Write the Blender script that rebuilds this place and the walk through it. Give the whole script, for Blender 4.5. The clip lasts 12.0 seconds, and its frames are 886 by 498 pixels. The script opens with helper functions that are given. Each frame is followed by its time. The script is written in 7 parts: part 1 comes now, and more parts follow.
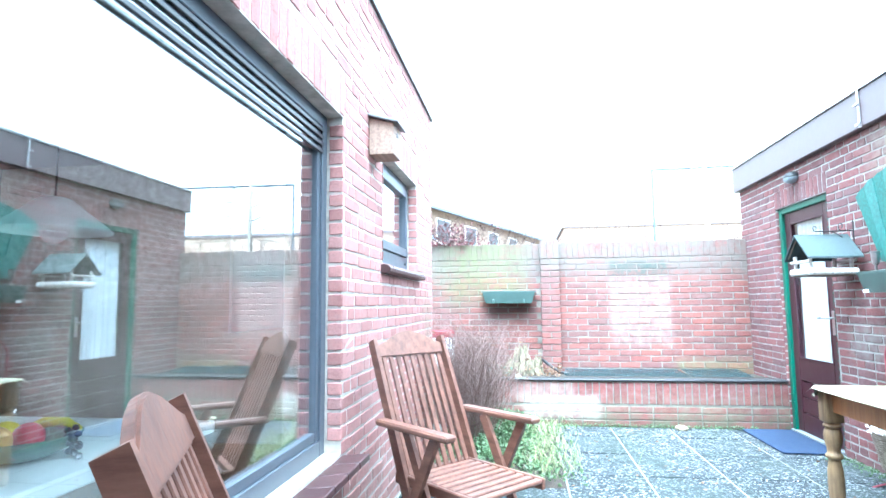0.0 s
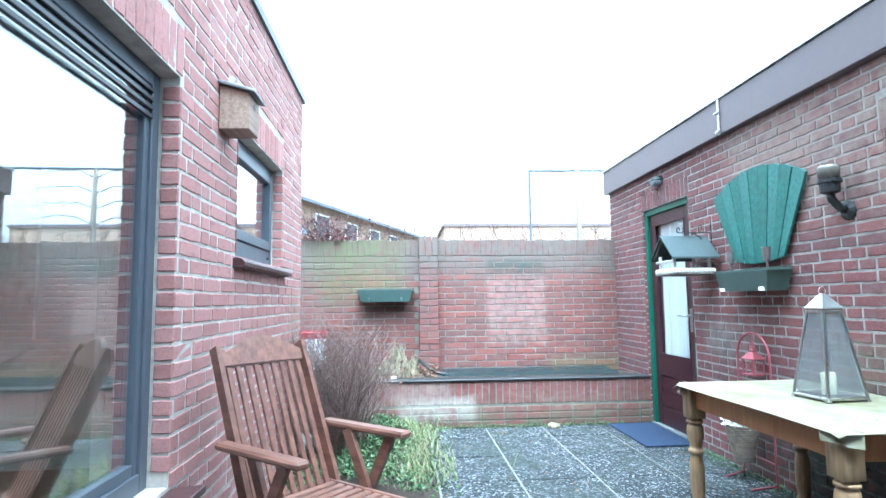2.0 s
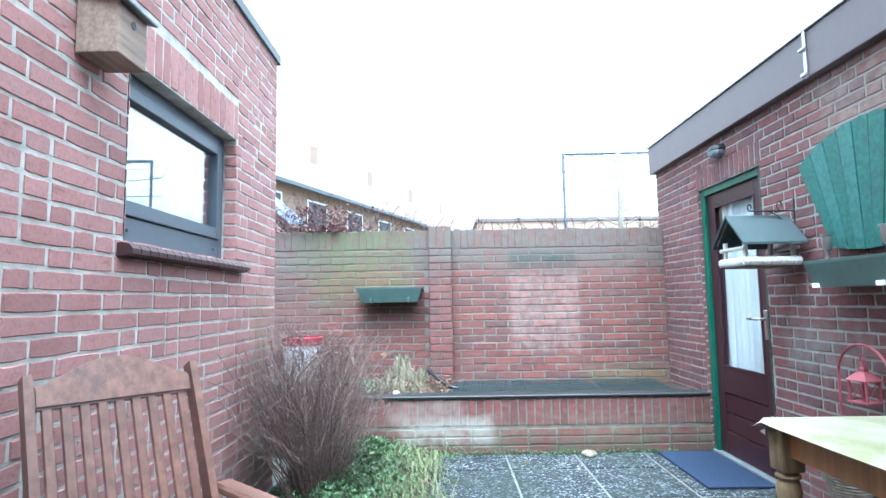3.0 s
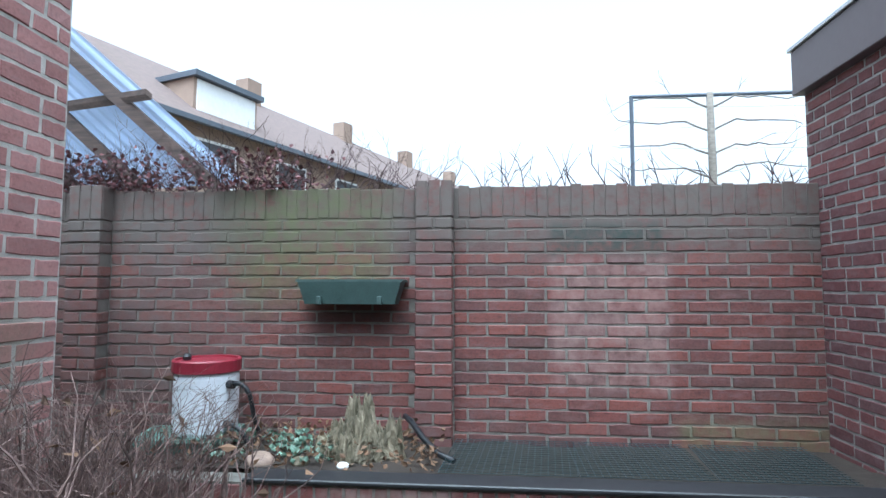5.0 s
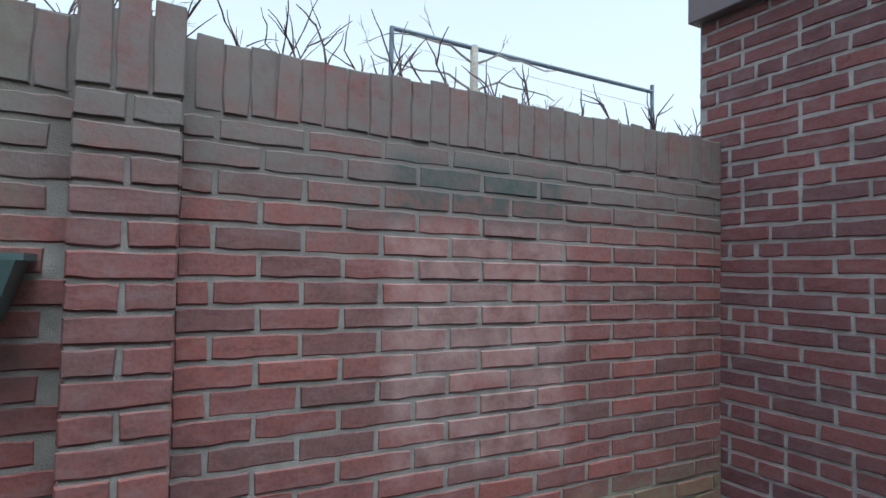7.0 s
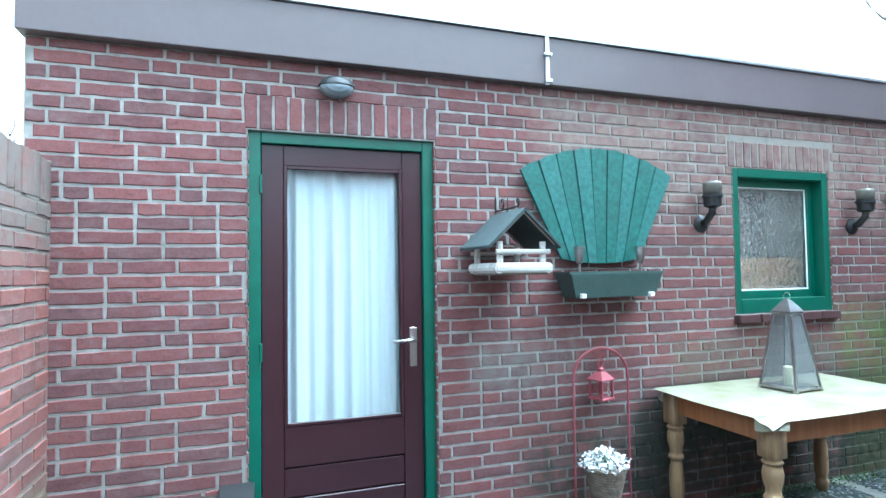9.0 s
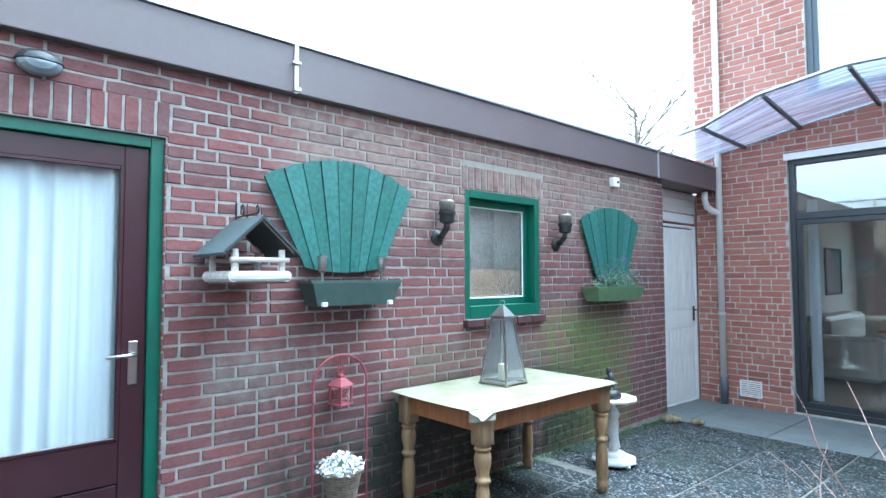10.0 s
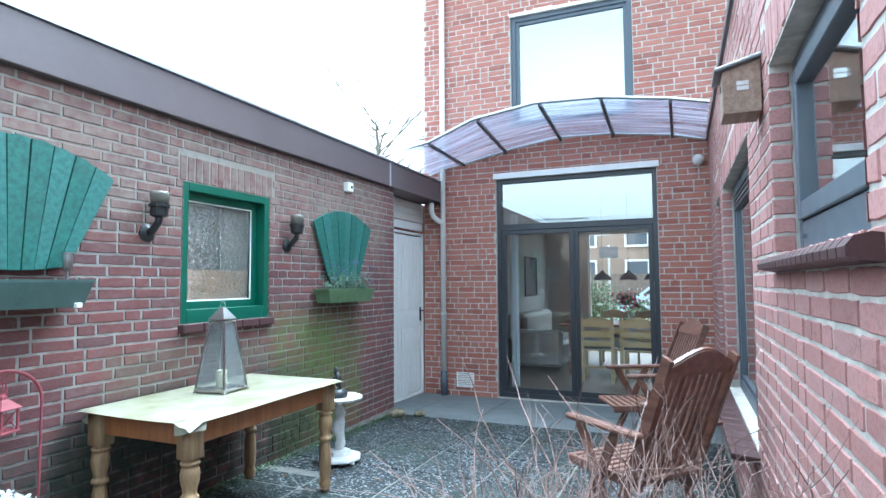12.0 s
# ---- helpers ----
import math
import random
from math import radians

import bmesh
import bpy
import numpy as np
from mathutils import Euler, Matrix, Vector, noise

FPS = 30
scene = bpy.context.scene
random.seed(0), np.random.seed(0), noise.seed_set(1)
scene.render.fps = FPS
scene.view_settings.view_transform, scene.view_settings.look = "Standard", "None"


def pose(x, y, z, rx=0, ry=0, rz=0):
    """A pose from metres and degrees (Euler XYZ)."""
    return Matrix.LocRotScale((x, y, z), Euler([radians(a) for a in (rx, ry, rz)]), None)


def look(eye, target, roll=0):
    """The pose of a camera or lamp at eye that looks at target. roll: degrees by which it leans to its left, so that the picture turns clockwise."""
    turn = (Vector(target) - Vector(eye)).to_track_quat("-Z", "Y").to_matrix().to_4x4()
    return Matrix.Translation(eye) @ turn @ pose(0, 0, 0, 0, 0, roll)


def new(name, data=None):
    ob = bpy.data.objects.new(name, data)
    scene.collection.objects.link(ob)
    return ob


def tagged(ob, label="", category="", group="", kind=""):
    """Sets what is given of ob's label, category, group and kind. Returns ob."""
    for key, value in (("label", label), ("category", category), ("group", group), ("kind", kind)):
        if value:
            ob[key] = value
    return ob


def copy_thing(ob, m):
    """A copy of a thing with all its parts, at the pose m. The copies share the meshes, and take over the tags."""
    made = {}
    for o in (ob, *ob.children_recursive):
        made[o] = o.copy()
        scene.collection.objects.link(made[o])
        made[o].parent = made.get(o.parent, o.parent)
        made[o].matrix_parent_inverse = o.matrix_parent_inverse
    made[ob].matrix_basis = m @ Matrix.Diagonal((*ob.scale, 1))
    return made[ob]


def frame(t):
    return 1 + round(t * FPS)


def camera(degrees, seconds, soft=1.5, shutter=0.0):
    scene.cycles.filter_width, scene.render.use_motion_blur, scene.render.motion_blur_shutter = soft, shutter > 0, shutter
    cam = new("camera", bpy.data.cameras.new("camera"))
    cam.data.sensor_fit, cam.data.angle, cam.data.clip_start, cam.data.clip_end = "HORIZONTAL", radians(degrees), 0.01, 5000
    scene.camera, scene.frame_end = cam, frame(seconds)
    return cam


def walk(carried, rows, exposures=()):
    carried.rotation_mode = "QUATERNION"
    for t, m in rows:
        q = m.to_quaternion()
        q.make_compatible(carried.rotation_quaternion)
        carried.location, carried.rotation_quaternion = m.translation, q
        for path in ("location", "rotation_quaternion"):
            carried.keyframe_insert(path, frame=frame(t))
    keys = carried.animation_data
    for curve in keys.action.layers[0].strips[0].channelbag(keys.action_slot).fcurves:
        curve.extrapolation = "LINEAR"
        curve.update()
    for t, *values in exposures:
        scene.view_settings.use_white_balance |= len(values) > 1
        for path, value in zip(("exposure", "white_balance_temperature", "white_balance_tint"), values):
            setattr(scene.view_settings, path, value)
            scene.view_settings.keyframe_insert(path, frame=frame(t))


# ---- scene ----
cam = camera(76.4, 12.0)
PATH = [
    (0, (-2.478, -6.654, 1.217), (-2.755, -4.683, 1.412), -0.6),
    (0.5, (-2.522, -6.659, 1.217), (-2.561, -4.668, 1.412), -0.7),
    (1, (-2.542, -6.616, 1.235), (-2.416, -4.629, 1.423), -0.7),
    (1.5, (-2.54, -6.561, 1.227), (-2.342, -4.58, 1.412), -0.6),
    (2, (-2.437, -6.34, 1.222), (-2.298, -4.353, 1.406), -0.7),
    (2.5, (-2.252, -5.961, 1.22), (-2.229, -3.97, 1.408), -0.8),
    (3, (-2.116, -5.434, 1.225), (-2.123, -3.443, 1.409), -0.9),
    (3.2, (-2.058, -5.222, 1.23), (-2.065, -3.23, 1.414), -0.8),
    (4.8, (-1.805, -3.531, 1.315), (-1.952, -1.541, 1.456), 0.1),
    (5, (-1.823, -3.309, 1.308), (-2.002, -1.322, 1.449), 0.1),
    (5.5, (-1.889, -2.768, 1.312), (-2.089, -0.782, 1.451), 0.4),
    (6, (-1.962, -2.183, 1.306), (-2.135, -0.196, 1.453), 0.4),
    (6.5, (-2.047, -1.798, 1.285), (-1.812, 0.182, 1.436), 0.6),
    (7, (-2.14, -1.508, 1.34), (-1.186, 0.248, 1.422), 1.2),
    (7.2, (-2.181, -1.454, 1.289), (-0.982, 0.141, 1.435), 0.7),
    (8.8, (-2.665, -0.826, 1.436), (-0.71, -1.245, 1.508), -1.2),
    (9, (-2.785, -0.8, 1.418), (-0.895, -1.449, 1.497), -0.8),
    (9.5, (-2.824, -0.877, 1.41), (-1.136, -1.944, 1.51), -0.5),
    (10, (-2.897, -0.918, 1.425), (-1.407, -2.249, 1.523), -0.2),
    (10.5, (-2.961, -0.958, 1.42), (-1.683, -2.493, 1.524), -0.1),
    (11, (-3.009, -0.972, 1.41), (-1.972, -2.679, 1.519), -0.1),
    (11.5, (-3.049, -0.979, 1.374), (-2.182, -2.777, 1.494), -0.4),
    (12, (-2.989, -1.011, 1.375), (-2.212, -2.849, 1.495), -0.4),
]

# exposure over the walk
EXPOSURES = [(0.0, 4.0, 4830, -6), (0.5, 3.65, 4830, -6), (1.0, 3.4, 4830, -6), (1.5, 3.25, 4830, -6), (2.5, 3.0, 4880, -5), (3.2, 2.75, 4950, -4), (4.8, 1.7, 5120, 0),
             (5.5, 1.4, 5200, 2), (6.5, 1.2, 5250, 2), (7.2, 1.15, 5250, 1), (8.8, 2.95, 4800, -9), (9.5, 3.12, 4830, -8), (10.5, 3.0, 4880, -5), (12.0, 2.95, 4930, -6)]
walk(cam, [(t, look(eye, target, roll)) for t, eye, target, roll in PATH], EXPOSURES)

# ---- world and sun: bright overcast ----
SUN_EL, SUN_AZ = 66, 184
world = bpy.data.worlds.new("world")
scene.world = world
world.use_nodes = True
wn, wl = world.node_tree.nodes, world.node_tree.links
wn.clear()
sky = wn.new("ShaderNodeTexSky")
sky.sky_type, sky.sun_disc = "NISHITA", False
sky.sun_elevation, sky.sun_rotation = radians(SUN_EL), radians(SUN_AZ)
sky.air_density, sky.dust_density, sky.ozone_density = 1.0, 6.0, 1.0
hsv = wn.new("ShaderNodeHueSaturation")
hsv.inputs["Saturation"].default_value = 0.05
bg = wn.new("ShaderNodeBackground")
bg.inputs["Strength"].default_value = 0.15
wo = wn.new("ShaderNodeOutputWorld")
wl.new(sky.outputs[0], hsv.inputs["Color"])
wl.new(hsv.outputs[0], bg.inputs[0])
wl.new(bg.outputs[0], wo.inputs[0])
sun = new("sun", bpy.data.lights.new("sun", "SUN"))
sun.data.energy, sun.data.angle, sun.data.color = 0.6, radians(60), (1.0, 0.98, 0.95)
_az = radians(SUN_AZ)
sun.matrix_world = look((math.sin(_az) * 20 * math.cos(radians(SUN_EL)), math.cos(_az) * 20 * math.cos(radians(SUN_EL)), 20 * math.sin(radians(SUN_EL))), (0, 0, 0))


# ---- materials ----
class Nodes:
    def __init__(self, name):
        self.m = bpy.data.materials.new(name)
        self.m.use_nodes = True
        self.n, self.l = self.m.node_tree.nodes, self.m.node_tree.links
        self.b = self.n["Principled BSDF"]

    def add(self, kind, **inputs):
        node = self.n.new(kind)
        for key, value in inputs.items():
            sock = node.inputs[int(key[1:])] if key[0] == "_" else node.inputs[key.replace("_", " ")]
            if isinstance(value, bpy.types.NodeSocket):
                self.l.new(value, sock)
            else:
                sock.default_value = value
        return node

    def math(self, op, a, b=0.0, c=0.0):
        node = self.add("ShaderNodeMath", _0=a, _1=b, _2=c)
        node.operation = op
        return node.outputs[0]

    def noise(self, vec, scale, detail=4.0, rough=0.6):
        return self.add("ShaderNodeTexNoise", Vector=vec, Scale=scale, Detail=detail, Roughness=rough).outputs["Fac"]

    def ramp(self, fac, stops):
        node = self.add("ShaderNodeValToRGB", Fac=fac)
        e = node.color_ramp.elements
        while len(e) < len(stops):
            e.new(0.5)
        for k, (p, c) in enumerate(stops):
            e[k].position = p
            e[k].color = (c, c, c, 1) if isinstance(c, (int, float)) else (*c, 1)
        return node.outputs[0]

    def mix(self, fac, a, b, mode="MIX"):
        node = self.n.new("ShaderNodeMix")
        node.data_type, node.blend_type = "RGBA", mode
        for sock, v in ((node.inputs[0], fac), (node.inputs[6], a), (node.inputs[7], b)):
            if isinstance(v, bpy.types.NodeSocket):
                self.l.new(v, sock)
            else:
                sock.default_value = (*v, 1) if isinstance(v, tuple) and len(v) == 3 else v
        return node.outputs[2]

    def set(self, **inputs):
        for key, v in inputs.items():
            sock = self.b.inputs[key.replace("_", " ")]
            if isinstance(v, bpy.types.NodeSocket):
                self.l.new(v, sock)
            else:
                sock.default_value = (*v, 1) if isinstance(v, tuple) and len(v) == 3 else v
        return self

    def bump(self, height, strength=0.3, distance=0.01):
        node = self.add("ShaderNodeBump", Height=height, Strength=strength, Distance=distance)
        self.l.new(node.outputs[0], self.b.inputs["Normal"])
        return self


def rnd_of(k):
    """A number for each piece: the object's own mixed with that of its island."""
    o = k.n.new("ShaderNodeObjectInfo").outputs["Random"]
    i = k.n.new("ShaderNodeNewGeometry").outputs["Random Per Island"]
    return k.math("FRACT", k.math("ADD", k.math("MULTIPLY", o, 7.31), k.math("MULTIPLY", i, 3.77)))


def pos(k):
    return k.n.new("ShaderNodeNewGeometry").outputs["Position"]


def obj(k):
    return k.n.new("ShaderNodeTexCoord").outputs["Object"]


def xyz(k, v):
    s = k.add("ShaderNodeSeparateXYZ", Vector=v)
    return s.outputs


def band(k, v, lo, hi, soft):
    """1 between lo and hi, 0 outside, soft at the ends."""
    a = k.add("ShaderNodeMapRange", Value=v, From_Min=lo - soft, From_Max=lo + soft).outputs[0]
    b = k.add("ShaderNodeMapRange", Value=v, From_Min=hi - soft, From_Max=hi + soft, To_Min=1.0, To_Max=0.0).outputs[0]
    return k.math("MULTIPLY", a, b)


def plain(name, col, rough=0.6, metal=0.0, vary=0.15, scale=12.0, bump=0.15, dirt=0.15, **more):
    """A painted, plastic or metal surface with grain, faint stains and a little relief."""
    k = Nodes(name)
    v = obj(k)
    a, b = k.noise(v, scale), k.noise(v, scale * 9, 3)
    f = k.ramp(k.math("ADD", k.math("MULTIPLY", a, 0.6), k.math("MULTIPLY", b, 0.4)), [(0.3, 0.0), (0.72, 1.0)])
    dark = tuple(c * (1 - vary) for c in col)
    lite = tuple(min(1, c * (1 + vary)) for c in col)
    base = k.mix(f, dark, lite)
    base = k.mix(k.math("MULTIPLY", k.ramp(k.noise(v, scale * 0.4), [(0.5, 0.0), (0.75, 1.0)]), dirt), base, tuple(c * 0.5 + 0.02 for c in col))
    k.set(Base_Color=base, Metallic=metal, Roughness=k.math("ADD", k.math("MULTIPLY", a, 0.2), rough - 0.1), **more)
    return k.bump(b, bump, 0.003).m


def wood(name, a, b, rough=0.5, scale=(3, 40, 40), grey=0.0):
    k = Nodes(name)
    v = obj(k)
    o = k.n.new("ShaderNodeObjectInfo").outputs["Random"]
    mp = k.add("ShaderNodeMapping", Vector=v, Scale=scale, Location=k.add("ShaderNodeCombineXYZ", X=k.math("MULTIPLY", o, 9), Y=k.math("MULTIPLY", o, 7)).outputs[0])
    g = k.noise(mp.outputs[0], 1.0, 6, 0.65)
    s = k.noise(v, 5.0)
    base = k.mix(k.ramp(g, [(0.35, 0.0), (0.65, 1.0)]), a, b)
    base = k.mix(k.math("MULTIPLY", k.ramp(s, [(0.45, 0.0), (0.7, 1.0)]), 0.25 + grey), base, tuple(0.6 * c + 0.03 for c in a))
    k.set(Base_Color=base, Roughness=k.math("ADD", k.math("MULTIPLY", g, 0.25), rough - 0.1))
    return k.bump(g, 0.25, 0.004).m


def brick_mat(name, cols, stains=(), smear=0.35):
    """Fired brick: a colour for each brick, grain, and patches of stain and painted shade. stains: (x or None range, z
    range, soft, colour, strength).
    """
    k = Nodes(name)
    p = pos(k)
    r = rnd_of(k)
    n1, n2, n3 = k.noise(p, 14.0), k.noise(p, 90.0, 3), k.noise(p, 2.2, 5)
    base = k.ramp(k.math("ADD", k.math("MULTIPLY", r, 0.75), k.math("MULTIPLY", n1, 0.25)), [(i / (len(cols) - 1), c) for i, c in enumerate(cols)])
    base = k.mix(k.math("MULTIPLY", k.ramp(n2, [(0.45, 0.0), (0.7, 1.0)]), 0.35), base, tuple(0.5 * c for c in cols[0]))
    base = k.mix(k.math("MULTIPLY", k.ramp(n1, [(0.55, 0.0), (0.75, 1.0)]), 0.25), base, tuple(0.5 * c + 0.12 for c in cols[1]))
    n4 = k.noise(k.add("ShaderNodeMapping", Vector=p, Scale=(9.0, 9.0, 24.0)).outputs[0], 1.0, 6, 0.7)
    base = k.mix(k.math("MULTIPLY", k.ramp(n4, [(0.50, 0.0), (0.66, 1.0)]), smear), base, tuple(0.55 * c + 0.10 for c in cols[1]))
    base = k.mix(k.math("MULTIPLY", k.ramp(n4, [(0.30, 1.0), (0.44, 0.0)]), 0.55), base, tuple(0.55 * c for c in cols[0]))
    base = stain_and_shade(k, base, p, n1, n3, stains)
    k.set(Base_Color=base, Roughness=0.85)
    return k.bump(k.math("ADD", k.math("MULTIPLY", n2, 0.5), n1), 0.5, 0.004).m


def stain_and_shade(k, base, p, n1, n3, stains):
    x, y, z = xyz(k, p)[:3]
    wob = k.math("MULTIPLY", k.math("SUBTRACT", n3, 0.5), 0.9)
    for axis, (u0, u1), (z0, z1), soft, col, strength in stains:
        u = {"x": x, "y": y}[axis]
        m = k.math("MULTIPLY", band(k, k.math("ADD", u, k.math("MULTIPLY", wob, soft * 3)), u0, u1, soft), band(k, k.math("ADD", z, k.math("MULTIPLY", wob, soft * 3)), z0, z1, soft))
        m = k.math("MULTIPLY", m, k.math("ADD", k.math("MULTIPLY", k.ramp(n1, [(0.35, 0.0), (0.6, 1.0)]), 0.55), k.math("MULTIPLY", k.ramp(n3, [(0.35, 0.0), (0.6, 1.0)]), 0.45)))
        base = k.mix(k.math("MULTIPLY", m, strength), base, col)
    return base


def mortar_mat(name, col, stains=()):
    k = Nodes(name)
    p = pos(k)
    n1, n2, n3 = k.noise(p, 14.0), k.noise(p, 200.0, 3), k.noise(p, 2.2, 5)
    base = k.mix(k.ramp(n1, [(0.3, 0.0), (0.7, 1.0)]), tuple(c * 0.7 for c in col), tuple(min(1, c * 1.2) for c in col))
    base = stain_and_shade(k, base, p, n1, n3, stains)
    k.set(Base_Color=base, Roughness=0.95)
    return k.bump(k.math("ADD", n2, n1), 0.6, 0.004).m


def translucent(name, col, alpha=0.3):
    k = Nodes(name)
    k.n.remove(k.b)
    d = k.add("ShaderNodeBsdfDiffuse", Color=(*col, 1))
    t = k.add("ShaderNodeBsdfTranslucent", Color=(*col, 1))
    m = k.add("ShaderNodeMixShader", _0=0.5, _1=d.outputs[0], _2=t.outputs[0])
    s = k.add("ShaderNodeBsdfTransparent")
    m2 = k.add("ShaderNodeMixShader", _0=alpha, _1=m.outputs[0], _2=s.outputs[0])
    k.l.new(m2.outputs[0], k.n["Material Output"].inputs[0])
    return k.m


g_st = [("x", (-9, 0.4), (1.50, 2.2), 0.12, (0.115, 0.098, 0.086), 0.9),
        ("x", (-9, 0.4), (1.58, 2.2), 0.08, (0.125, 0.105, 0.090), 0.8),
        ("x", (-3.5, -2.45), (1.25, 2.0), 0.12, (0.105, 0.115, 0.045), 0.75),
        ("x", (-9, -3.3), (0.4, 2.0), 0.10, (0.12, 0.10, 0.09), 0.6),
        ("x", (-1.49, -0.83), (0.72, 1.50), 0.035, (0.30, 0.195, 0.175), 0.65),
        ("x", (-1.50, -0.86), (1.50, 1.68), 0.03, (0.03, 0.048, 0.04), 0.95),
        # darker patch just below the wall trough, about as wide as it
        ("x", (-2.93, -2.30), (0.98, 1.2), 0.04, (0.07, 0.05, 0.05), 0.6),
        ("x", (-0.8, 0.2), (0.3, 0.58), 0.06, (0.15, 0.15, 0.07), 0.6)]
s_st_shade = [("y", (-5.9, -4.6), (0.0, 1.12), 0.12, (0.12, 0.17, 0.04), 0.9),
        # dark algae plus the shade under the garden table, put into the wall colour
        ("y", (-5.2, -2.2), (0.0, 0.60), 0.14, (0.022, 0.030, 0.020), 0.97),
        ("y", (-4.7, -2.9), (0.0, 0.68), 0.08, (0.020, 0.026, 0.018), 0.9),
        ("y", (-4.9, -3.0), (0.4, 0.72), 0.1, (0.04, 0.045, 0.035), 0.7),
        ("y", (-4.6, -3.2), (0.72, 0.98), 0.06, (0.15, 0.145, 0.10), 0.6),
        # greyer and paler towards the top of the wall
        ("y", (-6.4, -2.3), (1.70, 2.5), 0.15, (0.26, 0.215, 0.18), 0.75),
        ("y", (-2.6, -1.9), (0.78, 1.05), 0.05, (0.2, 0.2, 0.18), 0.6)]
w_st = [("y", (-1.95, -1.6), (0.0, 1.3), 0.10, (0.17, 0.16, 0.10), 0.6),
        ("y", (-4.4, -1.6), (0.0, 0.35), 0.10, (0.14, 0.12, 0.10), 0.5)]
b_st = [("x", (-4, 0.1), (-0.1, 0.12), 0.04, (0.030, 0.036, 0.018), 0.95),
        ("x", (-2.5, -1.75), (0.08, 0.28), 0.04, (0.48, 0.46, 0.42), 0.80),
        ("x", (-2.6, -2.0), (0.24, 0.44), 0.03, (0.30, 0.24, 0.21), 0.5),
        ("x", (-4, 0.1), (0.02, 0.26), 0.08, (0.14, 0.13, 0.085), 0.6)]
M_BRICK_G = brick_mat("garden_brick", [(0.058, 0.032, 0.030), (0.168, 0.054, 0.045), (0.106, 0.052, 0.046), (0.192, 0.062, 0.048), (0.130, 0.055, 0.049), (0.082, 0.037, 0.034)], g_st)
M_BRICK_S = brick_mat("shed_brick", [(0.072, 0.037, 0.041), (0.150, 0.055, 0.055), (0.185, 0.067, 0.063), (0.118, 0.054, 0.056), (0.165, 0.082, 0.078)], s_st_shade)
M_BRICK_W = brick_mat("house_side_brick", [(0.26, 0.125, 0.115), (0.35, 0.165, 0.150), (0.42, 0.21, 0.195), (0.32, 0.175, 0.165)], w_st)
M_BRICK_H = brick_mat("house_brick", [(0.23, 0.090, 0.068), (0.37, 0.135, 0.10), (0.43, 0.18, 0.135), (0.32, 0.14, 0.11)])
M_BRICK_B = brick_mat("bed_brick", [(0.10, 0.036, 0.032), (0.17, 0.055, 0.048), (0.13, 0.062, 0.055)], b_st)
M_MORTAR_G = mortar_mat("garden_mortar", (0.185, 0.168, 0.145), g_st[:4] + g_st[7:])
M_MORTAR_S = mortar_mat("shed_mortar", (0.30, 0.29, 0.27), s_st_shade[:6])
M_MORTAR_W = mortar_mat("pale_mortar", (0.50, 0.465, 0.42), w_st)
M_MORTAR_B = mortar_mat("bed_mortar", (0.15, 0.14, 0.12), b_st)
M_SAND = mortar_mat("sandy_joint", (0.17, 0.165, 0.15))
M_SILL = plain("sill_brick", (0.058, 0.026, 0.027), 0.45, vary=0.3)
M_GREEN = plain("green_paint", (0.014, 0.098, 0.062), 0.4, vary=0.2, dirt=0.2)
M_TEAL = wood("teal_stained_wood", (0.015, 0.076, 0.062), (0.036, 0.142, 0.118), 0.55, (40, 3, 40))
M_TEAL2 = wood("pale_teal_stained_wood", (0.024, 0.096, 0.084), (0.056, 0.172, 0.150), 0.5, (40, 3, 40))
M_MAROON = plain("maroon_paint", (0.034, 0.010, 0.015), 0.35, vary=0.15, dirt=0.1)
M_GREYF = plain("grey_blue_paint", (0.085, 0.10, 0.125), 0.4, vary=0.12)
M_DARKF = plain("dark_grey_paint", (0.035, 0.038, 0.045), 0.35, vary=0.12)
M_BLACK = plain("black_plastic", (0.012, 0.013, 0.015), 0.45)
M_FASCIA = plain("brown_grey_fascia", (0.12, 0.095, 0.10), 0.4, vary=0.08, scale=3)
M_ALU = plain("aluminium", (0.55, 0.56, 0.58), 0.35, 0.9, vary=0.08)
M_WHITE = plain("white_paint", (0.82, 0.82, 0.81), 0.45, vary=0.05, dirt=0.12)
M_PVC = plain("pale_grey_pipe", (0.66, 0.64, 0.61), 0.4, vary=0.06)
M_STEEL = plain("brushed_steel", (0.5, 0.5, 0.5), 0.3, 1.0)
M_TEAK = wood("oiled_teak", (0.085, 0.038, 0.028), (0.19, 0.090, 0.062), 0.36, (5, 30, 30))
M_PINE = wood("varnished_pine", (0.22, 0.085, 0.028), (0.33, 0.14, 0.05), 0.4, (30, 30, 3))
M_LEG = wood("worn_yellow_pine", (0.17, 0.105, 0.055), (0.36, 0.24, 0.12), 0.55, (30, 30, 3), 0.2)
M_GREYWOOD = wood("weathered_wood", (0.12, 0.09, 0.07), (0.24, 0.19, 0.15), 0.8)
M_RAFTER = wood("dark_rafter_wood", (0.045, 0.03, 0.025), (0.11, 0.075, 0.06), 0.8)
M_LOG = wood("pale_log", (0.45, 0.43, 0.40), (0.75, 0.73, 0.70), 0.85)
M_BOXWOOD = wood("brown_plywood", (0.20, 0.135, 0.10), (0.36, 0.26, 0.20), 0.7)
M_BOARD = wood("orange_brown_board", (0.40, 0.24, 0.11), (0.60, 0.38, 0.20), 0.6)
M_DUSTGLASS = translucent("dusty_glass", (0.22, 0.24, 0.25), 0.72)
M_PLANTER = plain("green_plastic", (0.050, 0.082, 0.075), 0.45, vary=0.25, dirt=0.3)
M_PLANTER2 = plain("faded_green_plastic", (0.10, 0.16, 0.08), 0.6, vary=0.3, dirt=0.3)
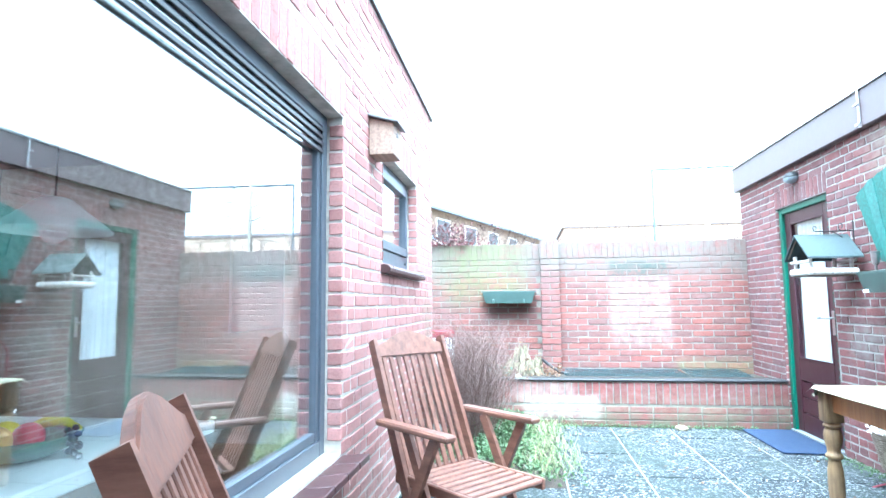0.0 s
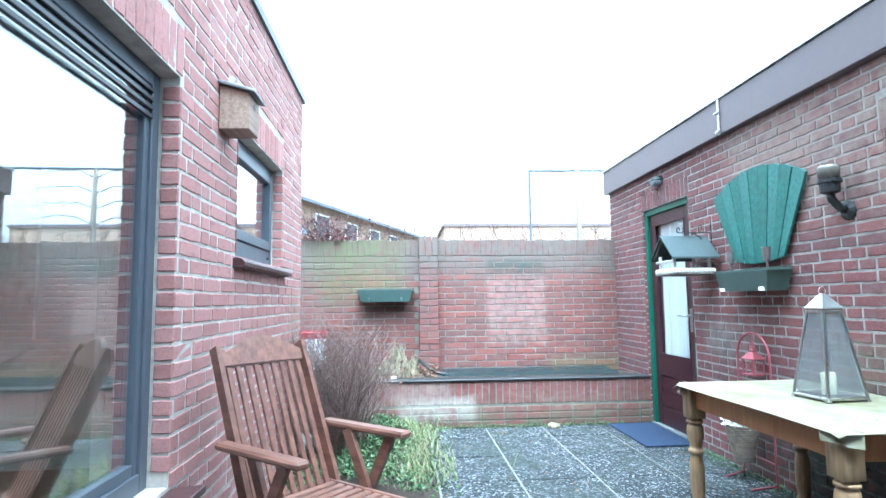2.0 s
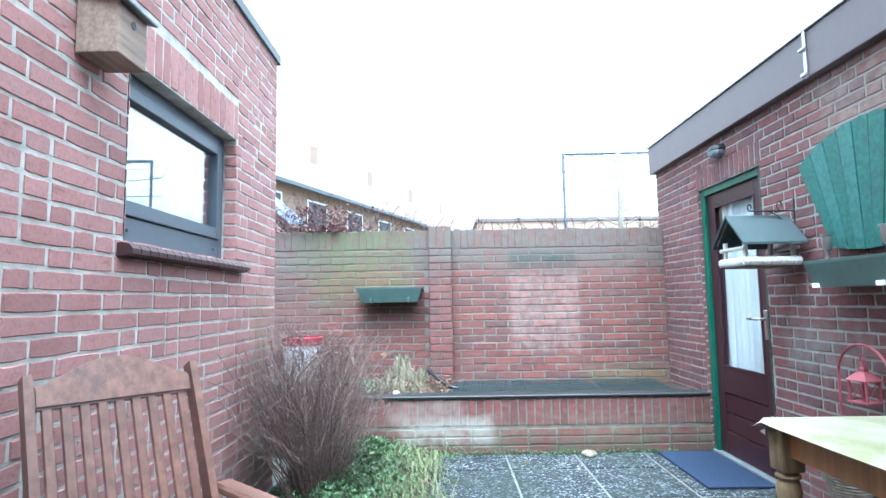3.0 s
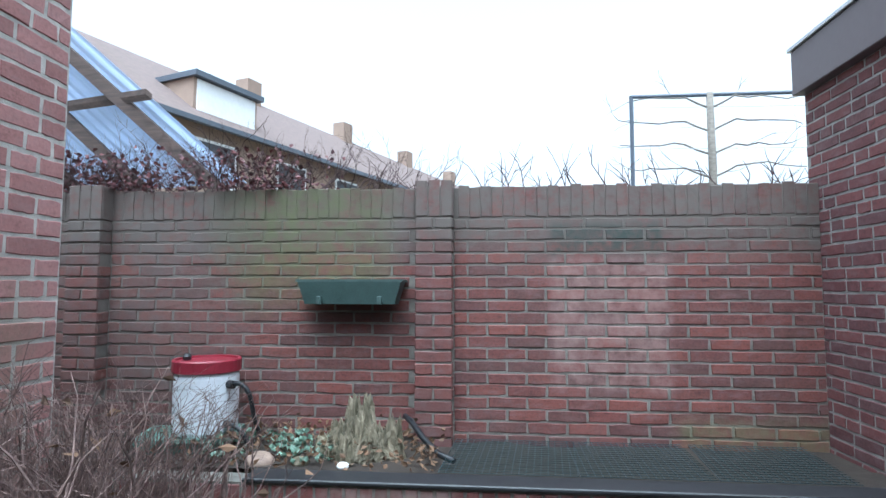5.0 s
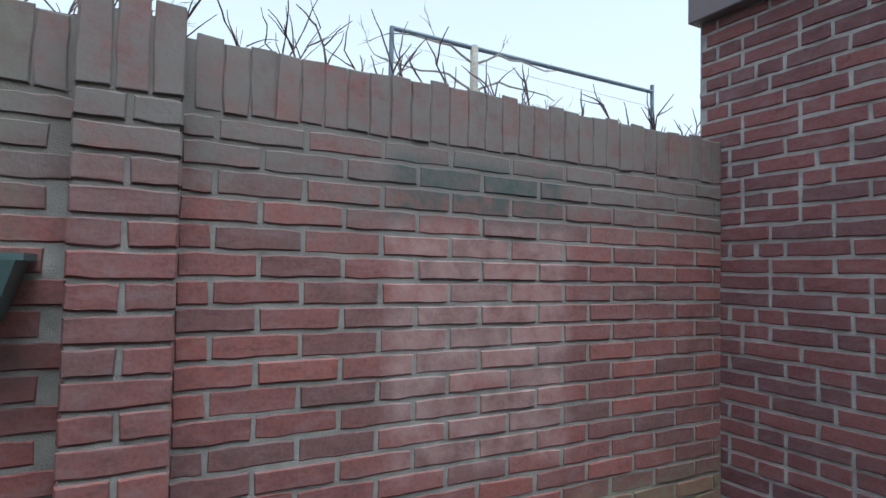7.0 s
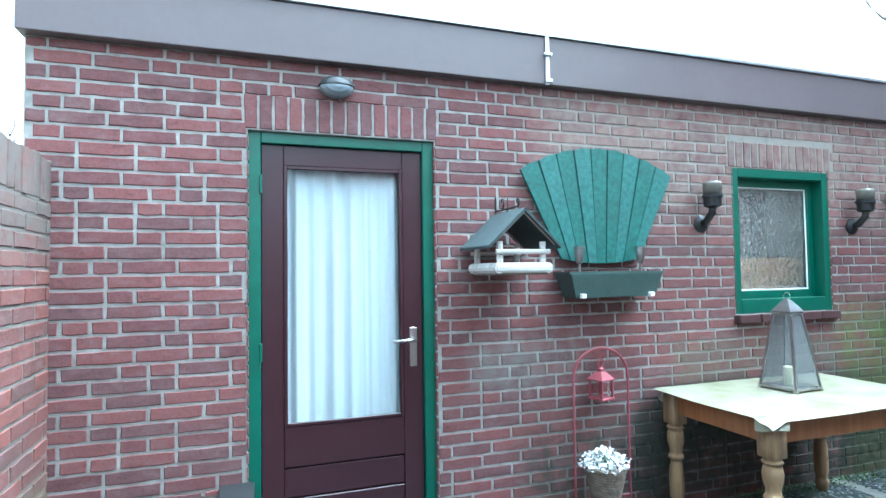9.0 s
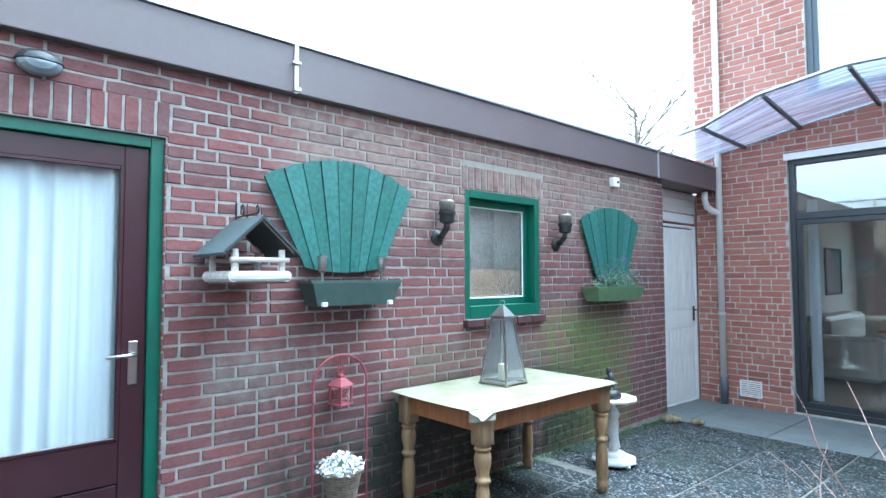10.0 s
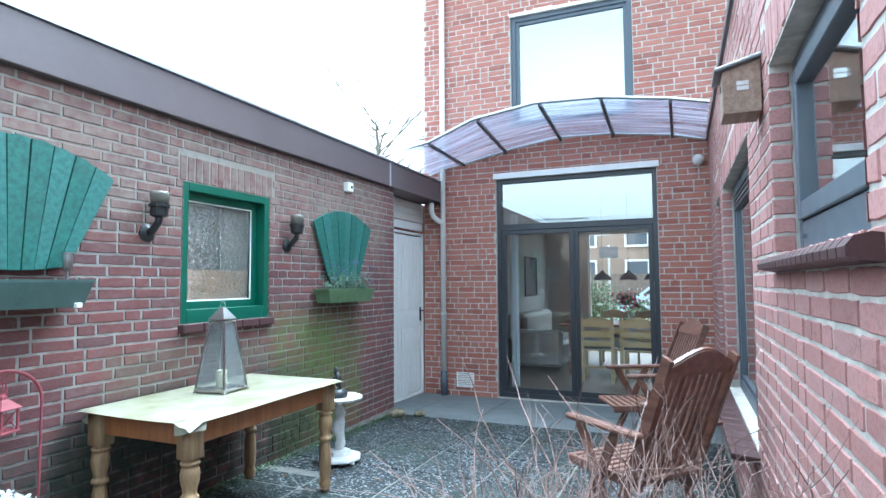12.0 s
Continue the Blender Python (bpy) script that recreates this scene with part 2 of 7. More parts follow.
M_TUB = plain("grey_green_plastic", (0.13, 0.22, 0.18), 0.55, vary=0.2, dirt=0.3)
M_PINK = plain("red_pink_metal", (0.26, 0.06, 0.075), 0.6, vary=0.3)
M_REDLID = plain("red_plastic", (0.22, 0.018, 0.032), 0.4)
M_DRUM = plain("white_plastic", (0.72, 0.73, 0.76), 0.4, vary=0.05)
M_MAT = plain("blue_doormat", (0.010, 0.022, 0.055), 0.95, vary=0.4, scale=40, bump=0.8)
M_SOIL = plain("soil", (0.035, 0.025, 0.018), 0.95, vary=0.5, scale=20, bump=1.0)
M_FELT = plain("roofing_felt", (0.040, 0.055, 0.058), 0.9, vary=0.3, scale=60, bump=0.6)
M_CAR = plain("pale_car_paint", (0.6, 0.68, 0.75), 0.25)
M_WICKER = wood("grey_wicker", (0.10, 0.075, 0.055), (0.22, 0.18, 0.14), 0.8)
M_CAP = plain("black_edging", (0.02, 0.02, 0.022), 0.5, vary=0.3)
M_GRID = plain("green_wire", (0.014, 0.036, 0.042), 0.5)
M_TWIG = wood("twig_bark", (0.095, 0.058, 0.052), (0.26, 0.175, 0.150), 0.85)
M_TWIGD = wood("dark_twig_bark", (0.035, 0.02, 0.02), (0.09, 0.05, 0.045), 0.85)
M_BARK = wood("grey_bark", (0.14, 0.12, 0.10), (0.26, 0.23, 0.19), 0.9)
M_STUMP = wood("mossy_stump_wood", (0.07, 0.062, 0.035), (0.32, 0.27, 0.19), 0.95, (25, 25, 5), 0.2)
# the living room's gloom is put into this wall colour
M_DIMWALL = plain("gloom_darkened_wall", (0.16, 0.17, 0.18), 0.8, vary=0.05)
M_ROOMWALL = plain("pale_room_wall", (0.42, 0.42, 0.41), 0.8, vary=0.05)
M_PLASTER = plain("white_plaster", (0.7, 0.69, 0.67), 0.8, vary=0.04)
M_FLOORIN = wood("laminate_floor", (0.20, 0.135, 0.085), (0.29, 0.20, 0.13), 0.5)
M_CHAIRIN = wood("pale_beech", (0.60, 0.43, 0.19), (0.72, 0.54, 0.27), 0.4)
M_CUSHION = plain("grey_cushion_cloth", (0.16, 0.15, 0.16), 0.9)
M_TABLEWOOD = wood("red_brown_table_wood", (0.14, 0.06, 0.035), (0.26, 0.12, 0.07), 0.35)
M_SOFA = plain("cream_leather", (0.40, 0.38, 0.35), 0.5)
M_TILEROOF = plain("orange_roof_tile", (0.17, 0.125, 0.11), 0.8, vary=0.3, scale=6)
M_RENDER = plain("ochre_render", (0.30, 0.215, 0.165), 0.85, vary=0.1, scale=4)
M_STATUE = plain("white_cast_stone", (0.62, 0.62, 0.62), 0.7, vary=0.2, scale=30, dirt=0.5)
M_GROUND = plain("earth", (0.12, 0.11, 0.08), 0.95, vary=0.4, scale=2)


def leaf_mat(name, a, b, rough=0.55):
    k = Nodes(name)
    r = rnd_of(k)
    k.set(Base_Color=k.mix(r, a, b), Roughness=rough)
    return k.m


M_LEAF = leaf_mat("weed_leaf", (0.045, 0.080, 0.030), (0.095, 0.155, 0.062))
M_BLADE = leaf_mat("grass_blade", (0.07, 0.11, 0.03), (0.24, 0.22, 0.11))
M_LEAFD = leaf_mat("dark_red_leaf", (0.05, 0.015, 0.02), (0.16, 0.05, 0.05))
M_LEAFG = leaf_mat("grey_green_leaf", (0.10, 0.17, 0.12), (0.20, 0.30, 0.22))
M_PETALW = leaf_mat("white_petal", (0.6, 0.62, 0.6), (0.8, 0.8, 0.82))
M_PETALB = leaf_mat("blue_violet_petal", (0.10, 0.10, 0.30), (0.2, 0.18, 0.4))
M_DRYLEAF = leaf_mat("dry_leaf", (0.08, 0.045, 0.025), (0.19, 0.11, 0.06), 0.8)


def paving_mat():
    k = Nodes("exposed_aggregate")
    p = pos(k)
    r = rnd_of(k)
    vor = k.add("ShaderNodeTexVoronoi", Vector=p, Scale=85.0)
    peb = xyz(k, vor.outputs["Color"])[0]
    n1, n3 = k.noise(p, 9.0), k.noise(p, 1.6, 6)
    base = k.ramp(peb, [(0.0, (0.006, 0.008, 0.009)), (0.5, (0.014, 0.017, 0.019)), (0.76, (0.034, 0.040, 0.047)), (0.86, (0.15, 0.158, 0.168)), (1.0, (0.34, 0.35, 0.365))])
    base = k.mix(k.math("MULTIPLY", k.ramp(n1, [(0.45, 0.0), (0.75, 1.0)]), 0.6), base, (0.03, 0.035, 0.035))
    base = k.mix(k.math("MULTIPLY", k.ramp(n3, [(0.46, 0.0), (0.64, 1.0)]), 0.60), base, (0.026, 0.036, 0.026))
    base = k.mix(k.math("MULTIPLY", r, 0.25), base, (0.035, 0.040, 0.045))
    k.set(Base_Color=base, Roughness=k.ramp(n1, [(0.3, 0.6), (0.7, 0.9)]), Specular_IOR_Level=0.22)
    return k.bump(k.math("MULTIPLY", vor.outputs["Distance"], -1.0), 0.8, 0.006).m


M_PAVE = paving_mat()
M_SLAB = plain("smooth_concrete_slab", (0.155, 0.168, 0.175), 0.75, vary=0.3, scale=5)


def cloth_mat():
    k = Nodes("stained_vinyl_cloth")
    p = obj(k)
    n, n2 = k.noise(p, 3.0, 6), k.noise(p, 25.0)
    base = k.mix(k.ramp(n, [(0.44, 0.0), (0.66, 1.0)]), (0.26, 0.25, 0.185), (0.145, 0.135, 0.058))
    base = k.mix(k.math("MULTIPLY", k.ramp(n2, [(0.5, 0.0), (0.7, 1.0)]), 0.3), base, (0.25, 0.235, 0.16))
    k.set(Base_Color=base, Roughness=k.ramp(n, [(0.3, 0.25), (0.7, 0.5)]))
    return k.bump(n2, 0.1, 0.003).m


M_CLOTH = cloth_mat()


def glass_mat(name, tint=(1, 1, 1), rough=0.0, bump=0.0, mirror=0.10):
    k = Nodes(name)
    k.n.remove(k.b)
    fr = k.add("ShaderNodeLayerWeight", Blend=0.5)
    gl = k.add("ShaderNodeBsdfGlossy", Roughness=rough, Color=(1, 1, 1, 1))
    tr = k.add("ShaderNodeBsdfTransparent", Color=(*tint, 1))
    fac = k.math("MINIMUM", k.math("ADD", k.math("MULTIPLY", k.math("POWER", fr.outputs["Facing"], 4.0), 0.9), mirror), 1.0)
    mx = k.add("ShaderNodeMixShader", _0=fac, _1=tr.outputs[0], _2=gl.outputs[0])
    if bump:
        bp = k.add("ShaderNodeBump", Height=k.noise(pos(k), 40.0, 2), Strength=bump, Distance=0.024)
        for s in (fr, gl):
            k.l.new(bp.outputs[0], s.inputs["Normal"])
    k.l.new(mx.outputs[0], k.n["Material Output"].inputs[0])
    return k.m


M_GLASS = glass_mat("window_glass", (0.90, 0.93, 0.93), mirror=0.20)
M_DOORGLASS = glass_mat("door_glass", (0.95, 0.96, 0.96), mirror=0.06)
M_CLEAR = glass_mat("thin_glass", (0.92, 0.94, 0.94), mirror=0.02)


def streaky_sheet():
    """Aged clear plastic: part clear, part milky with grey-violet streaks along the ridges, glossy."""
    k = Nodes("aged_clear_plastic")
    k.n.remove(k.b)
    m = k.add("ShaderNodeMapping", Vector=pos(k), Scale=(0.8, 26.0, 1.0))
    f = k.noise(m.outputs[0], 1.0, 4)
    col = k.ramp(f, [(0.30, (0.11, 0.11, 0.18)), (0.5, (0.27, 0.28, 0.38)), (0.70, (0.62, 0.62, 0.74))])
    d = k.add("ShaderNodeBsdfDiffuse", Color=col)
    t = k.add("ShaderNodeBsdfTranslucent", Color=col)
    a = k.add("ShaderNodeMixShader", _0=0.6, _1=d.outputs[0], _2=t.outputs[0])
    s = k.add("ShaderNodeBsdfTransparent", Color=(0.80, 0.80, 0.88, 1))
    b = k.add("ShaderNodeMixShader", _0=0.38, _1=a.outputs[0], _2=s.outputs[0])
    g = k.add("ShaderNodeBsdfGlossy", Roughness=0.12, Color=(1, 1, 1, 1))
    c = k.add("ShaderNodeMixShader", _0=0.12, _1=b.outputs[0], _2=g.outputs[0])
    k.l.new(c.outputs[0], k.n["Material Output"].inputs[0])
    return k.m


M_CURTAIN = plain("net_curtain", (0.60, 0.63, 0.67), 0.9, vary=0.03, dirt=0.0)
M_PLASTICSHEET = translucent("hazy_clear_plastic", (0.62, 0.64, 0.80), 0.38)
M_CANOPY = streaky_sheet()
M_BLUESHEET = translucent("bluish_corrugated_plastic", (0.60, 0.72, 0.95), 0.06)


# ---- mesh helpers ----
def part(name, bm, material, parent=None, label="", kind="", smooth=False, m=None):
    """Links a bmesh as one mesh object under parent."""
    me = bpy.data.meshes.new(name)
    bmesh.ops.recalc_face_normals(bm, faces=bm.faces)
    bm.to_mesh(me)
    bm.free()
    if smooth:
        me.shade_smooth()
    me.materials.append(material)
    ob = new(name, me)
    ob.parent = parent
    if m is not None:
        ob.matrix_basis = m
    return tagged(ob, label=label, kind=kind)


def thing(name, m, label, category, group="", kind=""):
    ob = new(name)
    ob.empty_display_size = 0.1
    ob.matrix_basis = m
    return tagged(ob, label, category, group, kind)


def box(bm, x0, x1, y0, y1, z0, z1, bevel=0.0, m=None):
    t = bmesh.new() if bevel else bm
    vs = [t.verts.new(Vector((x, y, z)) if m is None else m @ Vector((x, y, z))) for x in (x0, x1) for y in (y0, y1) for z in (z0, z1)]
    for f in ((0, 1, 3, 2), (4, 6, 7, 5), (0, 4, 5, 1), (2, 3, 7, 6), (0, 2, 6, 4), (1, 5, 7, 3)):
        t.faces.new([vs[i] for i in f])
    if bevel:
        bmesh.ops.recalc_face_normals(t, faces=t.faces)
        bmesh.ops.bevel(t, geom=t.edges[:], offset=bevel, segments=1, affect="EDGES")
        merge(bm, t)
    return bm


def merge(bm, t):
    mp = {v: bm.verts.new(v.co) for v in t.verts}
    for f in t.faces:
        bm.faces.new([mp[v] for v in f.verts])
    t.free()


def tube(bm, pts, r, seg=8, r1=None, caps=True):
    """A tube along pts, tapering from r to r1."""
    pts = [Vector(p) for p in pts]
    r1 = r if r1 is None else r1
    rings, side = [], None
    for i, p in enumerate(pts):
        d = (pts[min(i + 1, len(pts) - 1)] - pts[max(i - 1, 0)])
        d = d.normalized() if d.length > 1e-9 else Vector((0, 0, 1))
        if side is None:
            side = d.orthogonal().normalized()
        else:
            side = (side - d * side.dot(d))
            side = side.normalized() if side.length > 1e-6 else d.orthogonal().normalized()
        up = d.cross(side)
        rr = r + (r1 - r) * i / max(1, len(pts) - 1)
        rings.append([bm.verts.new(p + rr * (math.cos(a) * side + math.sin(a) * up)) for a in (2 * math.pi * j / seg for j in range(seg))])
    for a, b in zip(rings, rings[1:]):
        for j in range(seg):
            bm.faces.new((a[j], a[(j + 1) % seg], b[(j + 1) % seg], b[j]))
    if caps:
        bm.faces.new(rings[0][::-1])
        bm.faces.new(rings[-1])
    return bm


def lathe(bm, prof, seg=16, m=None, square=False):
    """A turned solid from (radius, height) pairs."""
    rings = []
    for r, z in prof:
        ring = []
        for j in range(seg):
            a = 2 * math.pi * (j + 0.5) / seg
            v = Vector((r * math.cos(a), r * math.sin(a), z))
            ring.append(bm.verts.new(m @ v if m is not None else v))
        rings.append(ring)
    for a, b in zip(rings, rings[1:]):
        for j in range(seg):
            bm.faces.new((a[j], a[(j + 1) % seg], b[(j + 1) % seg], b[j]))
    bm.faces.new(rings[0][::-1])
    bm.faces.new(rings[-1])
    return bm


def prism(bm, pts, d, m=None):
    """A flat outline (3D points) pushed along d."""
    d = Vector(d)
    a = [bm.verts.new(m @ Vector(p) if m is not None else Vector(p)) for p in pts]
    b = [bm.verts.new(m @ (Vector(p) + d) if m is not None else Vector(p) + d) for p in pts]
    bm.faces.new(a[::-1])
    bm.faces.new(b)
    for i in range(len(pts)):
        j = (i + 1) % len(pts)
        bm.faces.new((a[i], a[j], b[j], b[i]))
    return bm


def wall_frame(o, n):
    """Local axes of a wall: u along it, w out of its face (n), z up."""
    n = Vector(n)
    u = n.cross(Vector((0, 0, 1)))
    return Matrix(((u.x, n.x, 0, o[0]), (u.y, n.y, 0, o[1]), (0, 0, 1, o[2]), (0, 0, 0, 1)))


def wall_body(name, F, length, z0, z1, thick, openings, material, label, parent=None, front=0.0):
    """A wall with holes (u0, u1, z0, z1), its face at w = front."""
    us = sorted({0.0, length, *[v for o in openings for v in o[:2]]})
    zs = sorted({z0, z1, *[v for o in openings for v in o[2:4]]})
    solid = {}
    for i in range(len(us) - 1):
        for j in range(len(zs) - 1):
            cu, cz = (us[i] + us[i + 1]) / 2, (zs[j] + zs[j + 1]) / 2
            solid[i, j] = not any(o[0] < cu < o[1] and o[2] < cz < o[3] for o in openings)
    bm, vs = bmesh.new(), {}

    def v(i, j, w):
        if (i, j, w) not in vs:
            vs[i, j, w] = bm.verts.new((us[i], front if w else front - thick, zs[j]))
        return vs[i, j, w]

    for (i, j), s in solid.items():
        if not s:
            continue
        bm.faces.new((v(i, j, 1), v(i + 1, j, 1), v(i + 1, j + 1, 1), v(i, j + 1, 1)))
        bm.faces.new((v(i, j, 0), v(i, j + 1, 0), v(i + 1, j + 1, 0), v(i + 1, j, 0)))
        for (di, dj), (a, b) in {(-1, 0): ((i, j), (i, j + 1)), (1, 0): ((i + 1, j), (i + 1, j + 1)), (0, -1): ((i, j), (i + 1, j)), (0, 1): ((i, j + 1), (i + 1, j + 1))}.items():
            if not solid.get((i + di, j + dj)):
                bm.faces.new((v(*a, 1), v(*b, 1), v(*b, 0), v(*a, 0)))
    ob = part(name, bm, material, parent, label, "structure", m=F)
    ob["category"] = "wall"
    return ob


COURSE, LONG, JOINT = 0.067, 0.226, 0.012


def brick_geo(l, h, d, rng, c=0.003, jit=0.0026):
    """Corners and faces of one worn brick, its back left open: origin at its lower left on the mortar's face."""
    j = lambda q=jit: rng.uniform(-q, q)
    n = 4
    if l >= h:
        ring = [(l * i / n, 0.0, 0, 1) for i in range(n + 1)] + [(l * (n - i) / n, h, 0, -1) for i in range(n + 1)]
    else:
        ring = [(0.0, h * (n - i) / n, 1, 0) for i in range(n + 1)] + [(l, h * i / n, -1, 0) for i in range(n + 1)]
    back, mid, front = [], [], []
    p = d + j(0.0015)
    for x, z, sx, sz in ring:
        ex = sx or (1 if x < 1e-6 else -1 if x > l - 1e-6 else 0)
        ez = sz or (1 if z < 1e-6 else -1 if z > h - 1e-6 else 0)
        a, b = j() * (0.4 if not ex else 1), j() * (0.4 if not ez else 1)
        corner = 0.0012 if ex and ez else 0.0
        back.append((x, -0.004, z))
        mid.append((x + a + ex * corner, d - c, z + b + ez * corner))
        front.append((x + a + ex * (c + corner), p + j(0.0006), z + b + ez * (c + corner)))
    m = len(ring)
    faces = [tuple(range(2 * m, 3 * m))]
    for a in range(m):
        b = (a + 1) % m
        faces += [(a, b, m + b, m + a), (m + a, m + b, 2 * m + b, 2 * m + a)]
    return back + mid + front, faces


def layout(length, z0, z1, openings, soldiers, rng, bond="half", course=COURSE, start=None):
    """Bricks (u, z, l, h) of a wall, cut at openings; soldiers: (u0, u1, z0, z1) rows of upright bricks."""
    out = []
    row = 0
    z = z0
    blocks = list(openings) + list(soldiers)
    while z + course * 0.5 < z1:
        h = min(course, z1 - z) - JOINT
        cuts, u = [0.0], (0.0 if row % 2 else LONG / 2) - (LONG / 2 if rng.random() < 0.15 else 0)
        if start is not None:
            u = start - (LONG / 2 if row % 2 else 0)
        if bond == "wild":
            u = rng.choice((0, 0.25, 0.5, 0.75)) * LONG
        while u < length:
            if u > 0.03:
                cuts.append(u)
            u += LONG / 2 if bond != "half" and rng.random() < 0.35 else LONG
        cuts.append(length)
        zc = z + h / 2
        for a, b in zip(cuts, cuts[1:]):
            segs = [(a, b)]
            for o in blocks:
                if o[2] < zc < o[3]:
                    segs = [s for p, q in segs for s in ((p, min(q, o[0])), (max(p, o[1]), q)) if s[1] - s[0] > 0.02]
            out += [(p + JOINT / 2, z + JOINT / 2, q - p - JOINT, h) for p, q in segs if q - p > 0.035 + JOINT]
        z += course
        row += 1
    for u0, u1, a, b in soldiers:
        n = max(1, round((u1 - u0) / COURSE))
        w = (u1 - u0) / n
        out += [(u0 + i * w + JOINT / 2, a + JOINT / 2, w - JOINT, b - a - JOINT) for i in range(n)]
    return out


LATER = []


def lay_bricks(wall, bricks, material, near, seed, proud=0.005, uneven=0.0, name="brick"):
    """Queues the bricks of a wall: those in the stretch near (u0, u1, z0, z1) singly, the rest as one mesh."""
    LATER.append((wall, bricks, material, near, seed, proud, uneven, name))


def flush_bricks():
    for wall, bricks, material, near, seed, proud, uneven, name in LATER:
        rng = random.Random(seed)
        single = [b for b in bricks if near and near[0] < b[0] + b[2] / 2 < near[1] and near[2] < b[1] + b[3] / 2 < near[3]][:300]
        chosen = set(single)
        shared = {}
        for b in single:
            key = (round(b[2], 3), round(b[3], 3), rng.randrange(3))
            if key not in shared:
                me = bpy.data.meshes.new(name)
                me.from_pydata(*[brick_geo(b[2], b[3], proud, rng)[0], [], brick_geo(b[2], b[3], proud, rng)[1]])
                me.materials.append(material)
                shared[key] = me
            ob = new(name, shared[key])
            ob.parent = wall
            ob.location = (b[0] + rng.uniform(-1, 1) * 0.001, rng.uniform(-0.002, 0.001), b[1] + rng.uniform(-0.0015, 0.0015))
        vs, fs = [], []
        for b in bricks:
            if b in chosen:
                continue
            v, f = brick_geo(b[2], b[3] + (rng.uniform(-uneven, uneven) * 0.5 if b[3] > b[2] else 0), proud, rng, jit=0.0030 if uneven else 0.0022)
            dw = rng.uniform(-0.002, 0.001)
            if uneven:
                lift, tilt, pinch = rng.uniform(-0.003, 0.003), rng.uniform(-0.022, 0.022), rng.uniform(-0.003, 0.003)
                if b[3] > b[2]:
                    v = [(x * 1.12 - b[2] * 0.06, w, z) for x, w, z in v]
                v = [(x * (1 - pinch), w + rng.uniform(-0.001, 0.001), z + lift + (x - b[2] / 2) * tilt * (b[2] > b[3])) for x, w, z in v]
            k = len(vs)
            vs += [(x + b[0], w + dw, z + b[1]) for x, w, z in v]
            fs += [tuple(i + k for i in q) for q in f]
        if vs:
            me = bpy.data.meshes.new("far_bricks")
            me.from_pydata(vs, [], fs)
            me.materials.append(material)
            ob = new("far_bricks", me)
            ob.parent = wall
            tagged(ob, kind="stuff")


def reveals(wall, openings, material, depth, proud=0.005):
    """Brick ends that line the jambs of openings."""
    rng, vs, fs = random.Random(77), [], []
    for o in openings:
        z, row = math.ceil(o[2] / COURSE) * COURSE, 0
        while z + COURSE < o[3] + 0.03:
            for u, s in ((o[0], 1), (o[1], -1)):
                v, f = brick_geo(depth, COURSE - JOINT, proud, rng)
                k = len(vs)
                vs += [(u + s * w, -a + 0.006, c + z + JOINT / 2) for a, w, c in v]
                fs += [tuple(i + k for i in (q if s > 0 else q[::-1])) for q in f]
            z += COURSE
            row += 1
    me = bpy.data.meshes.new("reveal_bricks")
    me.from_pydata(vs, [], fs)
    me.materials.append(material)
    ob = new("reveal_bricks", me)
    ob.parent = wall
    tagged(ob, kind="stuff")


def window_frame(bm, w, h, t, depth, y=0.0, x0=0.0, z0=0.0, bottom=None):
    """Four rails round an opening, in the x-z plane."""
    b = t if bottom is None else bottom
    box(bm, x0, x0 + t, y, y + depth, z0, z0 + h, 0.003)
    box(bm, x0 + w - t, x0 + w, y, y + depth, z0, z0 + h, 0.003)
    box(bm, x0 + t, x0 + w - t, y, y + depth, z0 + h - t, z0 + h, 0.003)
    box(bm, x0 + t, x0 + w - t, y, y + depth, z0, z0 + b, 0.003)
    return bm


def pane(name, x0, x1, y, z0, z1, parent, mat=None, label=""):
    bm = bmesh.new()
    box(bm, x0, x1, y, y + 0.006, z0, z1)
    ob = part(name, bm, mat or M_GLASS, parent, label)
    ob.visible_shadow = False
    return ob

# ---- large structure ----
rng = random.Random(7)
bm = bmesh.new()
# one sheet, sunk a little under the yard's paving
gx, gy = (-400, -3.42, -3.40, 0.62, 0.64, 400), (-400, -8.12, -8.10, 0.02, 0.04, 400)
grid = [[bm.verts.new((x, y, -0.14 if 1 < i < 4 and 1 < j < 4 else -0.06)) for j, y in enumerate(gy)] for i, x in enumerate(gx)]
for i in range(5):
    for j in range(5):
        bm.faces.new((grid[i][j], grid[i + 1][j], grid[i + 1][j + 1], grid[i][j + 1]))
part("ground", bm, M_GROUND, None, "bare brown earth around the houses", "structure")

# shed (east)
SH_N, SH_S = 0.10, -6.65
F = wall_frame((0, SH_S, 0), (-1, 0, 0))
L = SH_N - SH_S
uy = lambda y: y - SH_S
door_o = (uy(-1.715), uy(-0.79), 0.0, 2.10)
win_o = (uy(-4.56), uy(-3.712), 1.12, 2.055)
sol = [(door_o[0] - 0.02, door_o[1] + 0.02, 2.10, 2.275), (win_o[0] - 0.03, win_o[1] + 0.03, 2.055, 2.23)]
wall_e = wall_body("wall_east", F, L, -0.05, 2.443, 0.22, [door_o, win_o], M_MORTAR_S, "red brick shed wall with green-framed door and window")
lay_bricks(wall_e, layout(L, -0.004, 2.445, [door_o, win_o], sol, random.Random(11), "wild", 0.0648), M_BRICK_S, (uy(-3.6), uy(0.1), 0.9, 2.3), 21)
reveals(wall_e, [door_o, win_o], M_BRICK_S, 0.05)
bm = bmesh.new()
box(bm, -0.06, 3.2, SH_S - 1.30, SH_N + 0.02, 2.445, 2.71, 0.004)
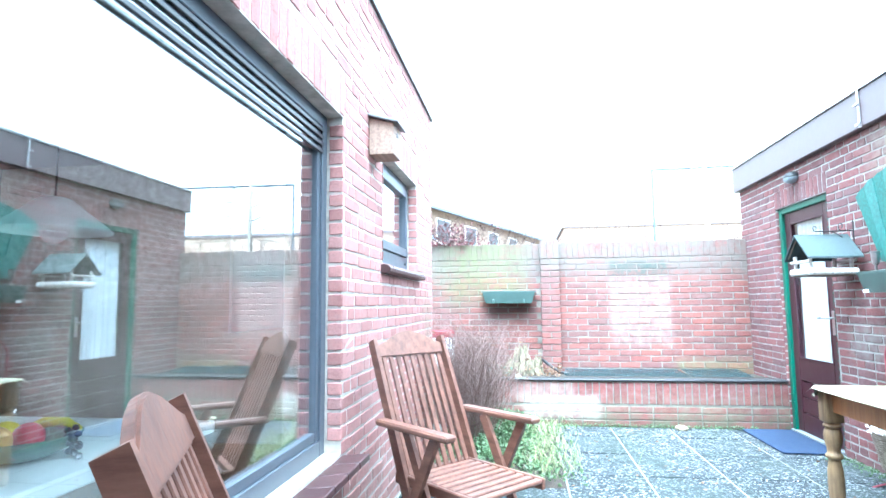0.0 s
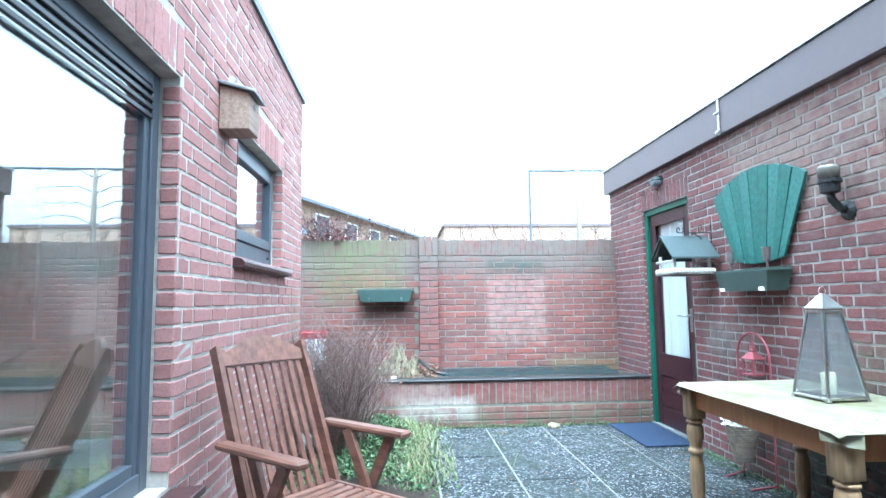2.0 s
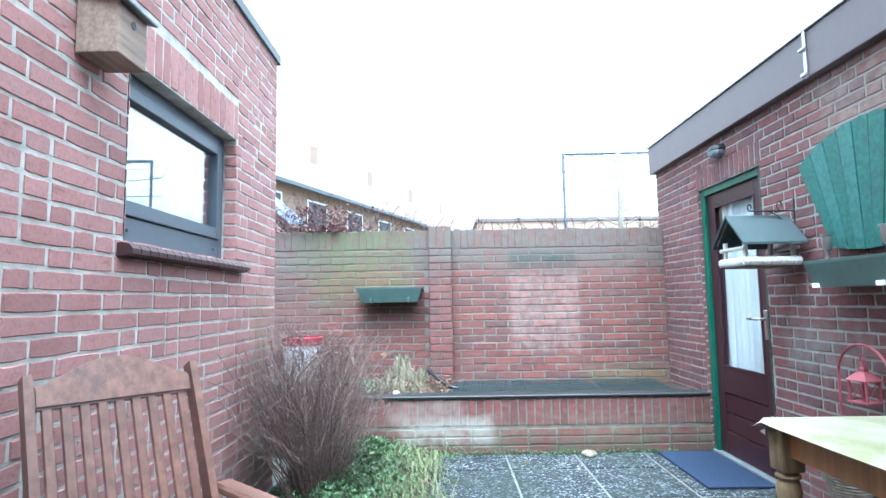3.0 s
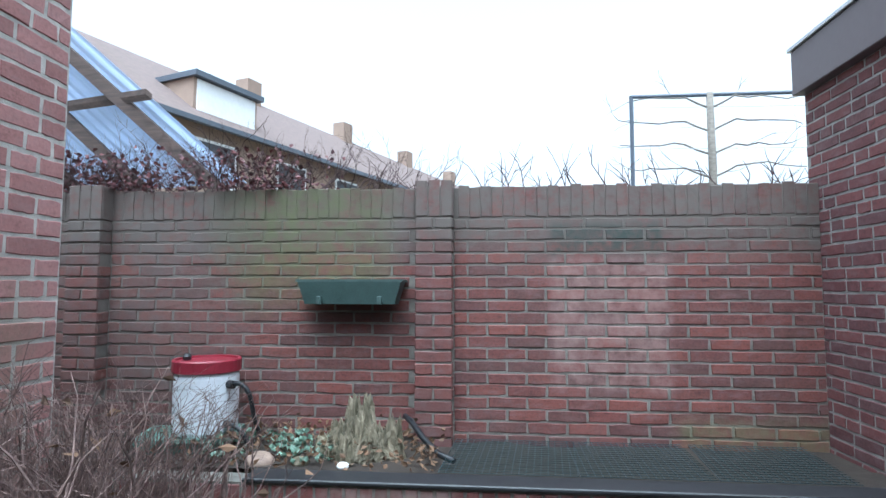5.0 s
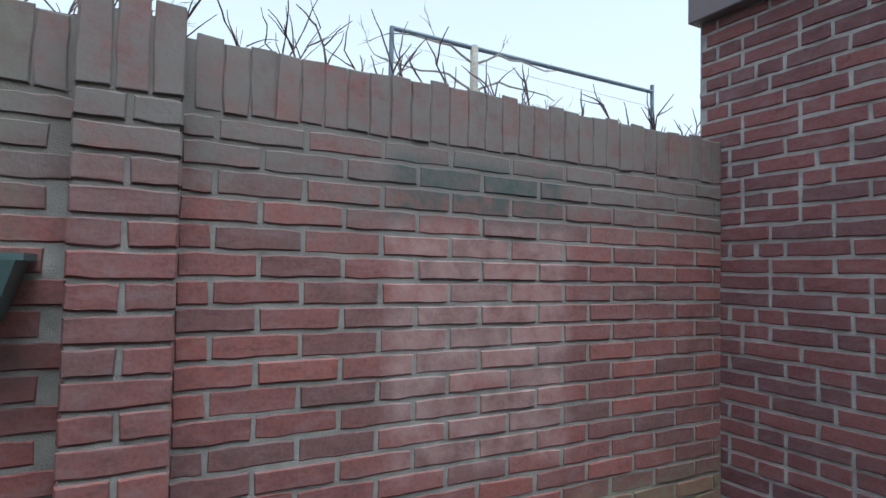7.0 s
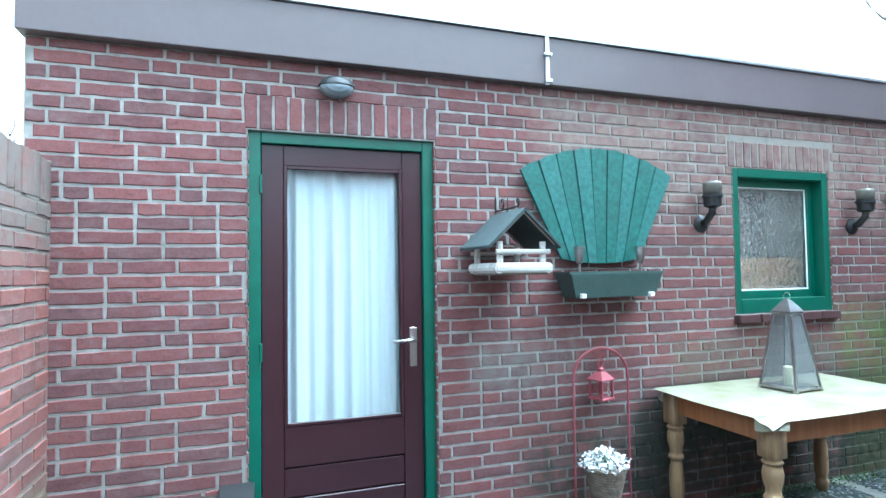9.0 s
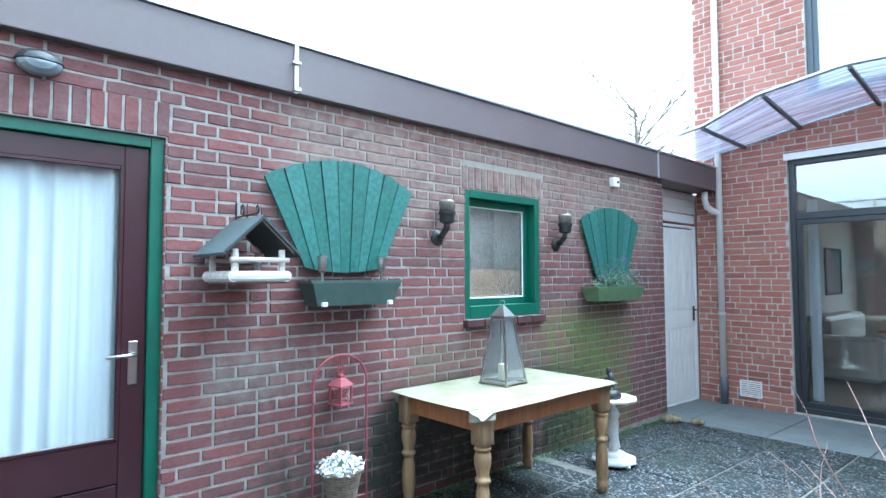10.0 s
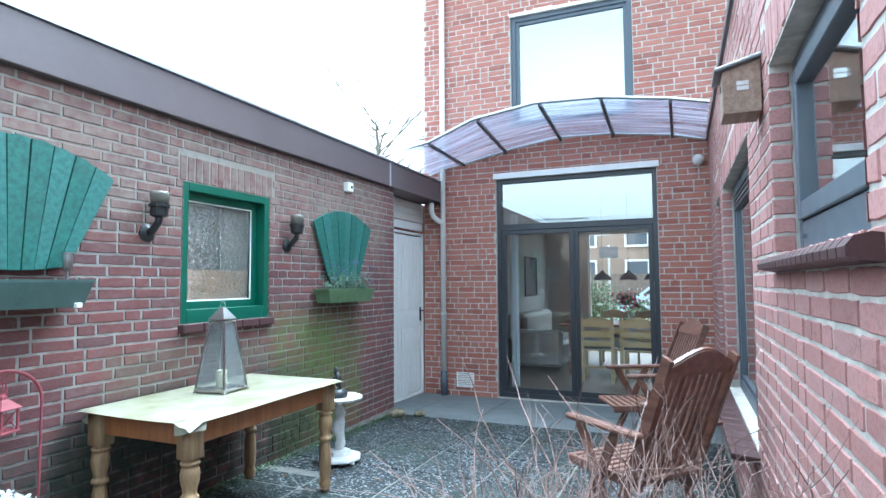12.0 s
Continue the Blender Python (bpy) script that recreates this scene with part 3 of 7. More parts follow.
part("fascia", bm, M_FASCIA, None, "brown-grey flat roof edge of the shed", "structure")
bm = bmesh.new()
box(bm, -0.075, 3.2, SH_S - 1.31, SH_N + 0.035, 2.712, 2.735, 0.003)
part("trim", bm, M_ALU, None, "aluminium edge strip on the shed roof", "structure")
bm = bmesh.new()
box(bm, 0.24, 3.2, SH_N - 0.22, SH_N, -0.05, 2.443)
box(bm, 3.0, 3.2, SH_S, SH_N - 0.23, -0.05, 2.443)
box(bm, 0.23, 2.99, SH_S, SH_S + 0.2, -0.05, 2.443)
part("wall_shed", bm, M_MORTAR_S, None, "plain outer walls of the shed", "structure")

# garden wall (north)
F = wall_frame((0.0, 0, 0), (0, -1, 0))
GL = 5.6
ux = lambda x: -x
wall_n = wall_body("wall_north", F, GL, -0.05, 1.905, 0.20, [], M_MORTAR_G, "weathered red brick garden wall with soldier course on top")
gb = layout(GL, 0.411, 1.722, [(ux(-2.06), ux(-2.27), 0, 3), (ux(-4.2), ux(-4.41), 0, 3)], [], random.Random(5), "half", 0.0693, 0.1666)
gb += [(0.0 + i * 0.0655 + 0.004, 1.730, 0.057, 0.182 + rng.uniform(-0.006, 0.006)) for i in range(int(GL / 0.0655)) if not (2.0 < i * 0.0655 < 2.27)]
lay_bricks(wall_n, gb, M_BRICK_G, (0.0, 3.0, 0.75, 1.712), 22, proud=0.005, uneven=0.010)
for x in (-2.165, -4.305):
    bm = bmesh.new()
    box(bm, -0.10, 0.10, -0.205, 0.105, 0, 1.90)
    pier = part("pier", bm, M_MORTAR_G, wall_n, "brick pier with upright bricks on top", m=Matrix.Translation((-x, 0, 0)))
    pb, z, row = [], 0.411, 0
    while z < 1.69:
        h = 0.0693 - JOINT
        pb += [(-0.105, z, 0.212, h)] if row % 2 else [(-0.105, z, 0.10, h), (0.006, z, 0.10, h)]
        z += 0.0693
        row += 1
    pb += [(-0.105 + i * 0.072, 1.725, 0.064, 0.21) for i in range(3)]
    vs, fs = [], []
    for b in pb:
        v, f = brick_geo(b[2], b[3], 0.007, rng)
        k = len(vs)
        vs += [(a + b[0], w + 0.105, c + b[1]) for a, w, c in v]
        fs += [tuple(i + k for i in q) for q in f]
    # the two cheeks of the pier
    for sgn in (-1, 1):
        for b in pb[::2]:
            v, f = brick_geo(0.10, b[3], 0.007, rng)
            k = len(vs)
            vs += [(sgn * (0.10 + w), 0.10 - a, c + b[1]) for a, w, c in v]
            fs += [tuple(i + k for i in q) for q in f]
    me = bpy.data.meshes.new("pier_bricks")
    me.from_pydata(vs, [], fs)
    me.materials.append(M_BRICK_G)
    pbo = new("pier_bricks", me)
    pbo.parent = pier
    tagged(pbo, kind="stuff")

# west building
WX, W_N, W_TOP = -3.31, -1.50, 2.96
F = wall_frame((WX, W_N, 0), (1, 0, 0))
wy = lambda y: W_N - y
WL = 6.46
sw_o = (wy(-2.255), wy(-3.365), 1.46, 2.17)
bw_o = (wy(-4.13), wy(-5.98), 0.55, 2.11)
nw_o = (wy(-6.32), wy(-6.98), 0.10, 2.11)
sol = [(o[0] - 0.02, o[1] + 0.02, o[3], o[3] + 0.205) for o in (sw_o, bw_o, nw_o)]
wall_w = wall_body("wall_west", F, WL, -0.15, W_TOP, 0.28, [sw_o, bw_o, nw_o], M_MORTAR_W, "pale-jointed red brick house extension wall with three windows")
lay_bricks(wall_w, layout(WL, 0.0, W_TOP - 0.01, [sw_o, bw_o, nw_o], sol, random.Random(9), "wild"), M_BRICK_W, (0.0, 2.5, 0.4, 2.0), 23, proud=0.0035, uneven=0.004)
reveals(wall_w, [sw_o, bw_o, nw_o], M_BRICK_W, 0.07)
F = wall_frame((-8.0, W_N, 0), (0, 1, 0))
wall_wn = wall_body("wall_west_end", F, 4.689, -0.05, W_TOP, 0.28, [], M_MORTAR_W, "plain north end of the house extension", front=0.0)
bm = bmesh.new()
box(bm, -8.0, WX - 0.001, -7.95, W_N - 0.002, W_TOP + 0.003, W_TOP + 0.04)
part("roof_west", bm, M_FELT, None, "dark flat roof of the house extension", "structure")
bm = bmesh.new()
box(bm, -8.02, WX + 0.02, W_N + 0.009, W_N + 0.025, W_TOP - 0.01, W_TOP + 0.05)
box(bm, WX + 0.009, WX + 0.025, -7.9, W_N + 0.008, W_TOP - 0.01, W_TOP + 0.05)
part("trim", bm, M_DARKF, None, "thin dark roof trim of the house extension", "structure")

# house (south)
HY = -7.96
F = wall_frame((-3.6, HY, 0), (0, 1, 0))
hx = lambda x: x + 3.6
HL = 3.82
hd_o = (hx(-2.755), hx(-0.80), -0.08, 2.71)
uw_o = (hx(-2.53), hx(-1.02), 3.35, 4.83)
wall_s = wall_body("wall_south", F, HL, -0.15, 6.6, 0.30, [hd_o, uw_o], M_MORTAR_W, "red brick house rear wall with patio doors and upper window")
lay_bricks(wall_s, layout(HL, -0.099, 6.5, [hd_o, uw_o], [], random.Random(13), "wild", 0.0709), M_BRICK_H, (2.8, 3.82, -0.1, 3.0), 24)
bm = bmesh.new()
box(bm, -0.08, 0.22, -9.0, HY - 0.301, -0.15, 6.6)
box(bm, -8.0, -3.601, HY - 0.3, HY, -0.05, 6.6)
part("wall_house_side", bm, M_MORTAR_W, None, "plain brick gable side of the house", "structure")
bm = bmesh.new()
prism(bm, [(-8.2, -7.6, 6.602), (-8.2, -12.3, 9.6), (-8.2, -17.0, 6.602)], (8.6, 0, 0))
part("roof_house", bm, M_TILEROOF, None, "tiled pitched roof of the house", "structure")

# passage and rear closure by the white gate
bm = bmesh.new()
box(bm, 0.24, 3.2, HY - 0.22, HY - 0.02, -0.15, 2.443)
part("wall_passage", bm, M_BRICK_H, None, "short brick wall behind the white gate", "structure")

# west garden closure
bm = bmesh.new()
box(bm, -5.8, -5.6, W_N + 0.001, 0.2, -0.05, 1.85)
part("wall_garden_side", bm, M_MORTAR_G, None, "low garden side wall beyond the drum", "structure")

# interiors
def room(name, x0, x1, y0, y1, z0, z1, label, paint, hole=None):
    bm = bmesh.new()
    if hole:
        box(bm, x0 - 0.1, x0, y0, y1, z0, z1)
        box(bm, x1, x1 + 0.1, y0, y1, z0, z1)
    else:
        # unseen opening on the far side, added to bring daylight onto the white table
        for a, b, c, d in ((y0, -6.6, z0, z1), (-2.9, y1, z0, z1), (-6.6, -2.9, z0, 0.5), (-6.6, -2.9, 2.35, z1)):
            box(bm, x0 - 0.1, x0, a, b, c, d)
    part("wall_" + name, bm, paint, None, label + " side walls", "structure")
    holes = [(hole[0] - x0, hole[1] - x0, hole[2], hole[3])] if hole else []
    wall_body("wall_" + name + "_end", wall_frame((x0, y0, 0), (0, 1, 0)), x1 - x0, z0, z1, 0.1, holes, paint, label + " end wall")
    bm = bmesh.new()
    box(bm, x0, x1, y0, y1, z0 - 0.05, z0)
    part("floor_" + name, bm, M_FLOORIN, None, label + " floor", "structure")
    bm = bmesh.new()
    box(bm, x0, x1, y0, y1, z1, z1 + 0.05)
    part("ceiling_" + name, bm, paint, None, label + " ceiling", "structure")


# ---- paving ----
pav = bmesh.new()
prism(pav, [(-5.6, 0.0, -0.055), (-5.6, 0.0, -0.006), (-5.6, -4.5, -0.006), (-5.6, -7.96, -0.105), (-5.6, -7.96, -0.155)], (6.6, 0, 0))
pavement = part("pavement", pav, M_SAND, None, "mossy paving of square exposed-aggregate tiles", "structure")
TX, TY = 0.55, 0.60
fall = lambda y: -0.092 * max(0.0, -4.5 - y) / 3.46
tiles = []
for i in range(6):
    for j in range(10):
        x1 = -0.01 - i * TX
        y1 = -0.62 - j * TY
        tiles.append((max(x1 - TX, WX + 0.01), x1, max(y1 - TY, -6.6), min(y1, -0.805)))
def flush_tiles():
    r = random.Random(3)
    for x0, x1, y0, y1 in tiles:
        bm = bmesh.new()
        box(bm, x0 + 0.008, x1 - 0.008, y0 + 0.008, y1 - 0.008, -0.03, r.uniform(-0.003, 0.002), 0.004)
        for v in bm.verts:
            v.co.z += fall(v.co.y)
        part("tile", bm, M_PAVE, pavement)
    for k in range(5):
        for y0, y1 in ((-7.28, -6.6), (-7.96, -7.28)):
            bm = bmesh.new()
            x1 = 0.60 - k * 0.78
            box(bm, x1 - 0.775, x1 - 0.004, y0 + 0.004, y1 - 0.004, -0.03, r.uniform(0.0, 0.004), 0.004)
            for v in bm.verts:
                v.co.z += fall(v.co.y)
            part("slab", bm, M_SLAB, pavement, "smooth grey concrete slab")

# ---- raised bed ----
BF, BT = -0.80, 0.455
F = wall_frame((0.0, BF, 0), (0, -1, 0))
wall_b = wall_body("wall_bed", F, 3.7, -0.05, 0.44, 0.12, [], M_MORTAR_B, "low brick front of the raised bed, mossy and partly whitewashed")
bb = layout(3.7, 0.0, 0.21, [], [(0.0, 3.7, 0.215, 0.435)], random.Random(4))
lay_bricks(wall_b, bb, M_BRICK_B, (0, 3.0, 0, 1), 25)
bm = bmesh.new()
box(bm, -2.95, 0.0, BF - 0.02, BF + 0.13, 0.442, 0.462, 0.005)
part("bed_edging", bm, M_CAP, wall_b, "black edging strip on the bed wall", m=F.inverted())
bm = bmesh.new()
n = 34
grid = [[bm.verts.new((-5.6 * i / n, -0.665 + 0.655 * j / 8, 0.425 + 0.03 * noise.noise((i * 0.5, j * 0.5, 0)) + (0.03 if i > 13 else 0))) for j in range(9)] for i in range(n + 1)]
for i in range(n):
    for j in range(8):
        bm.faces.new((grid[i][j], grid[i + 1][j], grid[i + 1][j + 1], grid[i][j + 1]))
part("soil", bm, M_SOIL, None, "dark garden soil in the raised bed", "structure", smooth=True)

# ---- doors and windows ----
def shed_door():
    t = thing("door_1", pose(0, -0.79, 0, 0, 0, -90), "maroon wooden door in a green frame, closed, glass with white net curtain", "door", kind="structure")
    w, h = 0.925, 2.10
    bm = bmesh.new()
    box(bm, 0.0, 0.06, 0.02, 0.11, 0.0, h, 0.004)
    box(bm, w - 0.06, w, 0.02, 0.11, 0.0, h, 0.004)
    box(bm, 0.06, w - 0.06, 0.02, 0.11, h - 0.055, h, 0.004)
    part("door_frame", bm, M_GREEN, t, "green painted frame")
    gx0, gx1, gz0, gz1 = 0.165, w - 0.165, 0.68, 1.945
    bm = bmesh.new()
    y0, y1 = 0.045, 0.09
    box(bm, 0.062, gx0, y0, y1, 0.02, h - 0.057, 0.003)
    box(bm, gx1, w - 0.062, y0, y1, 0.02, h - 0.057, 0.003)
    box(bm, gx0, gx1, y0, y1, gz1, h - 0.057, 0.003)
    for k, (a, b) in enumerate(((0.02, 0.19), (0.197, 0.335), (0.342, 0.48), (0.487, gz0))):
        box(bm, gx0, gx1, y0 + 0.006 * (k in (1, 2)), y1, a, b, 0.004)
    part("leaf", bm, M_MAROON, t)
    bm = bmesh.new()
    window_frame(bm, gx1 - gx0, gz1 - gz0, 0.018, 0.012, y0 - 0.004, gx0, gz0)
    part("glazing_bead", bm, M_MAROON, t)
    pane("pane", gx0 + 0.002, gx1 - 0.002, 0.06, gz0 + 0.002, gz1 - 0.002, t, M_CLEAR)
    bm = bmesh.new()
    n = 120
    rows = []
    for z in (gz0 + 0.002, gz1 - 0.002):
        rows.append([bm.verts.new((gx0 + 0.01 + (gx1 - gx0 - 0.02) * i / n, 0.090 + 0.040 * noise.noise((i * 0.09, z * 0.15, 3.0)) + 0.006 * noise.noise((i * 0.23, z * 0.2, 9.0)), z)) for i in range(n + 1)])
    for i in range(n):
        bm.faces.new((rows[0][i], rows[0][i + 1], rows[1][i + 1], rows[1][i]))
    part("curtain", bm, M_CURTAIN, t, "white net curtain behind the glass", smooth=True)
    bm = bmesh.new()
    box(bm, w - 0.135, w - 0.095, 0.036, 0.044, 0.93, 1.13, 0.003)
    part("escutcheon", bm, M_STEEL, t, "brushed steel plate")
    bm = bmesh.new()
    tube(bm, [(w - 0.115, 0.04, 1.07), (w - 0.115, -0.012, 1.07), (w - 0.135, -0.02, 1.07), (w - 0.235, -0.02, 1.068)], 0.009, 8)
    part("handle", bm, M_STEEL, t, "steel lever handle", smooth=True)
    bm = bmesh.new()
    for z in (0.25, 1.0, 1.8):
        box(bm, 0.052, 0.066, 0.01, 0.02, z, z + 0.09, 0.002)
    part("hinge", bm, M_GREEN, t)
    bm = bmesh.new()
    box(bm, 0.0, w, 0.0, 0.12, -0.02, 0.018, 0.004)
    part("threshold", bm, M_SLAB, t)
    # the shed's dim inside, behind the glass
    bm = bmesh.new()
    box(bm, -0.2, w + 0.2, 0.9, 0.95, -0.05, 2.4)
    part("inner_wall", bm, M_PLASTER, t, "plain inner wall behind the curtain")


def shed_window():
    t = thing("window_1", pose(0, -3.712, 0, 0, 0, -90), "green-framed shed window with patterned glass", "window", kind="structure")
    w, z0, z1 = 0.848, 1.12, 2.055
    bm = bmesh.new()
    window_frame(bm, w, z1 - z0, 0.055, 0.12, 0.0, 0.0, z0, 0.09)
    part("window_frame", bm, M_GREEN, t)
    bm = bmesh.new()
    window_frame(bm, w - 0.11, z1 - z0 - 0.145, 0.05, 0.05, 0.075, 0.055, z0 + 0.09, 0.05)
    part("sash", bm, M_GREEN, t)
    bm = bmesh.new()
    window_frame(bm, w - 0.21, z1 - z0 - 0.245, 0.010, 0.01, 0.085, 0.105, z0 + 0.14)
    part("glazing_bead", bm, M_WHITE, t, "thin pale glazing bead")
    pane("pane", 0.11, w - 0.11, 0.10, z0 + 0.145, z1 - 0.11, t, glass_mat("patterned_glass", (0.85, 0.80, 0.74), rough=0.05, bump=1.0, mirror=0.22), "hammered obscure glass")
    # added black sheet: the darkness behind the glass is its colour
    bm = bmesh.new()
    box(bm, 0.0, w, 0.5, 0.52, z0 + 0.35, z1)
    part("dark_backing", bm, M_BLACK, t, "black sheet standing in for the unlit inside of the shed")
    bm = bmesh.new()
    box(bm, 0.06, w - 0.06, 0.155, 0.4, z0, z0 + 0.36)
    part("inner_shelf", bm, M_BOARD, t, "brown board inside the window")
    for k in range(5):
        bm = bmesh.new()
        x0 = -0.02 + k * 0.178
        box(bm, x0 + 0.004, x0 + 0.173, -0.055, 0.10, 0, 0.055, 0.006, m=pose(0, 0, z0 - 0.062, -8, 0, 0))
        part("sill_brick", bm, M_SILL, t, "dark glazed sill tile")


def small_house_window():
    t = thing("window_2", pose(WX, -3.365, 0, 0, 0, 90), "small grey-blue framed window with a clear pane", "window", kind="structure")
    w, z0, z1 = 1.11, 1.46, 2.17
    bm = bmesh.new()
    window_frame(bm, w, z1 - z0, 0.055, 0.10, 0.075, 0.0, z0, 0.12)
    part("window_frame", bm, M_GREYF, t)
    bm = bmesh.new()
    window_frame(bm, w - 0.11, z1 - z0 - 0.185, 0.055, 0.05, 0.062, 0.055, z0 + 0.125, 0.06)
    part("sash", bm, M_GREYF, t)
    pane("pane", 0.10, w - 0.10, 0.09, z0 + 0.18, z1 - 0.105, t)
    bm = bmesh.new()
    for x in (0.14, w - 0.14):
        tube(bm, [(x, 0.07, z0 + 0.065), (x, 0.058, z0 + 0.065)], 0.008, 8)
    part("drain_cap", bm, M_GREYF, t)
    for k in range(19):
        bm = bmesh.new()
        x0 = -0.045 + k * 0.0655
        prism(bm, [(x0 + 0.003, -0.062, 0.004), (x0 + 0.003, 0.10, 0.0), (x0 + 0.003, 0.10, 0.052), (x0 + 0.003, -0.030, 0.052), (x0 + 0.003, -0.055, 0.042), (x0 + 0.003, -0.066, 0.022)], (0.0595, 0, 0), m=pose(0, 0, z0 - 0.058, -9, 0, 0))
        part("sill_brick", bm, M_SILL, t, "dark red sill brick on edge")
    bm = bmesh.new()
    box(bm, -0.1, w + 0.1, 0.9, 0.92, z0 - 0.4, z1 + 0.3)
    part("inner_wall", bm, M_PLASTER, t, "plain wall inside")


def big_house_window():
    t = thing("window_3", pose(WX, -5.98, 0, 0, 0, 90), "large grey-blue framed living room window with blind slats on top", "window", kind="structure")
    w, z0, z1 = 1.85, 0.55, 2.11
    bm = bmesh.new()
    window_frame(bm, w, z1 - z0, 0.06, 0.10, 0.075, 0.0, z0, 0.07)
    part("window_frame", bm, M_GREYF, t)
    bm = bmesh.new()
    window_frame(bm, w - 0.12, z1 - z0 - 0.13, 0.035, 0.05, 0.085, 0.06, z0 + 0.07, 0.04)
    part("sash", bm, M_GREYF, t)
    pane("pane", 0.09, w - 0.09, 0.10, z0 + 0.105, z1 - 0.09, t)
    for k in range(4):
        part("vent_slat", box(bmesh.new(), 0.062, w - 0.062, 0.070, 0.084, z1 - 0.088 - k * 0.034, z1 - 0.070 - k * 0.034, 0.002), M_DARKF, t, "dark ventilation slat over the top of the glass")
    for k in range(12):
        bm = bmesh.new()
        x0 = -0.03 + k * 0.160
        box(bm, x0 + 0.004, x0 + 0.156, -0.13, 0.10, 0, 0.03, 0.004, m=pose(0, 0, z0 - 0.045, -6, 0, 0))
        part("sill_tile", bm, M_SILL, t, "dark red sill tile")
    # inner sill
    bm = bmesh.new()
    box(bm, -0.05, w + 0.05, 0.155, 0.285, z0 + 0.002, z0 + 0.02, 0.005)
    part("inner_sill", bm, M_WHITE, t, "wide white inner window board")
    n = thing("window_4", pose(WX, -6.98, 0, 0, 0, 90), "narrow grey-blue framed glass door beside the large window", "window", kind="structure")
    bm = bmesh.new()
    window_frame(bm, 0.66, 2.01, 0.055, 0.10, 0.075, 0.0, 0.10, 0.09)
    part("window_frame", bm, M_GREYF, n)
    pane("pane", 0.054, 0.606, 0.10, 0.19, 2.055, n)


def patio_doors():
    t = thing("door_2", pose(-0.80, HY, 0, 0, 0, 180), "dark grey glazed double patio doors with a transom window, closed", "door", kind="structure")
    w, z0, z1 = 1.955, -0.08, 2.71
    bm = bmesh.new()
    window_frame(bm, w, z1 - z0, 0.055, 0.11, 0.05, 0.0, z0, 0.06)
    box(bm, 0.055, w - 0.055, 0.05, 0.15, 2.045, 2.12, 0.003)
    part("door_frame", bm, M_DARKF, t)
    bm = bmesh.new()
    box(bm, -0.03, w + 0.03, -0.014, 0.12, z1 + 0.001, z1 + 0.075, 0.003)
    part("lintel_strip", bm, M_WHITE, t, "white lintel strip")
    pane("transom_pane", 0.055, w - 0.055, 0.09, 2.125, z1 - 0.058, t)
    for k, x0 in enumerate((0.057, w / 2 + 0.002)):
        ww = w / 2 - 0.06
        bm = bmesh.new()
        window_frame(bm, ww, 2.06, 0.055, 0.06, 0.055, x0, -0.018, 0.065)
        leaf = part("leaf", bm, M_DARKF, t, "dark grey glazed door leaf")
        pane("pane", x0 + 0.053, x0 + ww - 0.053, 0.085, 0.05, 1.985, leaf, M_DOORGLASS)
    bm = bmesh.new()
    box(bm, w / 2 - 0.01, w / 2 + 0.012, 0.04, 0.056, -0.01, 2.04, 0.003)
    part("meeting_strip", bm, M_DARKF, t)
    u = thing("window_5", pose(-1.02, HY, 0, 0, 0, 180), "grey framed upstairs window of the house", "window", kind="structure")
    bm = bmesh.new()
    window_frame(bm, 1.51, 1.48, 0.06, 0.10, 0.04, 0.0, 3.35, 0.06)
    window_frame(bm, 1.39, 1.36, 0.045, 0.05, 0.06, 0.06, 3.41)
    part("window_frame", bm, M_GREYF, u)
    bm = bmesh.new()
    box(bm, -0.02, 1.53, -0.004, 0.1, 4.831, 4.89, 0.003)
    part("lintel_strip", bm, M_WHITE, u, "white lintel strip")
    pane("pane", 0.104, 1.406, 0.08, 3.455, 4.725, u)
    bm = bmesh.new()
    box(bm, -0.1, 1.6, 0.5, 0.52, 3.2, 4.95)
    part("inner_blind", bm, M_PLASTER, u, "pale blind inside the upper window")


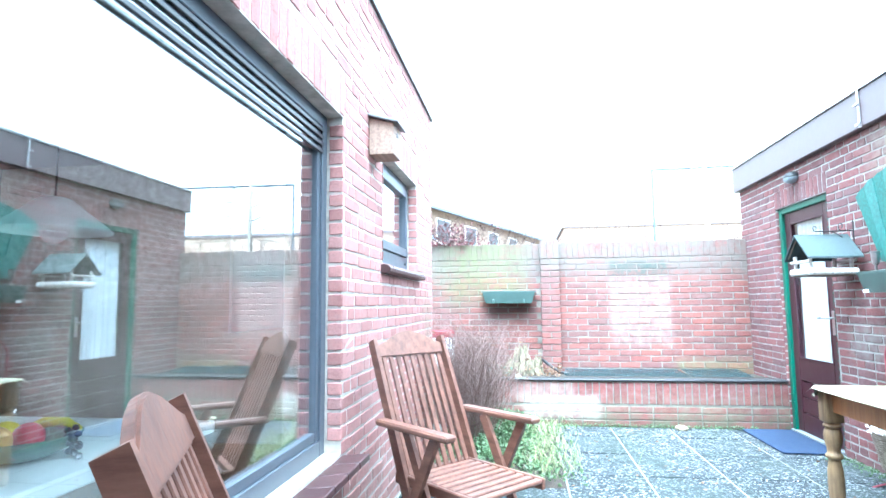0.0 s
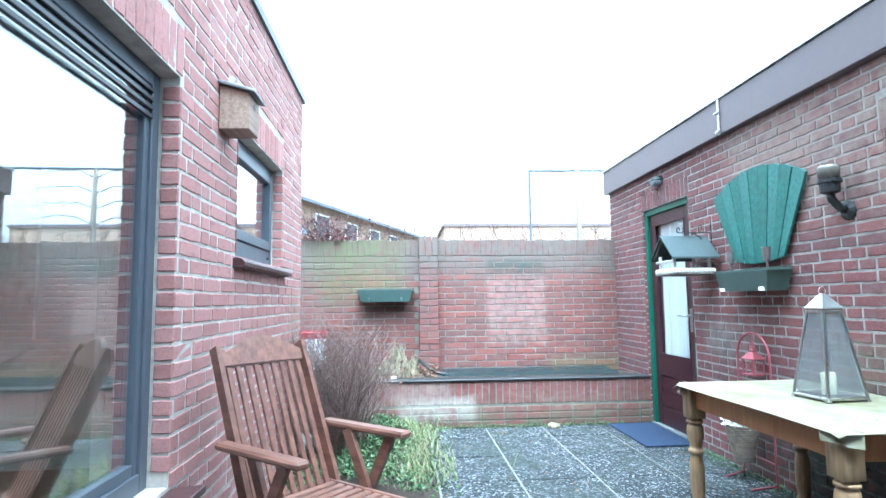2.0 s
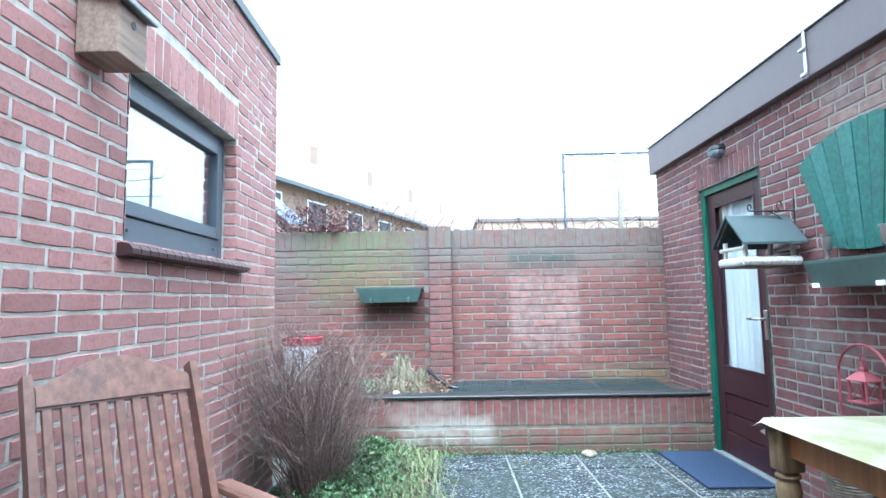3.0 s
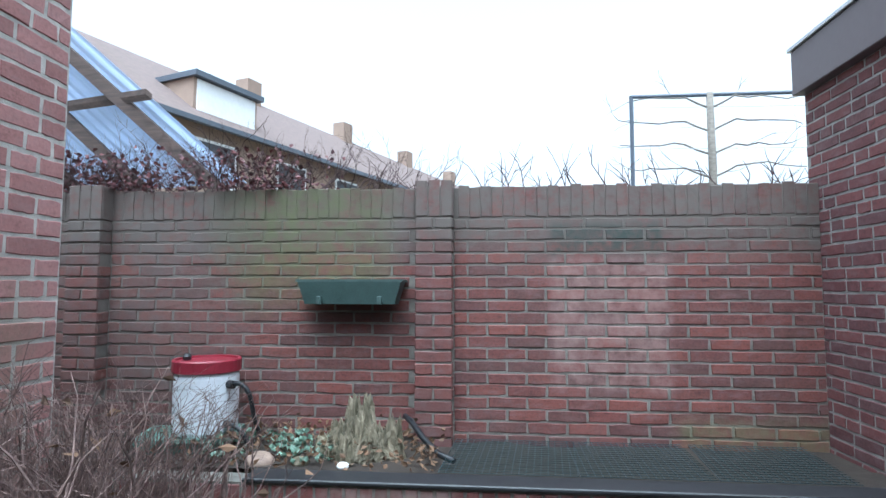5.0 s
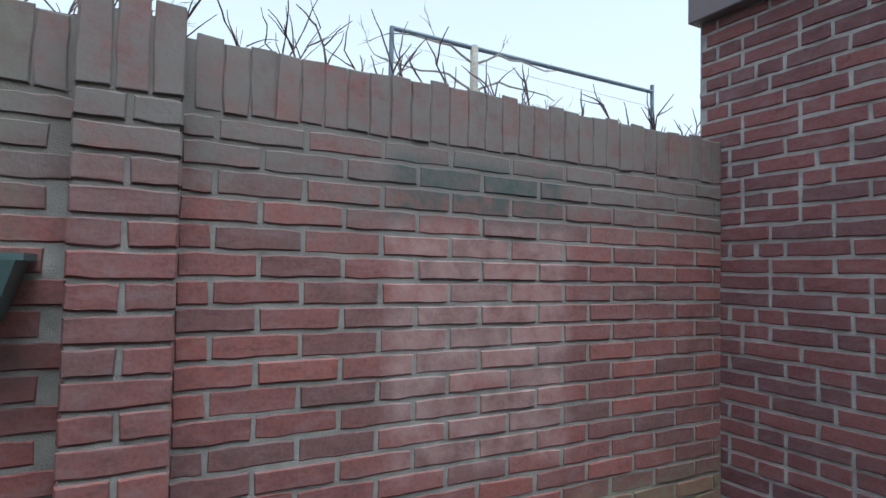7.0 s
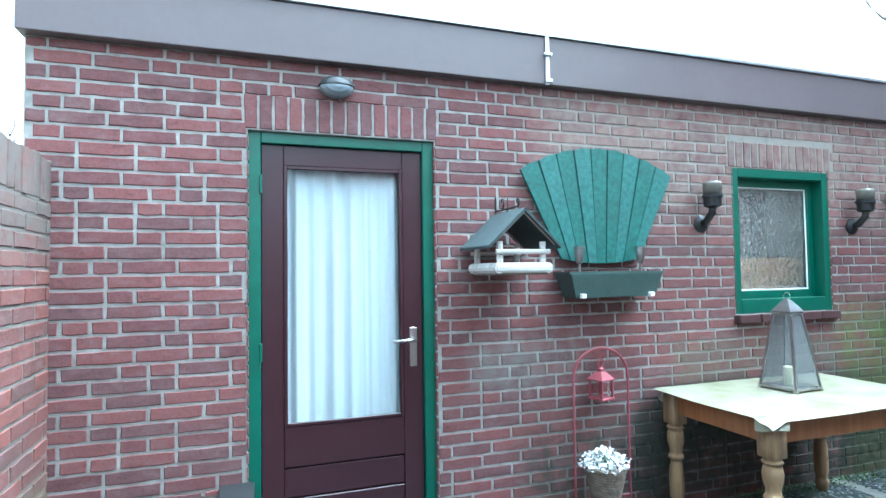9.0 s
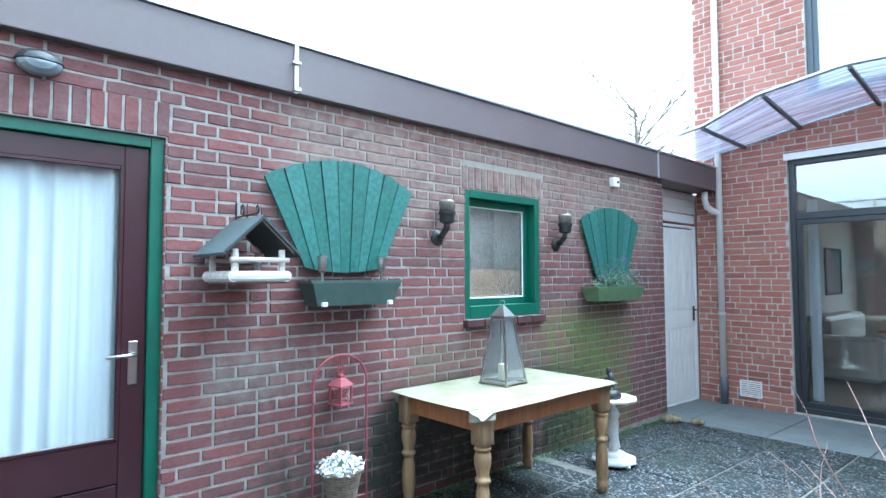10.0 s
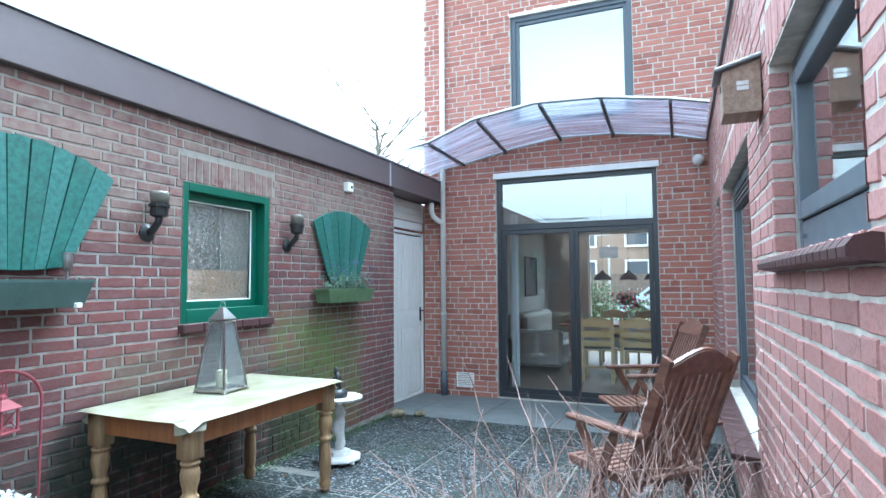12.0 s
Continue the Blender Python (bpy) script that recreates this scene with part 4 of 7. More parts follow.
def gate():
    t = thing("door_3", pose(0.25, -7.12, -0.09, 0, 0, -90) @ Matrix.Diagonal((1.27, 1.0, 1.12, 1.0)), "white boarded garden gate, closed, in a white frame", "gate", kind="structure")
    bm = bmesh.new()
    window_frame(bm, 0.68, 1.90, 0.025, 0.05, -0.01, -0.02, 0.0)
    part("gate_frame", bm, M_WHITE, t)
    bm = bmesh.new()
    box(bm, 0.01, 0.63, 0.012, 0.035, 0.03, 0.81, 0.003)
    box(bm, 0.01, 0.63, 0.012, 0.035, 0.815, 1.86, 0.003)
    part("leaf", bm, M_WHITE, t)
    for z0, z1 in ((0.06, 0.79), (1.0, 1.83)):
        for k in range(8):
            bm = bmesh.new()
            box(bm, 0.02 + k * 0.075, 0.02 + k * 0.075 + 0.066, 0.002, 0.0115, z0, z1, 0.003)
            part("board", bm, M_WHITE, t)
    bm = bmesh.new()
    box(bm, 0.01, 0.63, 0.002, 0.0115, 0.80, 0.985, 0.003)
    part("rail", bm, M_WHITE, t)
    bm = bmesh.new()
    box(bm, 0.575, 0.60, -0.012, 0.001, 0.86, 1.02, 0.003)
    tube(bm, [(0.588, -0.01, 0.98), (0.588, -0.045, 0.98), (0.50, -0.05, 0.98)], 0.008, 6)
    part("handle", bm, M_BLACK, t, "black lever handle")
    bm = bmesh.new()
    box(bm, -0.02, 0.66, 0.0, 0.04, 1.93, 2.02, 0.003)
    part("top_panel", bm, M_WHITE, t, "white panel over the gate")
    bm = bmesh.new()
    box(bm, -0.02, 0.66, 0.0, 0.04, 2.03, 2.26, 0.003)
    for k in range(3):
        box(bm, -0.02, 0.66, -0.012, 0.0, 2.03 + k * 0.075, 2.10 + k * 0.075, 0.003)
    part("louvre", bm, M_PVC, t, "pale grey boarding above the gate")
    bm = bmesh.new()
    box(bm, -0.06, -0.02, -0.02, 0.1, 0.0, 2.26, 0.003)
    part("post", bm, M_WHITE, t)


# ---- furniture and fittings ----
def garden_chair(m, name="garden_chair", label="brown teak folding garden chair with slatted reclined back"):
    t = thing(name, m, label, "chair", "folding garden chairs")
    # local: faces +x, y across; seat at 0.42
    for s in (-1, 1):
        y = s * 0.235
        bm = bmesh.new()
        a, b = Vector((-0.10, y, 0.30)), Vector((-0.40, y, 0.965))
        d = (b - a).normalized()
        side = Vector((d.z, 0, -d.x))
        pts = [a - side * 0.028, a + side * 0.028, b + side * 0.024, b - side * 0.024]
        prism(bm, [p - Vector((0, 0.012, 0)) for p in pts], (0, 0.024, 0))
        part("back_post", bm, M_TEAK, t)
        bm = bmesh.new()
        box(bm, -0.27, 0.22, s * 0.285 - 0.032, s * 0.285 + 0.032, 0.622, 0.648, 0.008)
        part("armrest", bm, M_TEAK, t)
        bm = bmesh.new()
        for p, q, off in (((-0.22, 0.0), (0.13, 0.625), 0.030), ((0.24, 0.0), (-0.10, 0.625), 0.0)):
            a, b = Vector((p[0], 0, p[1])), Vector((q[0], 0, q[1]))
            d = (b - a).normalized()
            sd = Vector((d.z, 0, -d.x)) * 0.022
            yy = s * (0.262 + off)
            prism(bm, [Vector((v.x, yy - 0.011, v.z)) for v in (a - sd, a + sd, b + sd, b - sd)], (0, 0.022, 0))
        part("leg", bm, M_TEAK, t)
        bm = bmesh.new()
        box(bm, -0.22, 0.30, s * 0.222 - 0.012, s * 0.222 + 0.012, 0.385, 0.43, 0.005)
        part("seat_rail", bm, M_TEAK, t)
    for k in range(10):
        bm = bmesh.new()
        x = 0.285 - k * 0.052
        box(bm, x - 0.018, x + 0.018, -0.208, 0.208, 0.412, 0.428, 0.004)
        part("seat_slat", bm, M_TEAK, t)
    d = Vector((-0.30, 0, 0.665)).normalized()
    nrm = Vector((d.z, 0, -d.x))
    R = Matrix(((d.x, 0, nrm.x, -0.10), (0, 1, 0, 0), (d.z, 0, nrm.z, 0.30), (0, 0, 0, 1)))
    H = 0.73
    for k in range(9):
        y = -0.19 + k * 0.0475
        bm = bmesh.new()
        box(bm, 0.13, H - 0.075, y - 0.014, y + 0.014, -0.007, 0.007, 0.003, m=R)
        part("back_slat", bm, M_TEAK, t)
    bm = bmesh.new()
    pts = [(H - 0.085, -0.222, 0)] + [(H - 0.03 + 0.068 * math.sin(math.pi * j / 16) ** 1.35, -0.222 + 0.444 * j / 16, 0) for j in range(17)] + [(H - 0.085, 0.222, 0)]
    prism(bm, [(p[0], p[1], -0.014) for p in pts], (0, 0, 0.028), m=None)
    bmesh.ops.recalc_face_normals(bm, faces=bm.faces)
    bmesh.ops.bevel(bm, geom=[e for e in bm.edges if len(e.link_faces) == 2 and e.calc_face_angle(0) > 1.0], offset=0.006, segments=2, affect="EDGES")
    for v in bm.verts:
        v.co = R @ v.co
    part("top_rail", bm, M_TEAK, t)
    bm = bmesh.new()
    box(bm, 0.09, 0.13, -0.222, 0.222, -0.010, 0.010, 0.003, m=R)
    part("lower_rail", bm, M_TEAK, t)
    return t


def turned_leg(t, x, y, h):
    bm = bmesh.new()
    box(bm, x - 0.046, x + 0.046, y - 0.046, y + 0.046, h - 0.17, h, 0.005)
    prof = [(0.030, 0.0), (0.036, 0.03), (0.042, 0.055), (0.034, 0.07), (0.033, 0.085), (0.039, 0.12), (0.041, 0.20), (0.038, 0.27), (0.031, 0.31), (0.030, 0.325), (0.043, 0.335), (0.043, 0.350),
            (0.033, 0.362), (0.034, 0.385), (0.044, 0.42), (0.047, 0.455), (0.042, 0.485), (0.034, h - 0.202), (0.046, h - 0.196), (0.047, h - 0.186), (0.038, h - 0.181), (0.040, h - 0.174), (0.034, h - 0.170)]
    lathe(bm, prof, 20, m=Matrix.Translation((x, y, 0)))
    ob = part("leg", bm, M_LEG, t, "weathered yellowish turned leg")
    for p in ob.data.polygons:
        p.use_smooth = len(p.vertices) == 4 and abs(p.normal.z) < 0.6


def garden_table():
    x0, x1, y0, y1, h = -0.835, -0.05, -4.31, -3.03, 0.722
    t = thing("garden_table", pose((x0 + x1) / 2, (y0 + y1) / 2, 0), "old pine table with turned legs standing against the shed wall", "table")
    w, d = (x1 - x0) / 2, (y1 - y0) / 2
    for sx in (-1, 1):
        for sy in (-1, 1):
            turned_leg(t, sx * (w - 0.075), sy * (d - 0.075), h - 0.022)
    bm = bmesh.new()
    for s in (-1, 1):
        box(bm, -w + 0.11, w - 0.11, s * (d - 0.075) - 0.011, s * (d - 0.075) + 0.011, h - 0.132, h - 0.024, 0.003)
        box(bm, s * (w - 0.075) - 0.011, s * (w - 0.075) + 0.011, -d + 0.11, d - 0.11, h - 0.132, h - 0.024, 0.003)
    part("apron", bm, M_PINE, t)
    bm = bmesh.new()
    box(bm, -w + 0.014, w - 0.014, -d + 0.014, d - 0.014, h - 0.022, h, 0.006)
    part("tabletop", bm, M_PINE, t)
    c = thing("tablecloth", pose((x0 + x1) / 2, (y0 + y1) / 2, h + 0.003), "yellowed white vinyl tablecloth on the old pine table", "tablecloth")
    bm = bmesh.new()
    nx, ny = 24, 34
    g = []
    r = random.Random(8)
    for i in range(nx + 1):
        row = []
        for j in range(ny + 1):
            x = -w - 0.015 + (2 * w + 0.03) * i / nx
            y = -d - 0.015 + (2 * d + 0.03) * j / ny
            ex, ey = max(0, abs(x) - w + 0.004), max(0, abs(y) - d + 0.004)
            z = 0.0015 + 0.0015 * noise.noise((x * 5, y * 5, 3)) - 0.6 * (ex + ey) + 0.002 * (ex + ey > 0.01) * math.sin(x * 9 + y * 7)
            if x < -w + 0.06 and y > d - 0.06:
                z -= 0.22 * ((x + w - 0.06) ** 2 + (y - d + 0.06) ** 2) ** 0.5 * (1 if ex + ey > 0 else 0)
            row.append(bm.verts.new((x, y, z)))
        g.append(row)
    for i in range(nx):
        for j in range(ny):
            bm.faces.new((g[i][j], g[i + 1][j], g[i + 1][j + 1], g[i][j + 1]))
    # curled corners hanging over the edge
    for sx, sy in ((-1, 1), (-1, -1), (1, 1)):
        px, py = sx * (w + 0.012), sy * (d + 0.012)
        a = []
        for k in range(7):
            f = k / 6
            a.append([bm.verts.new((px - sx * 0.10 * (1 - q), py - sy * 0.10 * q + 0 * f, -0.004 - 0.055 * f + 0.01 * math.sin(f * 5 + q * 4))) for q in (0, 0.25, 0.5, 0.75, 1)])
            for q, v in enumerate(a[-1]):
                bul = math.sin(math.pi * q / 4) * 0.045 * f
                v.co.x += sx * bul * 0.6
                v.co.y += sy * bul * 0.6
        for p, q in zip(a, a[1:]):
            for i in range(4):
                bm.faces.new((p[i], p[i + 1], q[i + 1], q[i]))
    ob = part("cloth", bm, M_CLOTH, c, smooth=True)
    return h + 0.006


def lantern(h0):
    t = thing("garden_lantern", pose(-0.38, -3.69, h0, 0, 0, 5) @ Matrix.Diagonal((0.88, 0.88, 1.0, 1.0)), "tapered metal and glass lantern with a candle on the table", "lantern")
    b, u, z1 = 0.118, 0.055, 0.42
    bm = bmesh.new()
    for sx in (-1, 1):
        for sy in (-1, 1):
            tube(bm, [(sx * b, sy * b, 0.02), (sx * u, sy * u, z1)], 0.0085, 4)
    part("post", bm, M_STEEL, t)
    bm = bmesh.new()
    box(bm, -b - 0.008, b + 0.008, -b - 0.008, b + 0.008, 0.008, 0.022, 0.003)
    for sx in (-1, 1):
        for sy in (-1, 1):
            box(bm, sx * b - 0.012, sx * b + 0.012, sy * b - 0.012, sy * b + 0.012, 0, 0.009)
    part("base", bm, M_STEEL, t)
    for k in range(4):
        bm = bmesh.new()
        R = Matrix.Rotation(k * math.pi / 2, 4, "Z")
        prism(bm, [(-b + 0.01, b - 0.002, 0.03), (b - 0.01, b - 0.002, 0.03), (u - 0.006, u - 0.001, z1 - 0.005), (-u + 0.006, u - 0.001, z1 - 0.005)], (0, 0.002, 0), m=R)
        part("pane", bm, M_DUSTGLASS, t).visible_shadow = False
    bm = bmesh.new()
    box(bm, -u - 0.008, u + 0.008, -u - 0.008, u + 0.008, z1 - 0.004, z1 + 0.006, 0.002)
    part("top_frame", bm, M_STEEL, t)
    bm = bmesh.new()
    lathe(bm, [(0.092, z1 + 0.012), (0.092, z1 + 0.018), (0.030, z1 + 0.075), (0.012, z1 + 0.088)], 4)
    part("roof", bm, M_STEEL, t, "pyramid steel roof")
    bm = bmesh.new()
    tube(bm, [(0.022 * math.cos(a), 0, z1 + 0.10 + 0.022 * math.sin(a)) for a in [math.pi * 2 * i / 12 for i in range(13)]], 0.002, 5)
    part("ring", bm, M_STEEL, t)
    bm = bmesh.new()
    lathe(bm, [(0.036, 0.023), (0.037, 0.12), (0.033, 0.125), (0.008, 0.118)], 16)
    part("candle", bm, plain("cream_wax", (0.75, 0.74, 0.5), 0.5), t, "cream pillar candle", smooth=True)


def bird_feeder():
    t = thing("bird_feeder", pose(-0.22, -2.03, 1.395, 0, 0, 90) @ Matrix.Diagonal((0.95, 0.70, 0.97, 1.0)), "log bird table with green felt roof on a wall bracket", "bird feeder")
    bm = bmesh.new()
    box(bm, -0.14, 0.14, -0.22, 0.22, 0.0, 0.018, 0.003)
    part("floor", bm, M_GREYWOOD, t)
    for x in (-0.135, 0.135):
        bm = bmesh.new()
        tube(bm, [(x, -0.24, 0.035), (x, 0.24, 0.035)], 0.027, 10)
        part("log", bm, M_LOG, t, "pale birch log")
    for y in (-0.225, 0.225):
        bm = bmesh.new()
        tube(bm, [(-0.15, y, 0.035), (0.15, y, 0.035)], 0.026, 10)
        part("log", bm, M_LOG, t, "pale birch log")
        bm = bmesh.new()
        tube(bm, [(-0.15, y, 0.115), (0.15, y, 0.115)], 0.012, 8)
        part("rail", bm, M_LOG, t)
    for x in (-0.12, 0.12):
        for y in (-0.20, 0.20):
            bm = bmesh.new()
            tube(bm, [(x, y, 0.02), (x, y, 0.165)], 0.018, 8)
            part("post", bm, M_LOG, t)
    for s in (-1, 1):
        bm = bmesh.new()
        prism(bm, [(0.0, -0.27, 0.33), (s * 0.20, -0.27, 0.145), (s * 0.20, -0.27, 0.130), (0.0, -0.27, 0.312)], (0, 0.54, 0))
        part("roof", bm, M_FELT, t, "dark green felt roof slope")
    for y in (-0.245, 0.235):
        bm = bmesh.new()
        for s in (-1, 1):
            prism(bm, [(0, y, 0.300), (s * 0.17, y, 0.145), (s * 0.17, y, 0.165), (0, y, 0.316)], (0, 0.01, 0))
        part("gable_trim", bm, M_GREYWOOD, t)
    bm = bmesh.new()
    tube(bm, [(0, 0.0, 0.33), (0.0, 0.0, 0.40)], 0.003, 5)
    part("hook", bm, M_BLACK, t)
    s = thing("wall_bracket", pose(0, -2.06, 1.70) @ Matrix.Diagonal((0.6, 1.0, 0.8, 1.0)), "black scroll iron bracket on the shed wall", "bracket")
    bm = bmesh.new()
    tube(bm, [(-0.008, 0, -0.08), (-0.008, 0, 0.14)], 0.006, 6)
    tube(bm, [(-0.008, 0, 0.045), (-0.45, 0, 0.045)], 0.006, 6)
    tube(bm, [(-0.45 - 0.03 * math.sin(a) * (1 - a / 9), 0, 0.075 - 0.03 * math.cos(a) * (1 - a / 9)) for a in [i * 0.5 for i in range(12)]], 0.005, 6)
    tube(bm, [(-0.02, 0, -0.06), (-0.12, 0, -0.03), (-0.2, 0, 0.02), (-0.26, 0, 0.04)], 0.005, 6)
    tube(bm, [(-0.15 - 0.035 * math.sin(a) * (1 - a / 10), 0, 0.09 - 0.04 * math.cos(a) * (1 - a / 10)) for a in [i * 0.5 for i in range(13)]], 0.005, 6)
    part("scroll", bm, M_BLACK, s)


def fan_trellis(y0, y1, z_top, z_bot, n, name="wooden_fan"):
    """A fan of boards, wide on top, on the shed wall."""
    yc = (y0 + y1) / 2
    t = thing(name, pose(-0.012, yc, 0, 0, 0, -90), "fan of green stained boards fixed flat to the shed wall", "wall panel", "board fans")
    W = abs(y1 - y0) / 2
    wb = W * 0.52
    for k in range(n):
        f0, f1 = -1 + 2 * k / n, -1 + 2 * (k + 1) / n
        zt = lambda f: z_top - 0.13 * f * f * W / 0.47
        zb = lambda f: z_bot + 0.03 * f * f
        g = 0.004
        bm = bmesh.new()
        prism(bm, [(f0 * wb + g * 0.5, 0, zb(f0)), (f1 * wb - g * 0.5, 0, zb(f1)), (f1 * W - g, 0, zt(f1)), ((f0 + f1) / 2 * W, 0, zt((f0 + f1) / 2) + 0.006), (f0 * W + g, 0, zt(f0))], (0, -0.016 - 0.003 * (k % 2), 0), m=Matrix.Translation((0, -0.018, 0)))
        part("board", bm, M_TEAL2 if (k * 7 + n) % 5 < 2 else M_TEAL, t)
    for z in (z_bot + 0.12, z_top - 0.2):
        f = (z - z_bot) / (z_top - z_bot)
        ww = (wb + (W - wb) * f) * 0.93
        bm = bmesh.new()
        box(bm, -ww, ww, -0.017, 0.0, z, z + 0.05, 0.003)
        part("batten", bm, M_TEAL, t)


def planter(m, name, w, h, label, material, d=0.17, taper=0.05, feet=True, group="wall planters", pale_clips=False):
    """A trough, open on top, local: x along, y from the wall (0) to the viewer (-d)."""
    t = thing(name, m, label, "planter", group)
    bm = bmesh.new()
    rings = [(w / 2 - taper, 0.02, h * 0.0), (w / 2 - 0.012, 0.0, h * 0.9), (w / 2, 0.0, h * 0.9), (w / 2, 0.0, h), (w / 2 - 0.012, 0.012, h), (w / 2 - taper - 0.01, 0.03, 0.02)]
    vs = [[bm.verts.new(p) for p in ((-a, -b, z), (a, -b, z), (a, -d + b, z), (-a, -d + b, z))] for a, b, z in rings]
    for a, b in zip(vs, vs[1:]):
        for j in range(4):
            bm.faces.new((a[j], a[(j + 1) % 4], b[(j + 1) % 4], b[j]))
    bm.faces.new(vs[0])
    bm.faces.new(vs[-1])
    part("trough", bm, material, t)
    bm = bmesh.new()
    box(bm, -w / 2 + 0.03, w / 2 - 0.03, -d + 0.025, -0.02, h * 0.5, h * 0.8)
    part("soil", bm, M_SOIL, t)
    if feet:
        for x in ((-w * 0.36, w * 0.36) if pale_clips else (-w * 0.28, w * 0.28)):
            bm = bmesh.new()
            box(bm, x - 0.014, x + 0.014, -d - 0.006, -d + 0.03, -0.002, h * 0.32 if not pale_clips else 0.022, 0.003)
            part("clip", bm, M_WHITE if pale_clips else material, t, "small pale bracket end" if pale_clips else "")
    return t


def wall_lamp(y, z):
    t = thing("wall_lamp", pose(0, y, z, 0, 0, -90), "dark grey wall lamp with a louvred cylinder head", "wall lamp", "shed wall lamps")
    bm = bmesh.new()
    lathe(bm, [(0.055, 0), (0.055, 0.012), (0.03, 0.03)], 14, m=Matrix.Translation((0, 0, -0.12)) @ Matrix.Rotation(math.pi / 2, 4, "X"))
    part("back_plate", bm, M_BLACK, t, smooth=False)
    bm = bmesh.new()
    tube(bm, [(0, -0.01, -0.12), (0, -0.05, -0.11), (0, -0.10, -0.06), (0, -0.105, -0.02)], 0.022, 10)
    part("arm", bm, M_BLACK, t, smooth=True)
    bm = bmesh.new()
    lathe(bm, [(0.03, -0.03), (0.05, -0.02), (0.052, 0.03), (0.060, 0.031), (0.060, 0.05), (0.052, 0.051)], 18, m=Matrix.Translation((0, -0.105, 0)))
    part("lamp_body", bm, M_BLACK, t)
    bm = bmesh.new()
    lathe(bm, [(0.05, 0.052), (0.055, 0.11), (0.053, 0.125), (0.02, 0.13)], 18, m=Matrix.Translation((0, -0.105, 0)))
    part("shade", bm, plain("smoked_lamp_glass", (0.16, 0.15, 0.13), 0.2), t, "smoky grey glass shade", smooth=True)


def bulkhead_lamp():
    t = thing("bulkhead_lamp", pose(0, -1.205, 2.33, 0, 0, -90), "oval black and frosted bulkhead lamp above the shed door", "wall lamp")
    for name, s, z0, z1, mt in (("hood", 1.0, 0.0, 0.045, M_BLACK), ("diffuser", 0.93, -0.055, 0.0, plain("frosted_lamp_glass", (0.22, 0.26, 0.29), 0.2))):
        bm = bmesh.new()
        prof = [(0.085 * s, 0.0), (0.09 * s, 0.02), (0.085 * s, 0.05), (0.06 * s, 0.075), (0.02, 0.085)]
        lathe(bm, prof, 20, m=Matrix.Rotation(math.pi / 2, 4, "X"))
        for v in bm.verts:
            v.co.z *= 0.62
            if z0 >= 0:
                v.co.z = max(v.co.z, 0.003)
            else:
                v.co.z = min(v.co.z, -0.001)
        part(name, bm, mt, t, smooth=False)


def motion_sensor():
    t = thing("sensor", pose(0, -5.66, 2.31, 0, 0, -90), "small white box sensor high on the shed wall", "sensor")
    bm = bmesh.new()
    box(bm, -0.045, 0.045, -0.06, 0.0, -0.045, 0.045, 0.006)
    part("case", bm, M_WHITE, t)
    bm = bmesh.new()
    lathe(bm, [(0.014, 0), (0.014, 0.006)], 12, m=Matrix.Translation((0.01, -0.06, 0.0)) @ Matrix.Rotation(math.pi / 2, 4, "X"))
    part("button", bm, M_BLACK, t)


def gutter_bits():
    for y in (-2.36, -6.45):
        t = thing("roof_joint", pose(-0.06, y, 2.45, 0, 0, -90), "aluminium joint clip across the roof edge", "bracket", "roof edge clips")
        bm = bmesh.new()
        box(bm, -0.012, 0.012, -0.012, -0.001, -0.01, 0.27, 0.002)
        if y > -3:
            box(bm, -0.02, 0.02, -0.03, -0.012, 0.0, 0.02, 0.002)
            box(bm, -0.03, 0.02, -0.03, -0.012, 0.15, 0.165, 0.002)
        part("clip", bm, M_ALU, t)
    t = thing("drain_pipe", pose(-0.08, -7.90, -0.09), "pale grey rainwater pipe running down the house wall", "pipe")
    bm = bmesh.new()
    tube(bm, [(0, 0, 0.30), (0, 0, 6.6)], 0.036, 14)
    part("pipe", bm, M_PVC, t, smooth=True)
    bm = bmesh.new()
    tube(bm, [(0, 0, 0.0), (0, 0, 0.31)], 0.044, 14)
    part("foot", bm, M_GREYF, t, "darker grey foot of the pipe", smooth=True)
    for z in (1.05, 2.9, 3.9):
        bm = bmesh.new()
        tube(bm, [(0, 0, z), (0, 0, z + 0.03)], 0.043, 14)
        part("collar", bm, M_PVC, t)
    bm = bmesh.new()
    tube(bm, [(0.10, 0.16, 2.52), (0.10, 0.16, 2.42), (0.09, 0.13, 2.34), (0.05, 0.06, 2.29), (0.0, 0.0, 2.26), (0, 0, 2.18)], 0.036, 12)
    part("bend", bm, M_PVC, t, smooth=True)
    v = thing("wall_vent", pose(-0.24, HY + 0.008, 0.02, 0, 0, 180), "white slotted wall vent low on the house wall", "vent")
    bm = bmesh.new()
    window_frame(bm, 0.24, 0.19, 0.015, 0.012, -0.012, 0, 0)
    part("frame", bm, M_WHITE, v)
    for k in range(7):
        bm = bmesh.new()
        box(bm, 0.015, 0.225, -0.008, 0.0, 0.02 + k * 0.022, 0.033 + k * 0.022)
        part("slat", bm, M_WHITE, v)


